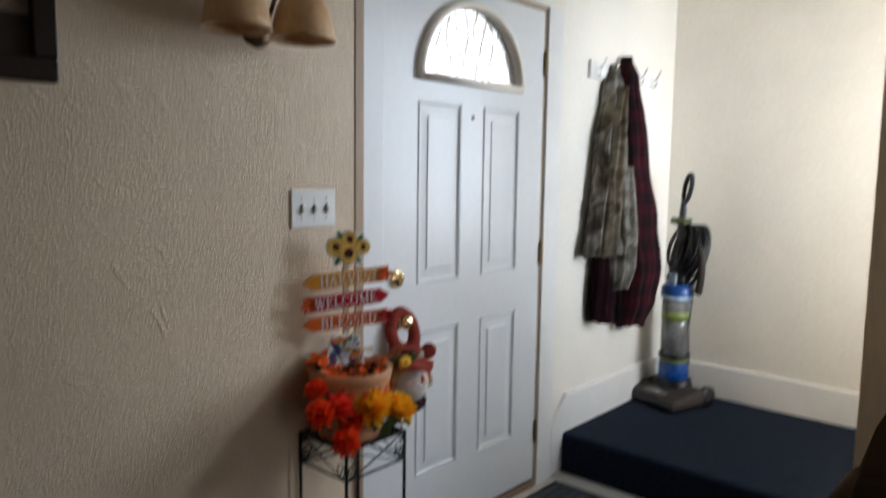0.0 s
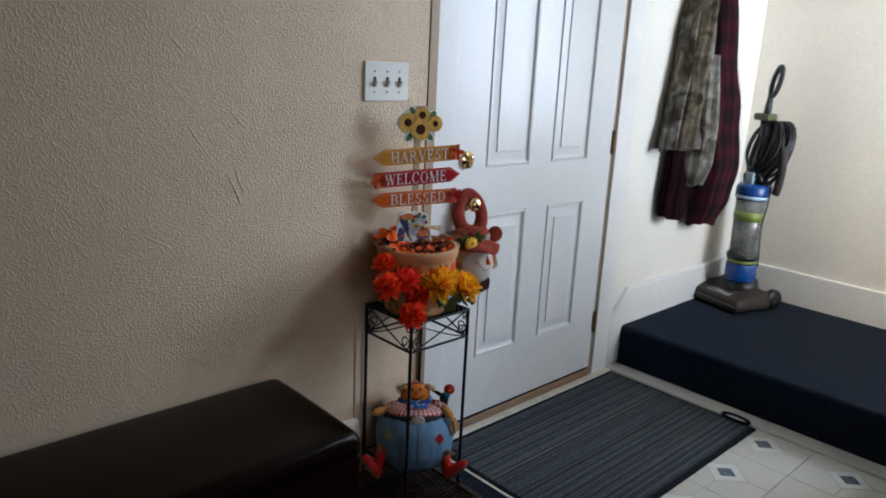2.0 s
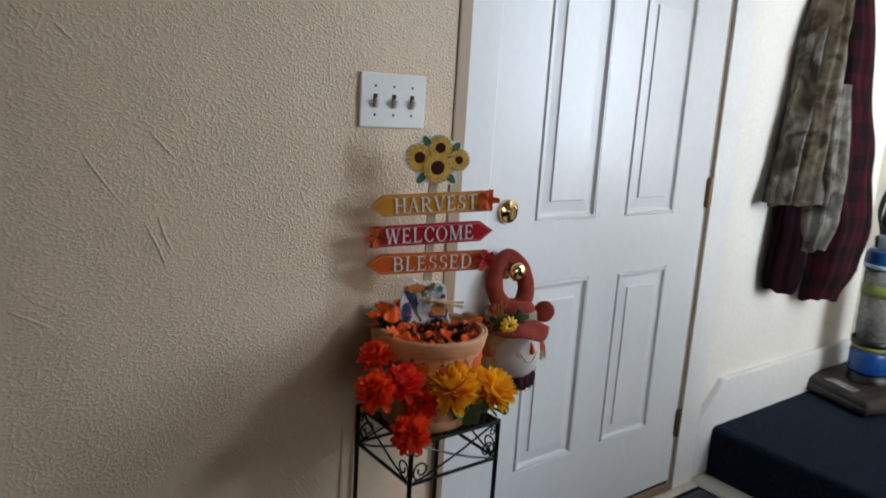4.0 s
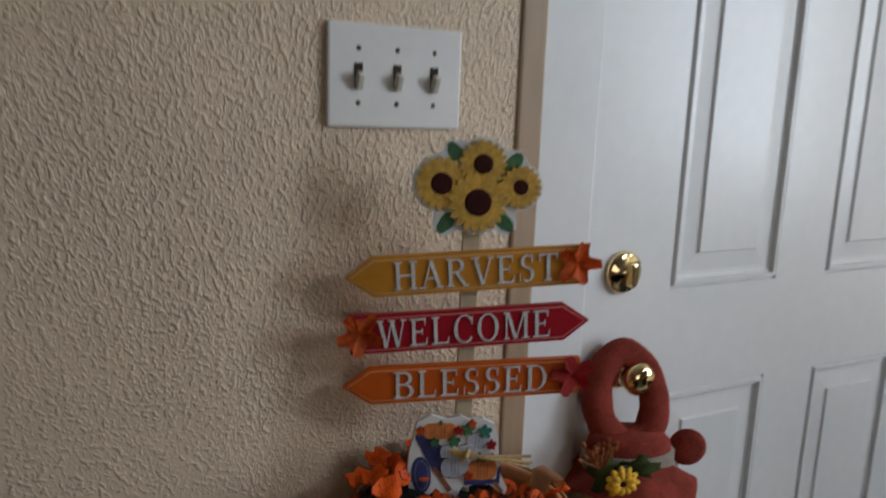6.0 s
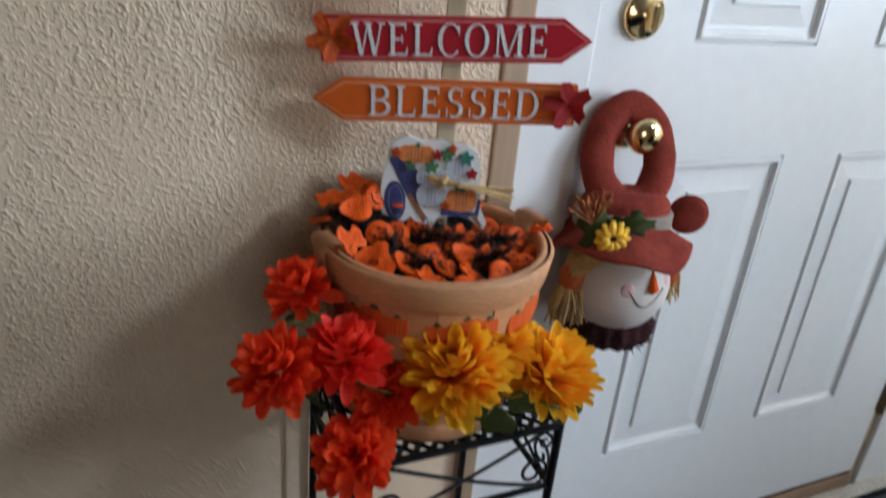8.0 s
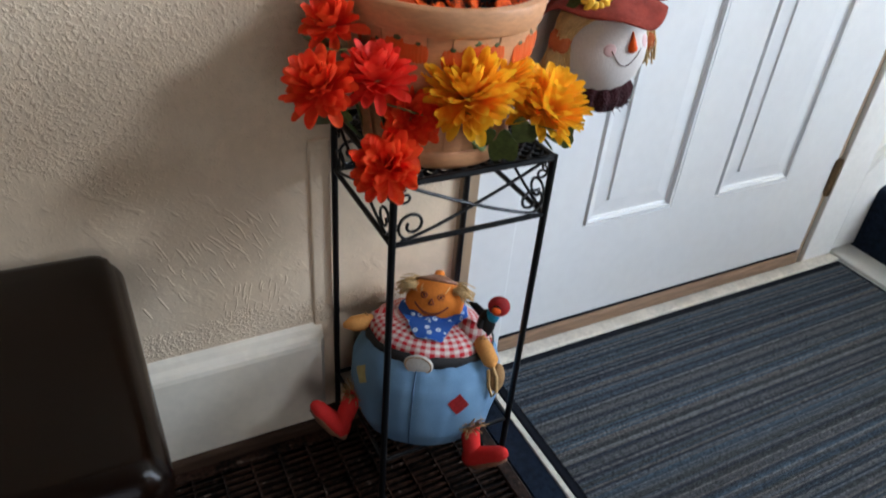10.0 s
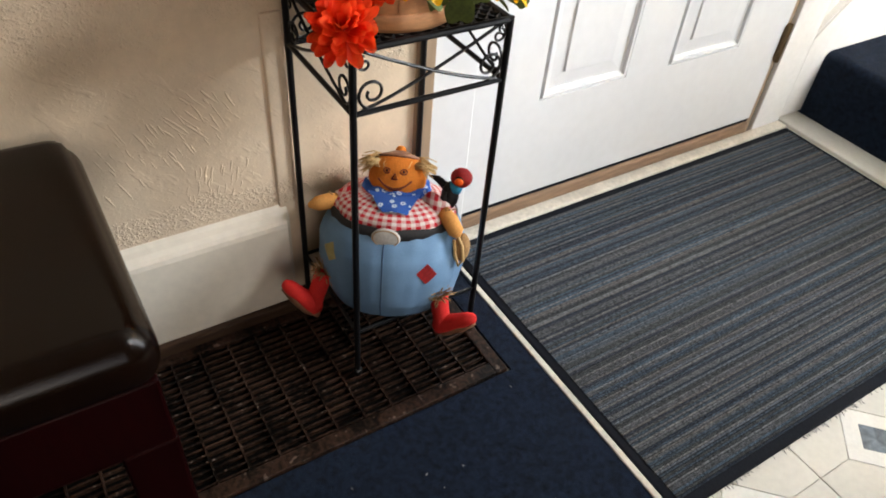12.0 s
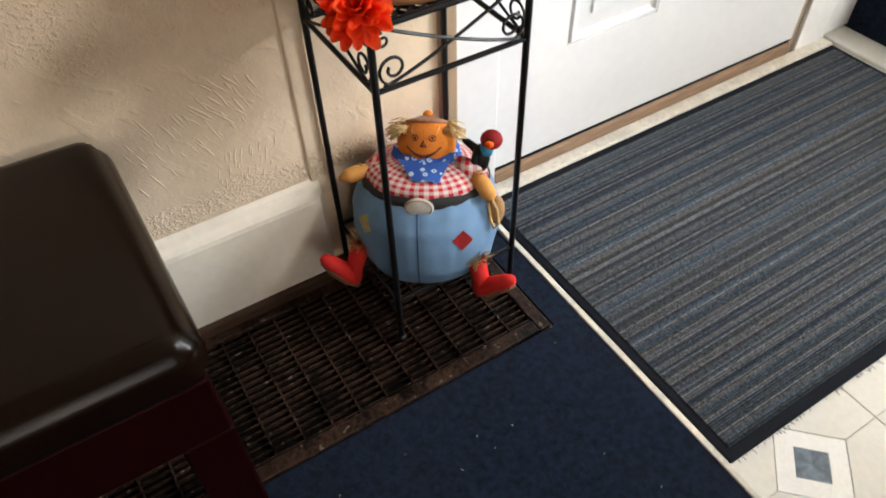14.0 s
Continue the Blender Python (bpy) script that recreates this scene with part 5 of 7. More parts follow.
for g in range(8):
    for off, dz, big in ((-0.026, -0.003, 0.74), (0.0, 0.0, 1.0), (0.024, 0.002, 0.68)):
        a = math.radians(-52 + 45 * g) + off / 0.112
        z = 0.151 + dz
        r = wall_r(z) + 0.0028
        bm = bmesh.new()
        for i in (-2, 2, -1, 1, 0):
            w = 0.0060 * i * big / r
            m = Matrix.Translation((r * math.cos(a + w), r * math.sin(a + w), z)) @ Matrix.Rotation(a + w, 4, "Z") @ Matrix.Diagonal((0.0010 + 0.0002 * (2 - abs(i)), 0.0058 * big, (0.0180 - 0.0014 * abs(i)) * big, 1))
            bmesh.ops.create_uvsphere(bm, u_segments=8, v_segments=8, radius=1, matrix=m)
        pk = part("painted_pumpkin", bm, "painted_pumpkin", basket)
        m = Matrix.Translation((r * math.cos(a), r * math.sin(a), z + 0.0165 * big)) @ Matrix.Rotation(a, 4, "Z") @ Matrix.Diagonal((0.0016, 0.0055 * big, 0.0038 * big, 1))
        bm = bmesh.new()
        bmesh.ops.create_uvsphere(bm, u_segments=8, v_segments=6, radius=1, matrix=m)
        part("painted_stalk", bm, "stem", pk)

# felt garland heaped in the basket
garland = thing("garland", "heap of orange felt pumpkins and black tinsel in the basket", "garland", at=(0.117, 0.124, ST + 0.188))
bm = bmesh.new()
add_lathe(bm, [(0.001, 0.000), (0.03, 0.000), (0.06, -0.001), (0.085, -0.003), (0.100, -0.004), (0.112, -0.006), (0.001, -0.020)], 32)
for v in bm.verts:
    if v.co.z > -0.0055:
        v.co.z += 0.036 * max(0.0, min(1.0, (-v.co.x - v.co.y * 0.35 - 0.020) / 0.045))
part("bed", bm, "felt_black", garland, "black tinsel", True)


def felt_button(kind):
    bm = bmesh.new()
    if kind == 0:
        add_lathe(bm, [(0.0005, 0.0050), (0.008, 0.0046), (0.0132, 0.0025), (0.0140, 0.0), (0.0115, -0.002), (0.0005, -0.003)], 20)
        for x, y, r in ((-0.0045, 0.003, 0.0017), (0.0045, 0.003, 0.0017), (0.0, 0.0, 0.0010)):
            add_ball(bm, (x, y, 0.0046), (r, r, 0.001), 8, 6, 1)
        add_tube(bm, [(-0.0075, -0.003, 0.0046), (-0.003, -0.0066, 0.0047), (0.003, -0.0066, 0.0047), (0.0075, -0.003, 0.0046)], 0.0009, 5, 1)
    elif kind == 1:
        b2 = [(x * 1.1, z) for x, z in leaf_outline(0.017, 7)]
        extrude(bm, b2, -0.0010, 0.0010)
        bmesh.ops.triangulate(bm, faces=bm.faces[:])
        bmesh.ops.subdivide_edges(bm, edges=bm.edges[:], cuts=1, use_grid_fill=True)
        for v in bm.verts:
            v.co.y += 0.003 * math.sin(150 * v.co.x) * math.cos(110 * v.co.z) + 5 * v.co.x * v.co.x
        bm.transform(pose(0, 0, 0, 90, 0, 0))
    else:
        extrude(bm, blob(0, 0, 0.016, 0.013, 18, 0.12, 5), -0.0012, 0.0012)
        bmesh.ops.triangulate(bm, faces=bm.faces[:])
        bmesh.ops.subdivide_edges(bm, edges=bm.edges[:], cuts=1, use_grid_fill=True)
        for v in bm.verts:
            v.co.y += 7 * v.co.z * v.co.z + 0.002 * math.sin(190 * v.co.x + 90 * v.co.z)
        bm.transform(pose(0, 0, 0, 90, 0, 0))
    return bm


def heap(x, y):
    """Height of the heap: low in the middle, banked up at the back by the wall."""
    r = math.hypot(x, y)
    return 0.010 - 0.010 * (r / 0.1) ** 2 + 0.040 * max(0.0, min(1.0, (-x - y * 0.35 - 0.020) / 0.045))


protos = []
for kind in range(3):
    protos.append(part("felt_piece", felt_button(kind), ["felt_orange", "ink"], garland))
rnd = random.Random(4)
COUNT = 46
for k in range(COUNT):
    src = protos[k] if k < 3 else protos[(0, 1, 0, 2, 0)[k % 5]]
    r, a = 0.108 * math.sqrt((k + 0.5) / COUNT), k * 2.39996
    x, y = r * math.cos(a), r * math.sin(a)
    z = heap(x, y) + rnd.uniform(0.000, 0.009)
    if -0.045 < x < 0.022 and -0.050 < y < 0.072:
        z -= 0.009
    tilt = Matrix.Rotation(rnd.uniform(-0.7, 0.5), 4, "X") @ Matrix.Rotation(rnd.uniform(0.15, 1.0), 4, "Y")
    o = src if k < 2 or k == 2 else new("felt_piece", src.data)
    o.parent = garland
    sc = rnd.uniform(0.85, 1.15)
    o.matrix_basis = Matrix.Translation((x, y, z)) @ tilt @ Matrix.Rotation(rnd.uniform(-0.7, 0.7) + math.pi / 2, 4, "Z") @ Matrix.Scale(sc, 4)
# pieces that have slid over the rim towards the wall
for x, y, z in ((-0.070, -0.098, 0.040), (-0.048, -0.112, 0.026), (-0.085, -0.070, 0.052), (0.020, 0.116, 0.022)):
    o = new("felt_piece", protos[rnd.choice((1, 2))].data)
    o.parent = garland
    o.matrix_basis = Matrix.Translation((x, y, z)) @ pose(0, 0, 0, rnd.uniform(-60, 60), rnd.uniform(0, 70), rnd.uniform(0, 360))
bm = bmesh.new()
def strand(p, d):
    s2 = d.cross(Vector((0.3, 0.5, 1))).normalized() * 0.0007
    bm.faces.new([bm.verts.new(q) for q in (p - s2, p + s2, p + d)])
for k in range(2600):
    r, a = 0.113 * math.sqrt(rnd.random()), rnd.uniform(0, 6.283)
    p = Vector((r * math.cos(a), r * math.sin(a), 0))
    p.z = heap(p.x, p.y) - 0.003
    strand(p, Vector((rnd.gauss(0, 1), rnd.gauss(0, 1), abs(rnd.gauss(0.4, 0.7)))).normalized() * rnd.uniform(0.010, 0.022))
# tufts: short bristles round a twisted wire
for p0, p1 in (((-0.078, -0.020, 0.058), (-0.060, 0.012, 0.072)), ((-0.040, -0.112, 0.026), (-0.050, -0.080, 0.040)), ((0.020, 0.030, 0.014), (0.030, 0.085, 0.020)), ((-0.02, -0.01, 0.016), (0.02, 0.02, 0.020)), ((0.04, -0.06, 0.010), (0.06, -0.02, 0.014)), ((0.055, 0.02, 0.010), (0.05, 0.06, 0.014)), ((-0.02, -0.07, 0.016), (0.01, -0.05, 0.018))):
    p0, p1 = Vector(p0), Vector(p1)
    for k in range(260):
        d = Vector((rnd.gauss(0, 1), rnd.gauss(0, 1), rnd.gauss(0.2, 1))).normalized()
        strand(p0.lerp(p1, rnd.random()), d * rnd.uniform(0.013, 0.020))
tagged(part("tinsel", bm, "felt_black", garland, "black tinsel strands"), kind="stuff")


# ---- artificial flowers ----
def bloom_mesh(R, seed, petals=80, narrow=0.24):
    """A chrysanthemum: cupped petals in tiers round a dome, tips turned up, looking along +z."""
    rnd = random.Random(seed)
    bm = bmesh.new()
    uv = bm.loops.layers.uv.new("along")
    axis = Vector((0, 0, 1))
    for i in range(petals):
        z = 0.98 - 1.42 * (i + 0.5) / petals
        az = i * 2.39996 + rnd.uniform(-0.28, 0.28)
        q = math.sqrt(max(0.0, 1 - z * z))
        out = Vector((math.cos(az), math.sin(az), 0))
        d = (out * q + axis * (z + rnd.uniform(-0.16, 0.16))).normalized()
        side = Vector((-math.sin(az + rnd.uniform(-0.35, 0.35)), math.cos(az), 0)).normalized()
        ln = R * (0.80 + 0.20 * q) * (1.0, 0.84, 0.93)[i % 3] * rnd.uniform(0.90, 1.08)
        wide = R * narrow * rnd.uniform(0.85, 1.2)
        curl = rnd.uniform(0.22, 0.50) * q if z > -0.25 else rnd.uniform(-0.10, 0.20)
        rows, at = [], []
        for t, w in ((0.14, 0.34), (0.48, 0.80), (0.66, 1.0), (0.82, 0.98), (0.93, 0.72), (1.0, 0.30)):
            turn = max(0.0, t - 0.40)
            c = d * (ln * t) + (axis * 0.9 - out * 0.45) * (ln * curl * turn ** 1.6)
            up = (axis - d * axis.dot(d)).normalized() if q > 0.05 else -out
            hw = wide * 0.5 * w
            cup = 0.55 * hw + 0.10 * wide * turn
            rows.append((bm.verts.new(c - side * hw + up * cup), bm.verts.new(c), bm.verts.new(c + side * hw + up * cup)))
            at.append(t)
        for (p, r), (t0, t1) in zip(zip(rows, rows[1:]), zip(at, at[1:])):
            for k in (0, 1):
                f = bm.faces.new((p[k], p[k + 1], r[k + 1], r[k]))
                for loop, t in zip(f.loops, (t0, t0, t1, t1)):
                    loop[uv].uv = (0.5, t)
    return bm


def flower(at, facing, R, mat, label, seed, root, leaves=2, petals=80, narrow=0.24):
    fl = thing("artificial_flower", label, "flower", "artificial flowers on the stand", at=at)
    q = Vector(facing).normalized().to_track_quat("Z", "Y").to_matrix().to_4x4()
    bm = bloom_mesh(R, seed, petals, narrow)
    bm.transform(q)
    part("bloom", bm, mat, fl, "", True)
    a, b = Vector(facing).normalized() * -0.15 * R, Vector(root) - Vector(at)
    part("stem", tube([a, a * 2.5 + b * 0.15, (a + b) * 0.55 + Vector((0, 0, 0.0)), b], 0.0022, 6), "stem", fl)
    rnd = random.Random(seed + 50)
    for k in range(leaves):
        bm = bmesh.new()
        pts = blob(0, 0.022, 0.012, 0.022, 14, 0.10, seed + k)
        top = [bm.verts.new((x, 0.02 * abs(x) * 8 + 6 * z * z * 0.5, z)) for x, z in pts]
        bm.faces.new(top)
        bmesh.ops.triangulate(bm, faces=bm.faces[:])
        bmesh.ops.solidify(bm, geom=bm.faces[:], thickness=0.0008)
        bm.transform(Matrix.Translation(a * 2.2 + b * 0.1) @ pose(0, 0, 0, rnd.uniform(60, 150), rnd.uniform(-30, 30), rnd.uniform(0, 360)) @ Matrix.Scale(rnd.uniform(0.9, 1.3), 4))
        part("leaf", bm, "leaf_green", fl, "green fabric leaf", True)
    FLOWERS.append(fl)
    return fl


TOP = ST + 0.004
FLOWERS = []
flower((0.152, -0.030, 0.794), (0.25, -0.45, 0.9), 0.040, "petal_red", "orange-red artificial chrysanthemum beside the basket", 1, (0.10, 0.035, TOP), 2, 44, 0.36)
flower((0.212, -0.064, 0.748), (0.30, -0.45, 0.9), 0.046, "petal_red", "orange-red artificial chrysanthemum drooping from the stand", 2, (0.17, 0.03, TOP), 1, 84, 0.29)
flower((0.214, -0.002, 0.752), (0.15, -0.1, 1.0), 0.048, "petal_pink", "coral-red artificial chrysanthemum in front of the basket", 3, (0.18, 0.04, TOP), 1, 84, 0.29)
flower((0.242, 0.002, 0.660), (0.55, -0.3, 0.7), 0.047, "petal_red", "scarlet artificial chrysanthemum hanging over the stand's edge", 4, (0.19, 0.05, TOP), 1, 88, 0.28)
flower((0.232, 0.104, 0.726), (0.30, -0.25, 1.0), 0.064, "petal_yellow", "golden artificial chrysanthemum in front of the basket", 5, (0.19, 0.12, TOP), 3, 165, 0.215)
flower((0.222, 0.222, 0.694), (0.30, 0.25, 1.0), 0.060, "petal_yellow", "golden artificial chrysanthemum at the stand's corner", 6, (0.19, 0.20, TOP), 4, 160, 0.215)
flower((0.208, 0.160, 0.732), (0.2, -0.1, 1.0), 0.050, "petal_yellow", "golden artificial chrysanthemum behind two others", 7, (0.18, 0.17, TOP), 1, 120, 0.23)
flower((0.212, 0.042, 0.700), (0.8, -0.2, 0.6), 0.042, "petal_red", "scarlet artificial chrysanthemum between the others", 8, (0.19, 0.07, TOP), 1, 64, 0.29)

# broad lobed leaves that hang between the yellow blooms
for at, turn, size in (((0.240, 0.158, 0.672), 40, 0.030), ((0.236, 0.132, 0.684), 70, 0.026), ((0.232, 0.180, 0.684), 10, 0.026), ((0.236, 0.246, 0.668), 20, 0.022), ((0.190, -0.030, 0.705), 120, 0.022)):
    bm = bmesh.new()
    extrude(bm, [(x, z - size * 0.7) for x, z in blob(0, 0, size * 0.62, size, 26, 0.16, int(turn))], -0.0006, 0.0006)
    bmesh.ops.triangulate(bm, faces=bm.faces[:])
    bm.transform(Matrix.Translation(at) @ pose(0, 0, 0, 0, 0, 60) @ pose(0, 0, 0, 28, turn - 40, 0))
    owner = FLOWERS[4] if turn < 60 else FLOWERS[1]
    bm.transform(owner.matrix_basis.inverted())
    part("leaf", bm, "leaf_green", owner, "green fabric leaf")


# ---- dolls ----
def lay_uv(bm, fn):
    uv = bm.loops.layers.uv.verify()
    for f in bm.faces:
        c = f.calc_center_median()
        for lp in f.loops:
            lp[uv].uv = fn(lp.vert.co, c)


def near_angle(p, c):
    """The vertex's angle round z, kept near that of its face."""
    a, b = math.atan2(p.y, p.x), math.atan2(c.y, c.x)
    return a + 2 * math.pi * round((b - a) / (2 * math.pi))


def scarecrow():
    slots = ["denim", "belt", "gingham", "pumpkin_cloth", "bandana", "buckle", "boot", "burlap", "hair", "ink", "leaf_red", "patch_yellow", "felt_black", "teal", "felt_orange", "print_brown", "mitten", "denim_seam", "face_thread"]
    I = {n: k for k, n in enumerate(slots)}
    bm = bmesh.new()
    base = [(0.02, 0.105), (0.068, 0.109), (0.100, 0.128), (0.119, 0.158), (0.127, 0.200), (0.127, 0.236), (0.118, 0.262), (0.104, 0.284)]
    fine = [tuple(p[i] + (q[i] - p[i]) * u / 4 for i in (0, 1)) for p, q in zip(base, base[1:]) for u in range(4)] + base[-1:]
    add_lathe(bm, fine, 120, Matrix(), I["denim"])
    def swell(a, z):
        k = 1 + 0.007 * math.cos(5 * a + 7 * z) - 0.010 * math.exp(-(a / 0.06) ** 2)
        k += 0.030 * noise.noise(Vector((math.cos(a) * 3, math.sin(a) * 3, z * 12))) + 0.012 * noise.noise(Vector((math.cos(a) * 11, math.sin(a) * 11, z * 16)))
        return k + 0.012 * math.exp(-((z - 0.268) / 0.012) ** 2) * math.sin(17 * a)
    for v in bm.verts:
        a = math.atan2(v.co.y, v.co.x)
        k = swell(a, v.co.z)
        v.co.x *= k
        v.co.y *= k
    # front seam
    add_tube(bm, [(r * swell(0.0, z) + 0.0002, 0.0008 * math.sin(40 * z), z) for r, z in fine[6:]], 0.0011, 6, I["denim_seam"])
    add_lathe(bm, [(0.100, 0.272), (0.1085, 0.274), (0.1080, 0.288), (0.100, 0.292)], 56, Matrix(), I["belt"])
    # shirt puffed up over the belt
    old = set(bm.verts)
    add_lathe(bm, [(0.100, 0.284), (0.1035, 0.292), (0.1005, 0.300), (0.090, 0.308), (0.074, 0.314), (0.056, 0.318), (0.036, 0.319)], 72, Matrix(), I["gingham"])
    for v in bm.verts:
        if v not in old:
            a = math.atan2(v.co.y, v.co.x)
            k = 1 + 0.018 * math.sin(9 * a + 1) * max(0.0, 1 - (v.co.z - 0.284) / 0.05) + 0.02 * noise.noise(v.co * 40)
            v.co.x, v.co.y = v.co.x * k, v.co.y * k
    lay_uv(bm, lambda p, c: (near_angle(p, c) * 6.4, (math.hypot(p.x, p.y) - p.z * 0.8) / 0.0135))
    # bandana: a rolled collar and a folded front corner
    old = set(bm.verts)
    add_lathe(bm, [(0.034, 0.307), (0.052, 0.305), (0.060, 0.314), (0.055, 0.327), (0.034, 0.331)], 40, Matrix.Translation((-0.010, 0, 0)), I["bandana"])
    for v in bm.verts:
        if v not in old:
            a = math.atan2(v.co.y, v.co.x)
            v.co.z += 0.0025 * math.sin(7 * a) + 0.003 * noise.noise(v.co * 50)
    rows = []
    for j in range(7):
        t = j / 6
        half = 0.045 * (1 - 0.55 * t)
        row = []
        for k in range(9):
            u = k / 4 - 1
            y = 0.010 * t + u * half
            x = 0.050 + 0.038 * t - 8 * (u * half) ** 2 * (1 - 0.5 * t) + 0.0016 * math.sin(5 * u + 9 * t)
            row.append(bm.verts.new((x, y, 0.3275 - 0.008 * t - 0.004 * t * t * (1 + abs(u)))))
        rows.append(row)
    for p, q in zip(rows, rows[1:]):
        for k in range(8):
            bm.faces.new((p[k], p[k + 1], q[k + 1], q[k])).material_index = I["bandana"]
    # head
    old = set(bm.verts)
    add_ball(bm, (-0.010, 0, 0.336), (0.046, 0.049, 0.043), 36, 20, I["pumpkin_cloth"])
    for v in bm.verts:
        if v not in old:
            a = math.atan2(v.co.y, v.co.x + 0.010)
            k = 1 - 0.020 * max(0.0, math.cos(6 * a)) ** 6 * (1 if abs(a) > 0.8 else 0)
            v.co.x, v.co.y = -0.010 + (v.co.x + 0.010) * k, v.co.y * k
    hat = Matrix.Translation((-0.030, 0, 0.367)) @ pose(0, 0, 0, 0, -24, 0)
    add_lathe(bm, [(0.032, -0.006), (0.037, -0.004), (0.038, -0.002), (0.028, 0.002), (0.020, 0.004), (0.014, 0.007), (0.008, 0.008), (0.001, 0.008)], 30, hat, I["print_brown"])
    add_ball(bm, hat @ Vector((0, 0, 0.009)), (0.009, 0.009, 0.008), 14, 10, I["pumpkin_cloth"])
    rnd = random.Random(3)
    for s in (-1, 1):
        for k in range(60):
            p = Vector((-0.006 + rnd.uniform(-0.022, 0.020), s * 0.030, 0.366 + rnd.uniform(-0.005, 0.004)))
            e = p + Vector((rnd.uniform(-0.004, 0.014), s * rnd.uniform(0.014, 0.036), rnd.uniform(-0.020, 0.002)))
            add_tube(bm, [p, (p + e) / 2 + Vector((0, 0, 0.004)), e], 0.0009, 4, I["hair"])
    for k in range(14):
        y = rnd.uniform(-0.034, 0.026)
        p = Vector((0.006, y, 0.372))
        add_tube(bm, [p, p + Vector((0.012, rnd.uniform(-0.006, 0.006), -0.006)), p + Vector((0.014, rnd.uniform(-0.010, 0.010), -0.010))], 0.0008, 4, I["hair"])
    def on_head(y, z):
        y, z = y * 0.93, (z - 0.354) * 0.95
        q = 1 - (y / 0.050) ** 2 - (z / 0.044) ** 2
        return Vector((-0.010, 0, 0.336)) + Matrix.Rotation(-0.30, 3, "Y") @ Vector((0.0465 * math.sqrt(max(q, 0)) + 0.0004, y, z))
    for s in (-1, 1):
        add_tube(bm, [on_head(s * 0.015 + 0.0058 * math.cos(a), 0.367 + 0.0046 * math.sin(a)) for a in [i * 0.6 for i in range(11)]], 0.0010, 5, I["face_thread"])
        add_ball(bm, on_head(s * 0.015, 0.367), (0.0012, 0.0020, 0.0024), 8, 6, I["ink"])
    add_tube(bm, [on_head(-0.005, 0.353), on_head(0.0, 0.363), on_head(0.005, 0.353), on_head(-0.005, 0.353)], 0.0017, 5, I["face_thread"])
    add_tube(bm, [on_head(-0.030 + 0.0060 * k, 0.352 - 0.018 * math.sin(math.pi * k / 10)) for k in range(11)], 0.0016, 5, I["face_thread"])
    add_tube(bm, [on_head(-0.025 + 0.0050 * k, 0.347 - 0.0095 * math.sin(math.pi * k / 10)) for k in range(11)], 0.0010, 5, I["face_thread"])
    # oval buckle with a stitched rim, and patches
    add_ball(bm, (0.1075, 0.001, 0.278), (0.006, 0.0235, 0.0165), 24, 14, I["buckle"])
    add_tube(bm, [(0.1115, 0.001 + 0.0205 * math.cos(a), 0.278 + 0.0140 * math.sin(a)) for a in [2 * math.pi * i / 28 for i in range(28)]], 0.0009, 5, I["burlap"], True)
    def patch(a, z, w, h, slot, turn):
        rows = []
        for p in range(5):
            row = []
            for q in range(5):
                u, v = (p / 2 - 1) * w, (q / 2 - 1) * h
                du, dv = u * math.cos(turn) - v * math.sin(turn), u * math.sin(turn) + v * math.cos(turn)
                zz = z + dv
                k = max(i for i in range(len(fine) - 1) if fine[i][1] <= zz)
                t = (zz - fine[k][1]) / (fine[k + 1][1] - fine[k][1])
                aa = a + du / 0.127
                r = (fine[k][0] + (fine[k + 1][0] - fine[k][0]) * t) * swell(aa, zz) + 0.0014
                row.append(bm.verts.new((r * math.cos(aa), r * math.sin(aa), zz)))
            rows.append(row)
        for p, q in zip(rows, rows[1:]):
            for k in range(4):
                bm.faces.new((p[k], p[k + 1], q[k + 1], q[k])).material_index = I[slot]
    patch(0.58, 0.222, 0.0125, 0.0135, "leaf_red", 0.70)
    patch(-0.80, 0.232, 0.0120, 0.0140, "patch_yellow", 0.55)
    # arms: checked sleeve, straw cuff, mitten
    def straw(c, d, n, ln):
        for k in range(n):
            e = (d + Vector((rnd.gauss(0, 0.45), rnd.gauss(0, 0.45), rnd.gauss(0, 0.45)))).normalized()
            add_tube(bm, [c + e * 0.004, c + e * ln], 0.0011, 4, I["burlap"])
    for sleeve, hand in ((((-0.004, -0.062, 0.303), (0.010, -0.082, 0.299), (0.018, -0.094, 0.295)), ((0.018, -0.092, 0.295), (0.026, -0.108, 0.293), (0.034, -0.126, 0.290), (0.040, -0.140, 0.287))),
                         (((0.020, 0.058, 0.312), (0.034, 0.074, 0.312), (0.044, 0.086, 0.306)), ((0.044, 0.084, 0.307), (0.058, 0.098, 0.298), (0.066, 0.110, 0.283), (0.068, 0.114, 0.274)))):
        old = set(bm.faces)
        add_tube(bm, sleeve, [0.017, 0.0165, 0.015], 14, I["gingham"])
        uv = bm.loops.layers.uv.verify()
        for f in bm.faces:
            if f not in old:
                for lp in f.loops:
                    lp[uv].uv = (lp.vert.co.y / 0.0135, lp.vert.co.z / 0.0135)
        straw(Vector(sleeve[-1]), (Vector(hand[-1]) - Vector(hand[0])).normalized(), 46, 0.022)
        add_tube(bm, hand, [0.0115, 0.0140, 0.0130, 0.004], 14, I["mitten"])
    # small sack with a rope at its side
    add_ball(bm, (0.056, 0.122, 0.252), (0.009, 0.013, 0.026), 16, 12, I["burlap"])
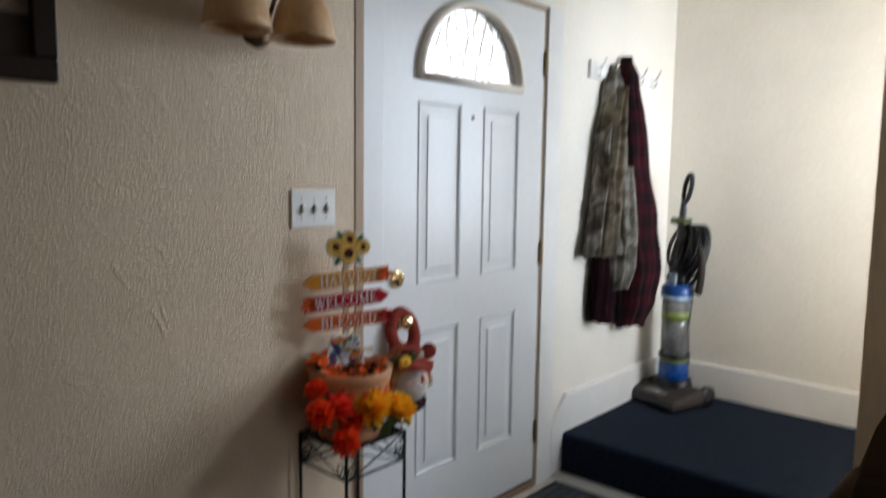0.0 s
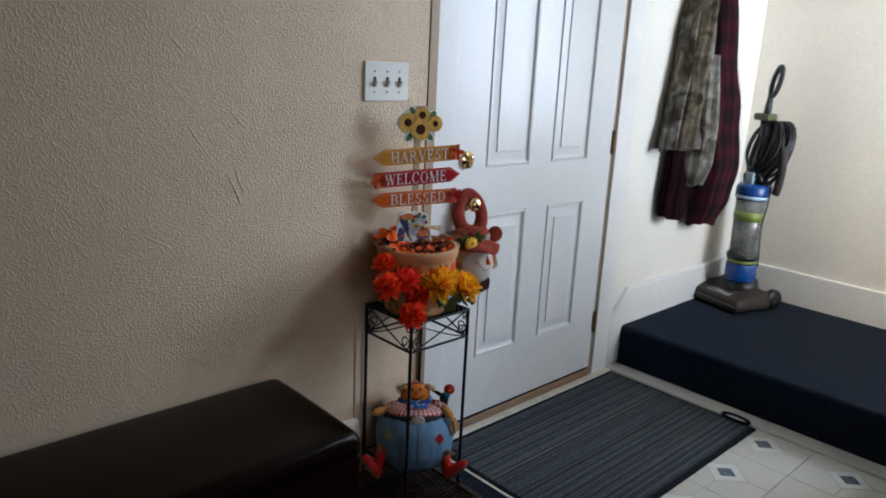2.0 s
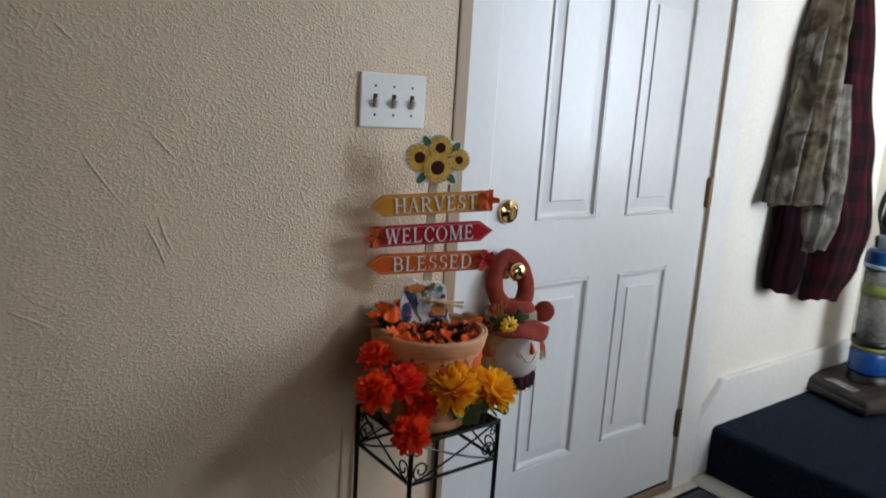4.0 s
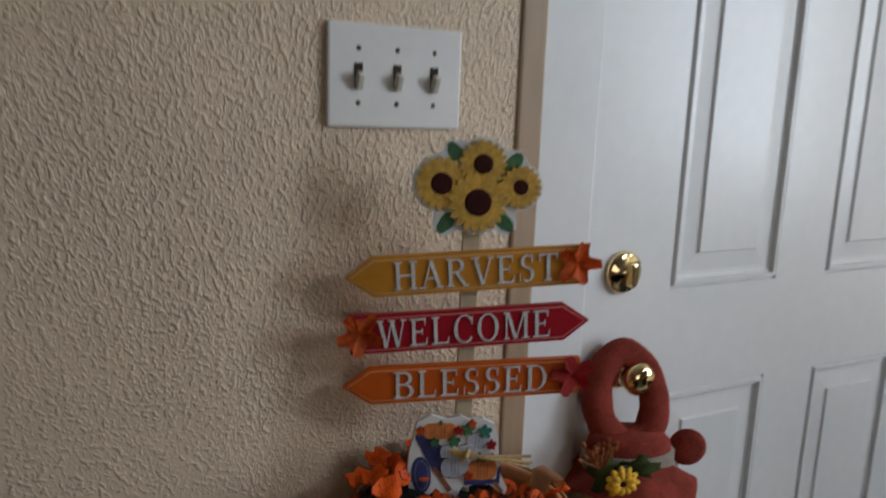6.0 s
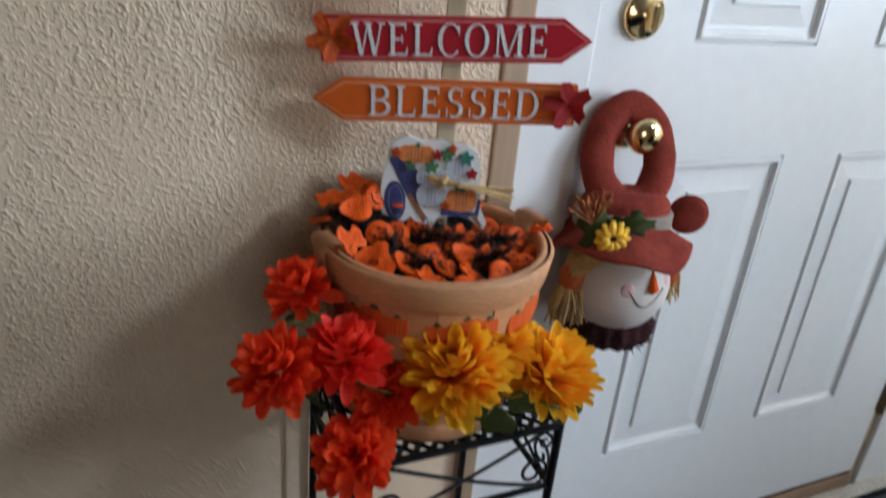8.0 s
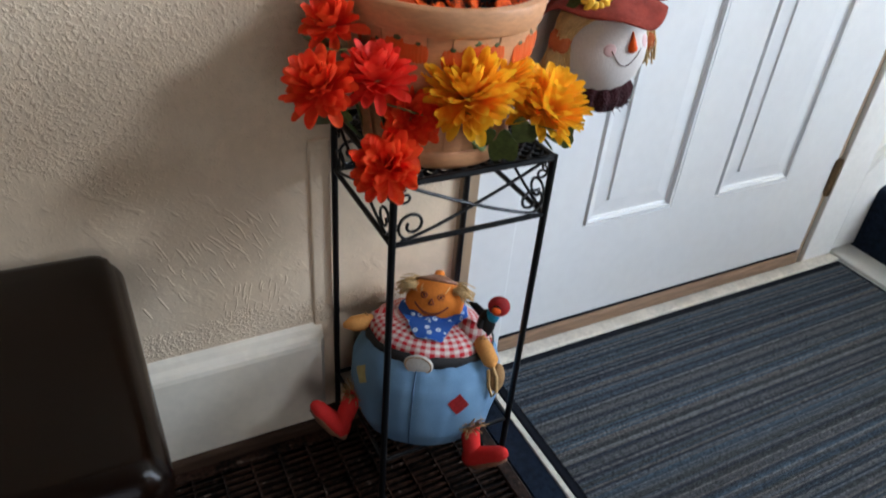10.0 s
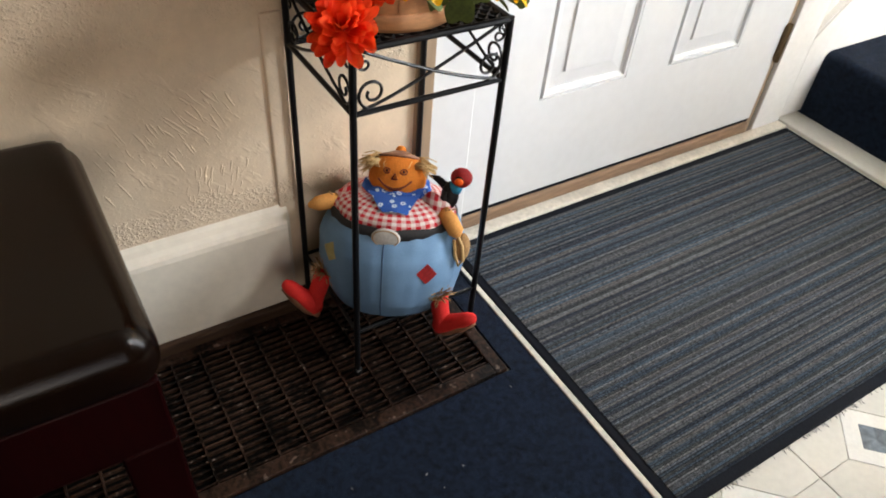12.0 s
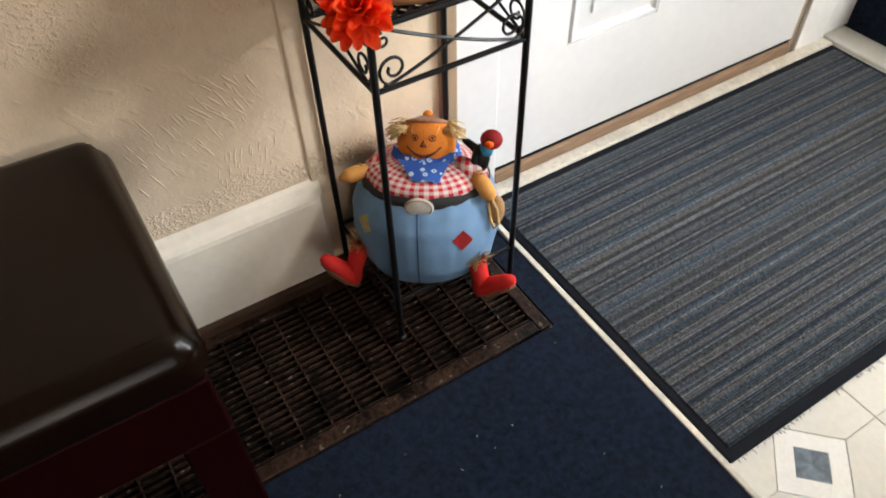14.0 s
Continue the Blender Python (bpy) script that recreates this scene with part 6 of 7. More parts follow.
    add_tube(bm, [(0.070, 0.110, 0.284), (0.072, 0.122, 0.262), (0.072, 0.126, 0.236), (0.066, 0.120, 0.222), (0.066, 0.112, 0.240), (0.070, 0.108, 0.270)], 0.0028, 8, I["hair"])
    # the crow on its shoulder
    add_ball(bm, (0.022, 0.092, 0.328), (0.017, 0.015, 0.024), 18, 12, I["felt_black"])
    add_tube(bm, [(0.018, 0.088, 0.338), (0.010, 0.068, 0.350), (0.006, 0.054, 0.352)], [0.008, 0.006, 0.001], 8, I["felt_black"])
    add_tube(bm, [(0.030, 0.086, 0.336), (0.036, 0.082, 0.324), (0.036, 0.078, 0.312)], [0.007, 0.006, 0.001], 8, I["felt_black"])
    add_tube(bm, [(0.024, 0.098, 0.340), (0.026, 0.103, 0.352)], [0.0125, 0.011], 16, I["teal"])
    add_ball(bm, (0.026, 0.108, 0.362), (0.016, 0.018, 0.0165), 20, 14, I["leaf_red"])
    add_ball(bm, (0.037, 0.106, 0.361), (0.007, 0.009, 0.009), 14, 10, I["felt_black"])
    add_ball(bm, (0.042, 0.105, 0.360), (0.0075, 0.0075, 0.0065), 14, 10, I["felt_orange"])
    # the body leans back
    lean = Matrix.Translation((0, 0, 0.2)) @ Matrix.Rotation(-0.26, 4, "Y") @ Matrix.Translation((0, 0, -0.2))
    bm.transform(lean)
    # straw cuffs and boots
    for hip, ankle, toe in (((0.064, -0.106, 0.192), (0.088, -0.124, 0.134), (0.104, -0.166, 0.196)), ((0.078, 0.092, 0.184), (0.092, 0.104, 0.128), (0.114, 0.158, 0.178))):
        hip, ankle, toe = Vector(hip), Vector(ankle), Vector(toe)
        add_tube(bm, [hip, hip.lerp(ankle, 0.3), hip.lerp(ankle, 0.7), ankle], [0.0165, 0.0155, 0.0150, 0.0165], 16, I["boot"])
        along = toe - ankle
        add_tube(bm, [ankle - along * 0.24, ankle - along * 0.12, ankle + along * 0.12, ankle + along * 0.45, ankle + along * 0.78, ankle + along * 0.94, toe], [0.007, 0.0155, 0.0165, 0.0140, 0.0125, 0.0085, 0.002], 16, I["boot"])
        sole = (hip - ankle).normalized() * -0.0085 + Vector((0.0, 0.0, -0.003))
        add_tube(bm, [ankle - along * 0.24 + sole, ankle + along * 0.1 + sole, ankle + along * 0.6 + sole, ankle + along * 0.96 + sole], [0.006, 0.0125, 0.0105, 0.004], 12, I["print_brown"])
        for k in range(90):
            d = Vector((rnd.gauss(0.3, 1), rnd.gauss(0, 1), rnd.gauss(0.9, 0.5))).normalized()
            add_tube(bm, [hip + d * 0.010, hip + d * rnd.uniform(0.022, 0.032)], 0.0010, 4, I["burlap"])
    ob = part("scarecrow_doll", bm, slots, None, "", True)
    ob.matrix_world = pose(0.122, 0.138, -0.029, 0, 0, -37)
    return tagged(ob, "round pumpkin-headed cloth scarecrow doll sitting in the plant stand", "doll")


scarecrow()


def door_hanger():
    slots = ["felt_red", "skin_white", "hair", "fur", "cord", "leaf_olive", "sun_yellow", "sun_brown", "felt_orange", "ink", "rouge", "berry", "hair_band", "hat_yellow"]
    I = {n: k for k, n in enumerate(slots)}
    bm = bmesh.new()
    rnd = random.Random(8)
    # hat loop hung over the knob
    ring = []
    for k in range(36):
        a = 2 * math.pi * k / 36
        ring.append((-0.024 - 0.014 * math.sin(a), -0.008 + 0.0435 * math.cos(a) * (1 - 0.10 * math.sin(a)) - 0.004 * math.sin(a), 0.170 + 0.063 * math.sin(a)))
    old = set(bm.verts)
    add_tube(bm, ring, [0.0225 - 0.001 * math.sin(2 * math.pi * k / 36) + 0.0008 * math.sin(5 * k) for k in range(36)], 16, I["felt_red"], True)
    for v in bm.verts:
        if v not in old:
            mid = -0.024 - 0.014 * (v.co.z - 0.170) / 0.063
            v.co.x = mid + (v.co.x - mid) * 0.72
    # crown of the hat under the loop, and its band
    shift = Matrix.Translation((-0.006, -0.006, 0))
    add_lathe(bm, [(0.064, 0.062), (0.066, 0.084), (0.064, 0.102), (0.060, 0.116), (0.050, 0.126), (0.01, 0.128)], 32, shift @ Matrix.Diagonal((0.62, 1, 1, 1)), I["felt_red"])
    add_lathe(bm, [(0.066, 0.076), (0.0695, 0.079), (0.0690, 0.099), (0.065, 0.103)], 32, shift @ Matrix.Diagonal((0.64, 1, 1, 1)), I["cord"])
    # drooping brim with a turned-up corner
    rows = []
    n = 56
    for j, q in enumerate((0.50, 0.75, 0.95, 1.10)):
        row = []
        for k in range(n):
            a = 2 * math.pi * k / n
            y, x = 0.086 * q * math.cos(a), (0.092 if math.sin(a) > 0 else 0.07) * q * math.sin(a)
            z = 0.090 - (q - 0.50) * (0.036 + 0.036 * abs(math.cos(a)) ** 3) + 0.020 * math.sin(3 * a + 0.6) * (q - 0.5) + 0.012 * math.sin(5 * a) * (q - 0.5)
            row.append(bm.verts.new((x - 0.002, y - 0.006, z)))
        rows.append(row)
    for p, q in zip(rows, rows[1:]):
        for k in range(n):
            bm.faces.new((p[k], p[(k + 1) % n], q[(k + 1) % n], q[k])).material_index = I["felt_red"]
    low = [[bm.verts.new(v.co + Vector((0, 0, -0.004))) for v in r] for r in rows]
    for p, q in zip(low, low[1:]):
        for k in range(n):
            bm.faces.new((p[k], p[(k + 1) % n], q[(k + 1) % n], q[k])).material_index = I["felt_red"]
    for k in range(n):
        bm.faces.new((rows[-1][k], rows[-1][(k + 1) % n], low[-1][(k + 1) % n], low[-1][k])).material_index = I["felt_red"]
    add_ball(bm, (-0.018, 0.092, 0.092), (0.006, 0.028, 0.029), 20, 14, I["felt_red"], pose(0, 0, 0, 0, 0, -14))
    add_ball(bm, (-0.014, 0.092, 0.092), (0.004, 0.023, 0.024), 20, 14, I["felt_red"], pose(0, 0, 0, 0, 0, -14))
    # face
    add_ball(bm, (0.004, 0.000, -0.002), (0.064, 0.073, 0.074), 32, 20, I["skin_white"])
    def on_face(y, z):
        q = 1 - (y / 0.073) ** 2 - ((z + 0.002) / 0.074) ** 2
        return Vector((0.0045 + 0.064 * math.sqrt(max(q, 0.0)), y, z))
    tip, l, r2 = on_face(0.027, 0.037), on_face(0.020, 0.012), on_face(0.035, 0.013)
    add_tube(bm, [(l + r2) / 2 - Vector((0.001, 0, 0.001)), (l + r2) / 2 + Vector((0.002, 0, 0.002)), (l + r2) / 2 * 0.5 + tip * 0.5 + Vector((0.003, 0, 0)), tip], [0.006, 0.0078, 0.0045, 0.0008], 10, I["felt_orange"])
    add_tube(bm, [on_face(-0.006 + 0.0052 * k, 0.012 - 0.024 * math.sin(math.pi * k / 10.0)) for k in range(11)], 0.0007, 5, I["ink"])
    for y, z, rr in ((-0.008, 0.012, 0.010), (0.055, 0.020, 0.010)):
        nrm = Vector(((on_face(y, z).x - 0.004) / 0.064 ** 2, y / 0.073 ** 2, z / 0.074 ** 2)).normalized()
        add_ball(bm, on_face(y, z) - nrm * 0.0016, (0.0018, rr, rr), 16, 8, I["rouge"], nrm.to_track_quat("X", "Z").to_matrix().to_4x4())
    # plush collar, gathered in soft pleats
    old = set(bm.verts)
    add_lathe(bm, [(0.040, -0.044), (0.055, -0.052), (0.062, -0.064), (0.064, -0.078), (0.058, -0.092), (0.046, -0.098), (0.010, -0.092)], 84, Matrix.Translation((0.0, 0.002, 0)) @ Matrix.Diagonal((0.80, 1, 1, 1)), I["fur"])
    for v in bm.verts:
        if v not in old:
            a = math.atan2(v.co.y, v.co.x)
            k = 1 + 0.055 * math.sin(15 * a) + 0.05 * noise.noise(v.co * 60)
            v.co.x, v.co.y, v.co.z = v.co.x * k, v.co.y * k, v.co.z + 0.006 * noise.noise(v.co * 45 + Vector((3, 1, 2)))
    for k in range(260):
        a = rnd.uniform(0, 6.283)
        p = Vector((0.049 * math.cos(a), 0.002 + 0.061 * math.sin(a), rnd.uniform(-0.092, -0.060)))
        add_tube(bm, [p, p + Vector((0.006 * math.cos(a), 0.006 * math.sin(a), rnd.uniform(-0.007, 0.002)))], [0.0009, 0.0003], 3, I["fur"])
    # straw hair, bands and tails
    for s, yy, xx in ((-1, -0.074, 0.030), (1, 0.070, 0.016)):
        for k in range(230 if s < 0 else 24):
            t = rnd.random()
            top = Vector((0.030 + rnd.uniform(-0.03, 0.036), s * rnd.uniform(0.018, 0.070) if s < 0 else rnd.uniform(0.055, 0.066), 0.064))
            if s > 0:
                top.x = 0.012 + rnd.uniform(-0.008, 0.008)
            mid = Vector((xx + rnd.uniform(-0.012, 0.012), yy + rnd.uniform(-0.011, 0.011), 0.014))
            end = mid + Vector((rnd.uniform(-0.008, 0.014), rnd.uniform(-0.022, 0.022) * (1 if s < 0 else 0.5), (-0.042 - 0.030 * t) * (1 if s < 0 else 0.5)))
            bow = Vector((0.012, s * 0.010, 0.004)) * (1 if s < 0 else 0.3)
            add_tube(bm, [top, (top + mid) / 2 + bow, mid, end], 0.0014, 4, I["hair"])
        add_tube(bm, [(xx, yy, 0.000), (xx + 0.001, yy + s * 0.001, 0.006), (xx + 0.001, yy, 0.020), (xx, yy - s * 0.002, 0.027)], [0.0150, 0.0170, 0.0175, 0.0140] if s < 0 else [0.009, 0.011, 0.012, 0.009], 14, I["hair_band"])
    # leaves, berries and a small sunflower on the band
    for y, z, r in ((-0.060, 0.092, -20), (-0.016, 0.100, 25), (-0.046, 0.080, 10)):
        b2 = bmesh.new()
        extrude(b2, leaf_outline(0.032, 5), -0.001, 0.001, I["leaf_olive"])
        b2.transform(pose(0.055, y, z, 0, 0, 0) @ pose(0, 0, 0, r, 0, 78))
        tmp = bpy.data.meshes.new("tmp")
        b2.to_mesh(tmp)
        b2.free()
        bm.from_mesh(tmp)
        bpy.data.meshes.remove(tmp)
    c = Vector((0.066, -0.044, 0.088))
    for ring, (n, far) in enumerate(((11, 0.0165), (9, 0.0115))):
        for k in range(n):
            a = 2 * math.pi * (k + 0.5 * ring) / n
            add_ball(bm, c + Vector((0.002 + 0.003 * ring, far * math.cos(a), far * math.sin(a))), (0.0034, 0.0082, 0.0050), 10, 6, I["hat_yellow"], Matrix.Rotation(a, 4, "X") @ Matrix.Rotation(0.35, 4, "Y"))
    add_ball(bm, c + Vector((0.004, 0, 0)), (0.003, 0.0068, 0.0068), 12, 8, I["sun_brown"])
    for k in range(34):
        p = Vector((0.050, -0.066, 0.098))
        d = Vector((rnd.uniform(-0.2, 0.3), rnd.uniform(-0.7, 0.4), rnd.uniform(0.3, 1.0))).normalized() * rnd.uniform(0.014, 0.048)
        add_tube(bm, [p, p + d * 0.6, p + d], 0.0008, 4, I["berry"])
        add_ball(bm, p + d, (0.0026, 0.0026, 0.0050), 6, 5, I["berry"], Vector(d).to_track_quat("Z", "Y").to_matrix().to_4x4())
    ob = part("snow_doll_hanger", bm, slots, None, "", True)
    ob.matrix_world = pose(0.040, 0.444, 0.698, 0, 0, -18)
    return tagged(ob, "cloth doll head in a rust felt hat hanging from the knob", "door hanger")


door_hanger()

# ---- coats on hooks ----
rail = thing("coat_rail", "white painted coat rail with metal hooks on the wall", "coat rail")
part("board", box(COATX, COATX + 0.018, 1.70, 2.42, 1.860, 1.935, 0.003), "trim_white", rail)
M["maroon"] = material("dark_maroon_cotton", (0.011, 0.0035, 0.005), 0.95, 0.4, 12, 200, 0.3, spec=0.05)
M["chrome"] = material("satin_nickel", (0.60, 0.58, 0.55), 0.25, 0.1, 30, 200, 0.05, metal=1.0)
for y in (1.74, 1.87, 2.00, 2.15, 2.30):
    part("hook", tube([(COATX + 0.018, y, 1.905), (COATX + 0.040, y, 1.900), (COATX + 0.060, y, 1.915), (COATX + 0.072, y, 1.945)], 0.0042, 8), "chrome", rail)
    part("hook", tube([(COATX + 0.018, y, 1.880), (COATX + 0.036, y, 1.868), (COATX + 0.050, y, 1.874), (COATX + 0.054, y, 1.890)], 0.0042, 8), "chrome", rail)


def garment(rows, folds, seed, uvs=0.10, n=72):
    """A hanging garment: rows of (z, middle y, half width, depth); folds run down it."""
    rnd = random.Random(seed)
    ph = [rnd.uniform(0, 6.28) for _ in range(6)]
    bm = bmesh.new()
    out = []
    zs = [r[0] for r in rows]
    steps = 44
    for i in range(steps + 1):
        z = zs[0] + (zs[-1] - zs[0]) * i / steps
        j = max(k for k in range(len(rows) - 1) if rows[k][0] >= z - 1e-9)
        t = (rows[j][0] - z) / (rows[j][0] - rows[j + 1][0])
        t = t * t * (3 - 2 * t)
        cy, w, d = (rows[j][k] + (rows[j + 1][k] - rows[j][k]) * t for k in (1, 2, 3))
        open_up = min(1.0, i / 8)
        ring = []
        for k in range(n):
            a = 2 * math.pi * k / n
            f = 1 + open_up * folds * (math.sin(9 * a + ph[0] + 1.2 * z) + 0.7 * math.sin(15 * a + ph[1] - 2.0 * z) + 0.5 * math.sin(5 * a + ph[2] + 3 * z))
            y = cy + w * math.cos(a) * (1 + 0.3 * (f - 1)) + 0.006 * math.sin(8 * z + ph[3])
            x = COATX + 0.010 + d * (0.5 + 0.5 * math.sin(a) * f) + 0.010 * open_up * noise.noise(Vector((a * 1.3, z * 6, seed)))
            hem = 0.0 if i < steps else 0.010 * math.sin(2 * a + ph[4]) + 0.003 * math.sin(7 * a)
            ring.append(bm.verts.new((max(x, COATX + 0.004), y, z + hem)))
        out.append(ring)
    for p, q in zip(out, out[1:]):
        for k in range(n):
            bm.faces.new((p[k], p[(k + 1) % n], q[(k + 1) % n], q[k]))
    bm.faces.new(out[0])
    lay_uv(bm, lambda p, c: ((p.y + 0.5 * p.x) / uvs, p.z / uvs))
    return bm


camo = thing("camouflage_shirt", "faded camouflage cotton shirt hanging from a hook", "shirt")
part("shirt_body", garment([(1.935, 1.885, 0.020, 0.05), (1.80, 1.856, 0.046, 0.09), (1.50, 1.816, 0.082, 0.115), (1.20, 1.788, 0.106, 0.125), (1.03, 1.772, 0.122, 0.130)], 0.27, 3), "camo", camo, "", True)
part("shirt_tail", garment([(1.45, 1.88, 0.05, 0.15), (1.10, 1.865, 0.074, 0.172), (0.98, 1.865, 0.064, 0.172), (0.86, 1.850, 0.020, 0.150)], 0.16, 5), "camo", camo, "", True)
part("sleeve", garment([(1.82, 1.835, 0.025, 0.13), (1.60, 1.800, 0.045, 0.145), (1.30, 1.765, 0.055, 0.150), (1.04, 1.740, 0.058, 0.150)], 0.08, 9), "camo_brown", camo, "browner sleeve", True)
flannel = thing("flannel_jacket", "red and black plaid flannel jacket hanging from a hook", "jacket")
part("jacket_body", garment([(1.985, 1.990, 0.014, 0.06), (1.88, 1.990, 0.052, 0.10), (1.50, 2.030, 0.096, 0.130), (1.15, 2.104, 0.134, 0.155), (0.95, 2.148, 0.144, 0.165), (0.78, 2.122, 0.122, 0.150), (0.64, 2.075, 0.085, 0.120)], 0.07, 11, 0.115), "tartan", flannel, "", True)
part("jacket_lining", garment([(1.30, 1.92, 0.06, 0.070), (1.00, 1.835, 0.090, 0.085), (0.80, 1.830, 0.095, 0.090), (0.70, 1.830, 0.085, 0.085)], 0.10, 13, 0.115), "maroon", flannel, "dark maroon hanging sleeve", True)

# ---- vacuum cleaner ----
M |= {
    "vac_grey": material("dark_grey_plastic", (0.026, 0.021, 0.018), 0.6, 0.4, 18, 160, 0.15, second=(0.050, 0.040, 0.033), spec=0.2),
    "vac_black": material("black_plastic", (0.007, 0.007, 0.008), 0.38, 0.3, 10, 160, 0.08),
    "vac_olive": material("olive_plastic", (0.10, 0.12, 0.025), 0.45, 0.3, 30, 160, 0.1, second=(0.02, 0.02, 0.012)),
    "vac_grip": material("dark_blue_grey_plastic", (0.018, 0.020, 0.026), 0.4, 0.3, 10, 160, 0.1),
    "vac_blue": material("blue_plastic", (0.008, 0.055, 0.24), 0.28, 0.15, 10, 160, 0.05),
    "vac_lime": material("lime_plastic", (0.20, 0.26, 0.05), 0.4, 0.15, 10, 160, 0.05),
    "vac_dust": material("smoky_clear_bin_with_dust", (0.26, 0.26, 0.25), 0.2, 0.35, 9, 60, 0.1, coat=0.5, second=(0.10, 0.095, 0.09)),
    "vac_pale": material("pale_blue_plastic", (0.45, 0.60, 0.70), 0.35, 0.2),
}
vac = thing("vacuum_cleaner", "upright vacuum cleaner with blue clear bin and wrapped cord", "vacuum cleaner", at=(0.140, 2.372, 0.196), turn=-18)
bm = box(-0.178, 0.172, -0.175, 0.060, 0.012, 0.070, 0.022, 4)
for v in bm.verts:
    if v.co.z > 0.05:
        v.co.z += 0.035 * max(0.0, (v.co.y + 0.10) / 0.16)
        v.co.x *= 0.95
head = part("cleaner_head", bm, "vac_grey", vac, "scuffed grey floor head", True)
part("head_window", box(-0.070, 0.070, -0.150, -0.090, 0.070, 0.078, 0.003), "vac_dust", head)
part("bumper", box(-0.168, 0.168, -0.182, -0.150, 0.010, 0.045, 0.010, 3), "vac_black", head)
for x in (-0.150, 0.150):
    wh = part("wheel", add_lathe(bmesh.new(), [(0.001, -0.018), (0.050, -0.018), (0.055, -0.010), (0.055, 0.010), (0.050, 0.018), (0.001, 0.018)], 24, pose(x, 0.085, 0.055, 0, 90, 0)), "vac_black", vac, "", True)
    part("hub", add_lathe(bmesh.new(), [(0.001, -0.020), (0.020, -0.020), (0.022, 0.0), (0.020, 0.020), (0.001, 0.020)], 16, pose(x, 0.085, 0.055, 0, 90, 0)), "vac_grey", wh)
part("motor_housing", add_lathe(bmesh.new(), [(0.001, 0.070), (0.085, 0.070), (0.088, 0.090), (0.078, 0.135), (0.001, 0.136)], 30, pose(0.0, 0.020, 0.0)), "vac_black", vac, "", True)
for nm, prof, mt in (("bin_base", [(0.001, 0.128), (0.074, 0.128), (0.078, 0.140), (0.078, 0.215), (0.074, 0.222), (0.001, 0.222)], "vac_blue"),
                     ("bin_collar", [(0.060, 0.244), (0.080, 0.246), (0.082, 0.270), (0.060, 0.272)], "vac_black"),
                     ("clear_bin", [(0.001, 0.222), (0.072, 0.222), (0.075, 0.560), (0.001, 0.562)], "vac_dust"),
                     ("lower_ring", [(0.060, 0.228), (0.0762, 0.228), (0.0762, 0.243), (0.060, 0.243)], "vac_lime"),
                     ("filter_ring", [(0.060, 0.452), (0.0765, 0.452), (0.0765, 0.498), (0.060, 0.498)], "vac_lime"),
                     ("bin_lid", [(0.001, 0.560), (0.078, 0.560), (0.083, 0.575), (0.083, 0.622), (0.070, 0.640), (0.001, 0.644)], "vac_blue"),
                     ("lid_band", [(0.070, 0.562), (0.0845, 0.566), (0.0845, 0.582), (0.070, 0.584)], "vac_pale")):
    part(nm, add_lathe(bmesh.new(), prof, 32), mt, vac, "", True)
part("carry_handle", tube([(-0.055, 0.0, 0.630), (-0.045, -0.020, 0.680), (0.0, -0.028, 0.705), (0.045, -0.020, 0.680), (0.055, 0.0, 0.630)], 0.013, 10), "vac_black", vac, "", True)
part("label_plate", box(-0.020, 0.030, -0.050, -0.040, 0.640, 0.700, 0.004), "vac_pale", vac)
part("spine", tube([(-0.012, 0.070, 0.10), (-0.014, 0.070, 0.45), (-0.024, 0.060, 0.80), (-0.035, 0.050, 0.97)], [0.040, 0.036, 0.036, 0.026], 14), "vac_black", vac, "", True)
part("cord_clip", box(-0.085, 0.010, 0.010, 0.080, 0.955, 0.990, 0.010, 3), "vac_olive", vac)
grip = part("handle", tube([(-0.034, 0.050, 0.96), (-0.032, 0.048, 1.02), (-0.026, 0.045, 1.075)], [0.019, 0.018, 0.014], 12), "vac_grip", vac, "dark moulded handgrip", True)
pts = []
for a in [2 * math.pi * i / 24 for i in range(24)]:
    u, w = 0.078 * math.cos(a), 0.021 * math.sin(a)
    pts.append((0.004 + 0.36 * u + 0.93 * w, 0.036 - 0.16 * u, 1.148 + 0.92 * u - 0.36 * w))
part("grip_loop", tube(pts, 0.0125, 10, True), "vac_grip", grip, "", True)
rnd = random.Random(2)
for k in range(38):
    w = rnd.uniform(0.020, 0.100)
    z1 = rnd.uniform(0.62, 0.72)
    o = rnd.uniform(-0.012, 0.040)
    pts = []
    for i in range(22):
        a = 2 * math.pi * i / 22
        pts.append((0.018 + w * math.cos(a) * 0.95 + o, 0.020 + 0.045 * math.sin(a) + o, (0.955 + z1) / 2 + (0.955 - z1) / 2 * math.sin(a + 0.3 * o * 10)))
    part("cord_loop", tube(pts, 0.0054, 6, True), "vac_black", vac, "", True)
pts = [(0.105 + 0.02 * math.sin(3 * t), 0.03, 0.84 - 0.22 * t + 0.02 * math.sin(5 * t)) for t in [i / 40 for i in range(41)]]
part("hose", tube(pts, [0.019 + 0.0022 * (i % 2) for i in range(41)], 12), "vac_grey", vac, "ribbed grey hose", True)
part("loose_cord", tube([(0.088, 0.02, 0.66), (0.100, 0.0, 0.54), (0.088, -0.01, 0.42), (0.100, -0.005, 0.30), (0.092, 0.01, 0.22)], 0.0035, 6), "vac_black", vac, "", True)

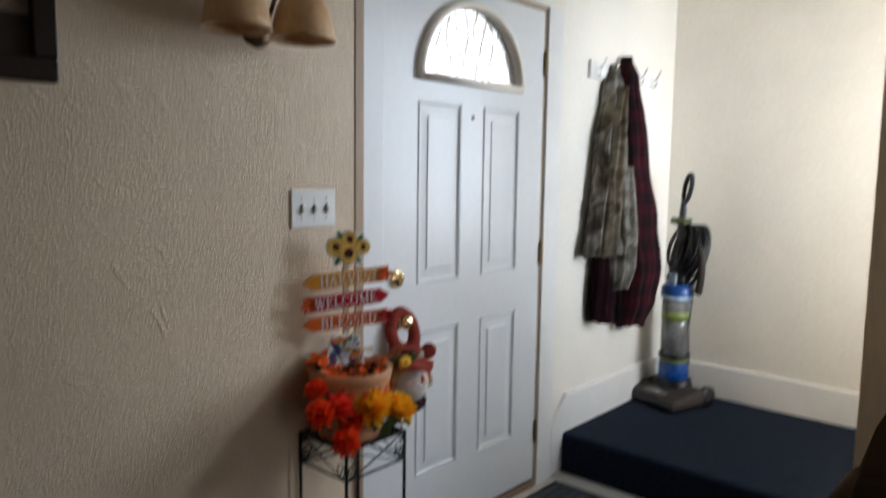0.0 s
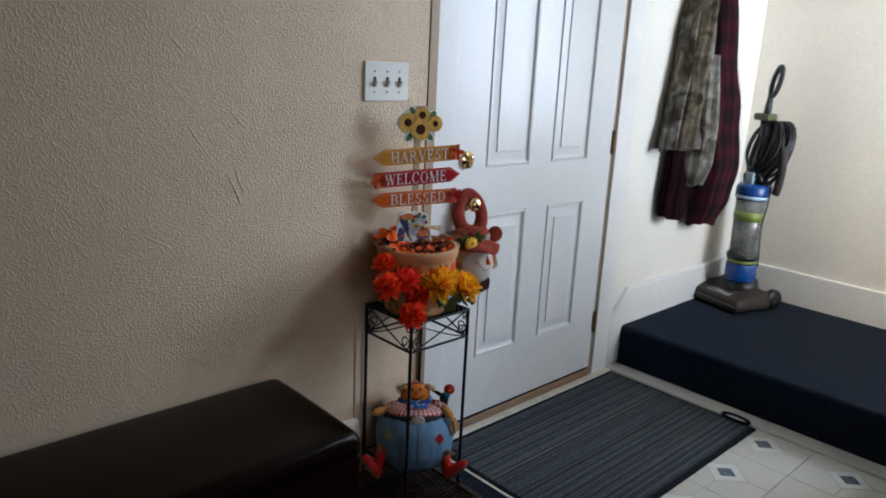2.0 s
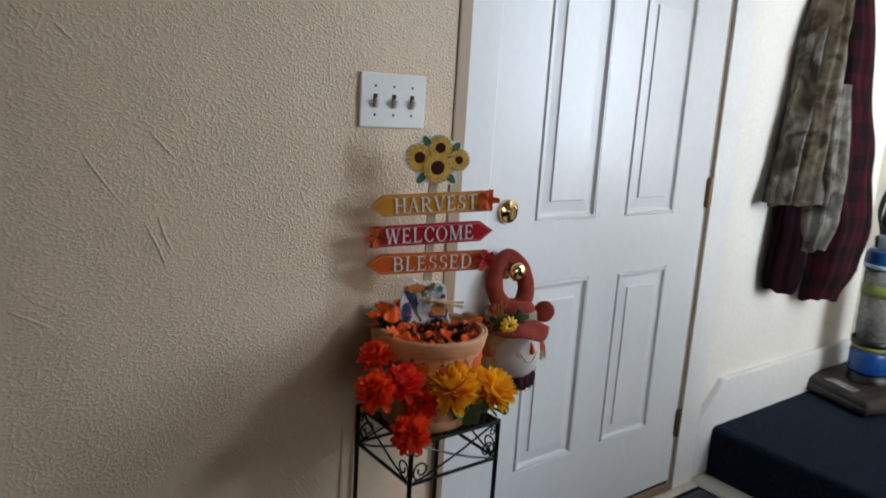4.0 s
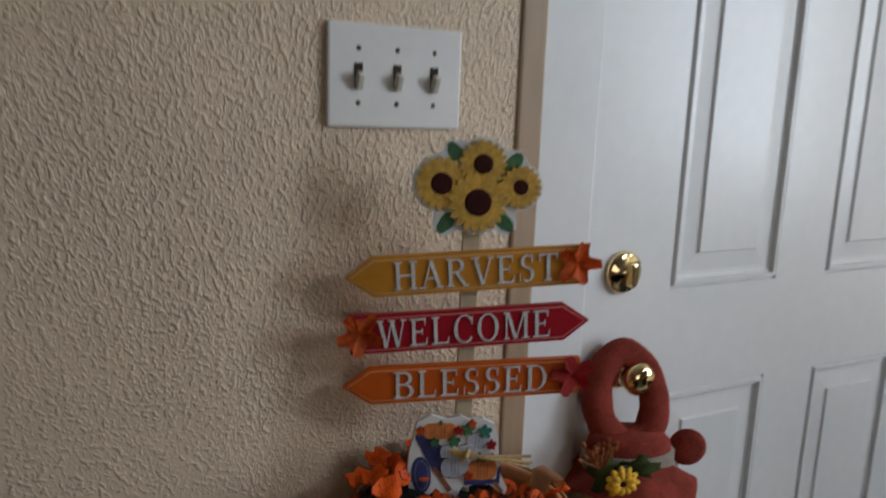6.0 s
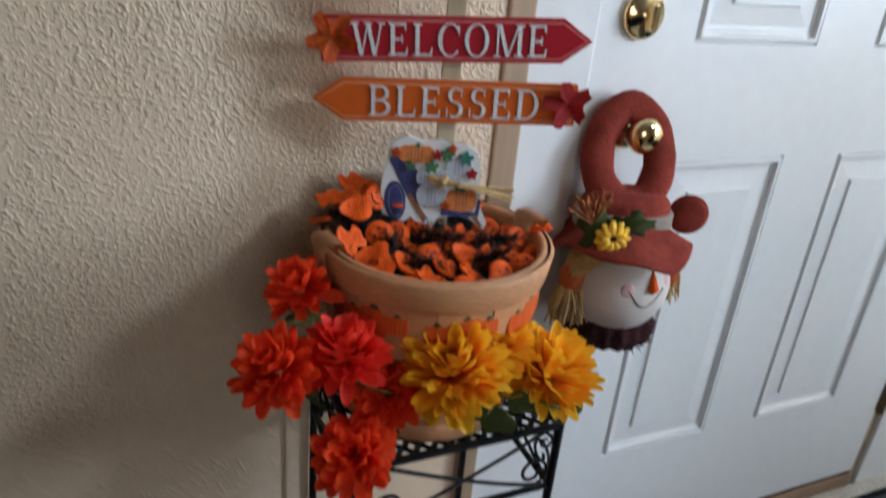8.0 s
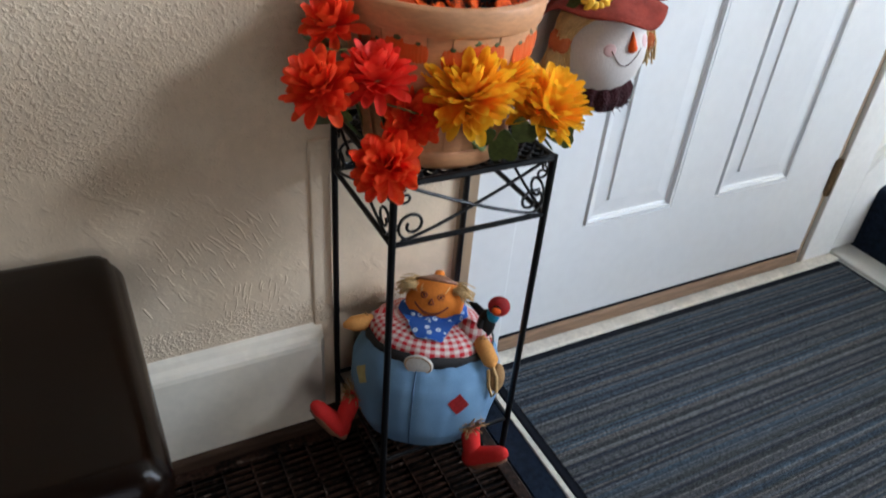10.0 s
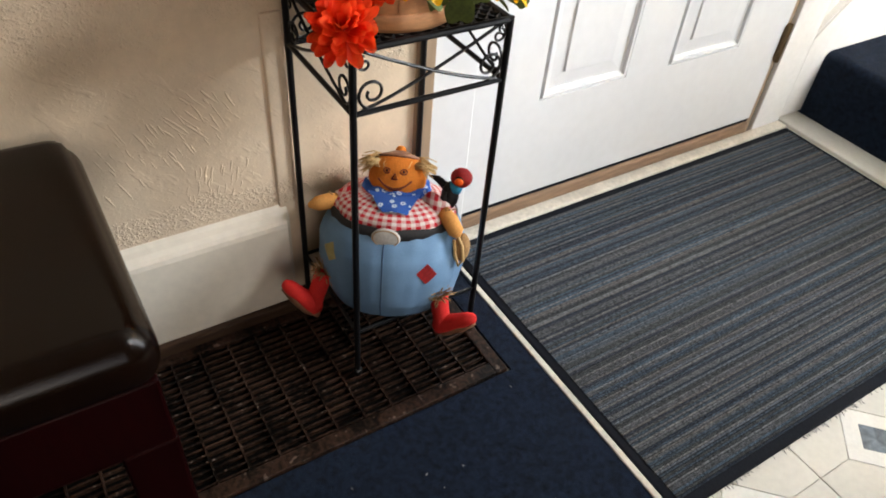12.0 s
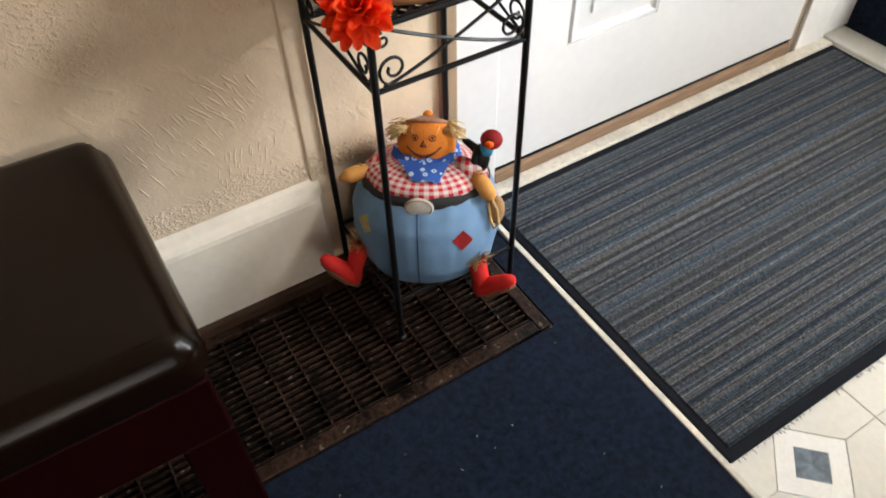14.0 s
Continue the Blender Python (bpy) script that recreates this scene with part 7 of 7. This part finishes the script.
# ---- wall lamp ----
sconce = thing("wall_lamp", "two-arm bronze wall lamp with amber glass bell shades, unlit", "wall lamp")
part("back_plate", add_lathe(bmesh.new(), [(0.001, 0.020), (0.030, 0.018), (0.048, 0.010), (0.055, 0.0), (0.001, -0.004)], 26, pose(WALL, -0.105, 1.800, 0, 90, 0)), "bronze", sconce, "", True)
for y in (-0.252, -0.052):
    s = -1 if y < -0.1 else 1
    pts = [(WALL + 0.015, -0.105 + s * 0.012, 1.80), (0.035, -0.105 + s * 0.020, 1.845), (0.055, -0.105 + s * 0.035, 1.925), (0.085, -0.105 + s * 0.058, 1.985), (0.115, y - s * 0.018, 1.992), (0.130, y, 1.965), (0.130, y, 1.930)]
    dense = []
    for i in range(len(pts) - 1):
        p0, p1, p2, p3 = (Vector(pts[max(0, min(len(pts) - 1, i + d))]) for d in (-1, 0, 1, 2))
        for t in (0, 0.25, 0.5, 0.75):
            dense.append(0.5 * ((2 * p1) + (p2 - p0) * t + (2 * p0 - 5 * p1 + 4 * p2 - p3) * t * t + (3 * p1 - p0 - 3 * p2 + p3) * t ** 3))
    dense.append(Vector(pts[-1]))
    part("arm", tube(dense, 0.0065, 10), "bronze", sconce, "", True)
    part("fitter", add_lathe(bmesh.new(), [(0.001, 0.045), (0.012, 0.045), (0.016, 0.030), (0.026, 0.012), (0.034, 0.006), (0.036, -0.012), (0.001, -0.013)], 22, pose(0.130, y, 1.900)), "bronze", sconce, "", True)
    prof = [(0.030, 1.905), (0.036, 1.890), (0.055, 1.868), (0.070, 1.838), (0.078, 1.805), (0.083, 1.778), (0.088, 1.757), (0.085, 1.757), (0.079, 1.780), (0.066, 1.838), (0.050, 1.866), (0.026, 1.898)]
    part("shade", add_lathe(bmesh.new(), prof, 30, pose(0.130, y, 0.0)), "shade", sconce, "amber glass bell shade", True)

# ---- picture ----
pic = thing("picture_frame", "dark wide wooden frame round a faded brown print", "picture")
PY0, PY1, PZ0, PZ1, PF = -1.32, -0.628, 1.598, 2.12, 0.050
for a, b, c, d in ((PY0, PY1, PZ0, PZ0 + PF), (PY0, PY1, PZ1 - PF, PZ1), (PY0, PY0 + PF, PZ0 + PF, PZ1 - PF), (PY1 - PF, PY1, PZ0 + PF, PZ1 - PF)):
    part("frame_side", box(WALL, WALL + 0.028, a, b, c, d, 0.005), "frame_dark", pic)
part("print", box(WALL, WALL + 0.008, PY0 + PF, PY1 - PF, PZ0 + PF + 0.09, PZ1 - PF), "picture", pic)
part("print_band", box(WALL, WALL + 0.009, PY0 + PF, PY1 - PF, PZ0 + PF, PZ0 + PF + 0.09), "frame_dark", pic)

# ---- armchair ----
chair = thing("armchair", "brown upholstered armchair with rolled arms beside the partition", "armchair")
def slab(profile, y0, y1, bevel):
    bm = bmesh.new()
    extrude(bm, profile, y0, y1)
    bmesh.ops.bevel(bm, geom=bm.edges[:], offset=bevel, segments=3, profile=0.6, affect="EDGES")
    return bm
part("arm", slab([(1.235, 0.06), (1.225, 0.34), (1.26, 0.50), (1.36, 0.50), (1.36, 0.06)], 1.18, 1.47, 0.012), "recliner", chair, "", True)
part("arm_roll", tube([(1.232, 1.185, 0.375), (1.228, 1.20, 0.380), (1.228, 1.46, 0.385), (1.232, 1.475, 0.385)], [0.030, 0.048, 0.048, 0.030], 18), "recliner", chair, "", True)
part("wing", slab([(1.245, 0.46), (1.30, 0.66), (1.378, 0.835), (1.45, 0.865), (1.56, 0.865), (1.56, 0.46)], 1.20, 1.46, 0.014), "recliner", chair, "", True)
part("backrest", box(1.56, 2.10, 1.22, 1.47, 0.40, 0.88, 0.06, 4), "recliner", chair, "", True)
part("seat", box(1.36, 2.10, 0.98, 1.30, 0.10, 0.44, 0.05, 4), "recliner", chair, "", True)
part("arm", slab([(2.22, 0.06), (2.24, 0.36), (2.20, 0.50), (2.10, 0.50), (2.10, 0.06)], 1.00, 1.47, 0.012), "recliner", chair, "", True)
for x in (1.28, 2.18):
    for y in (1.22, 1.42):
        part("foot", box(x - 0.025, x + 0.025, y - 0.025, y + 0.025, 0.0, 0.065, 0.004), "mahogany", chair)
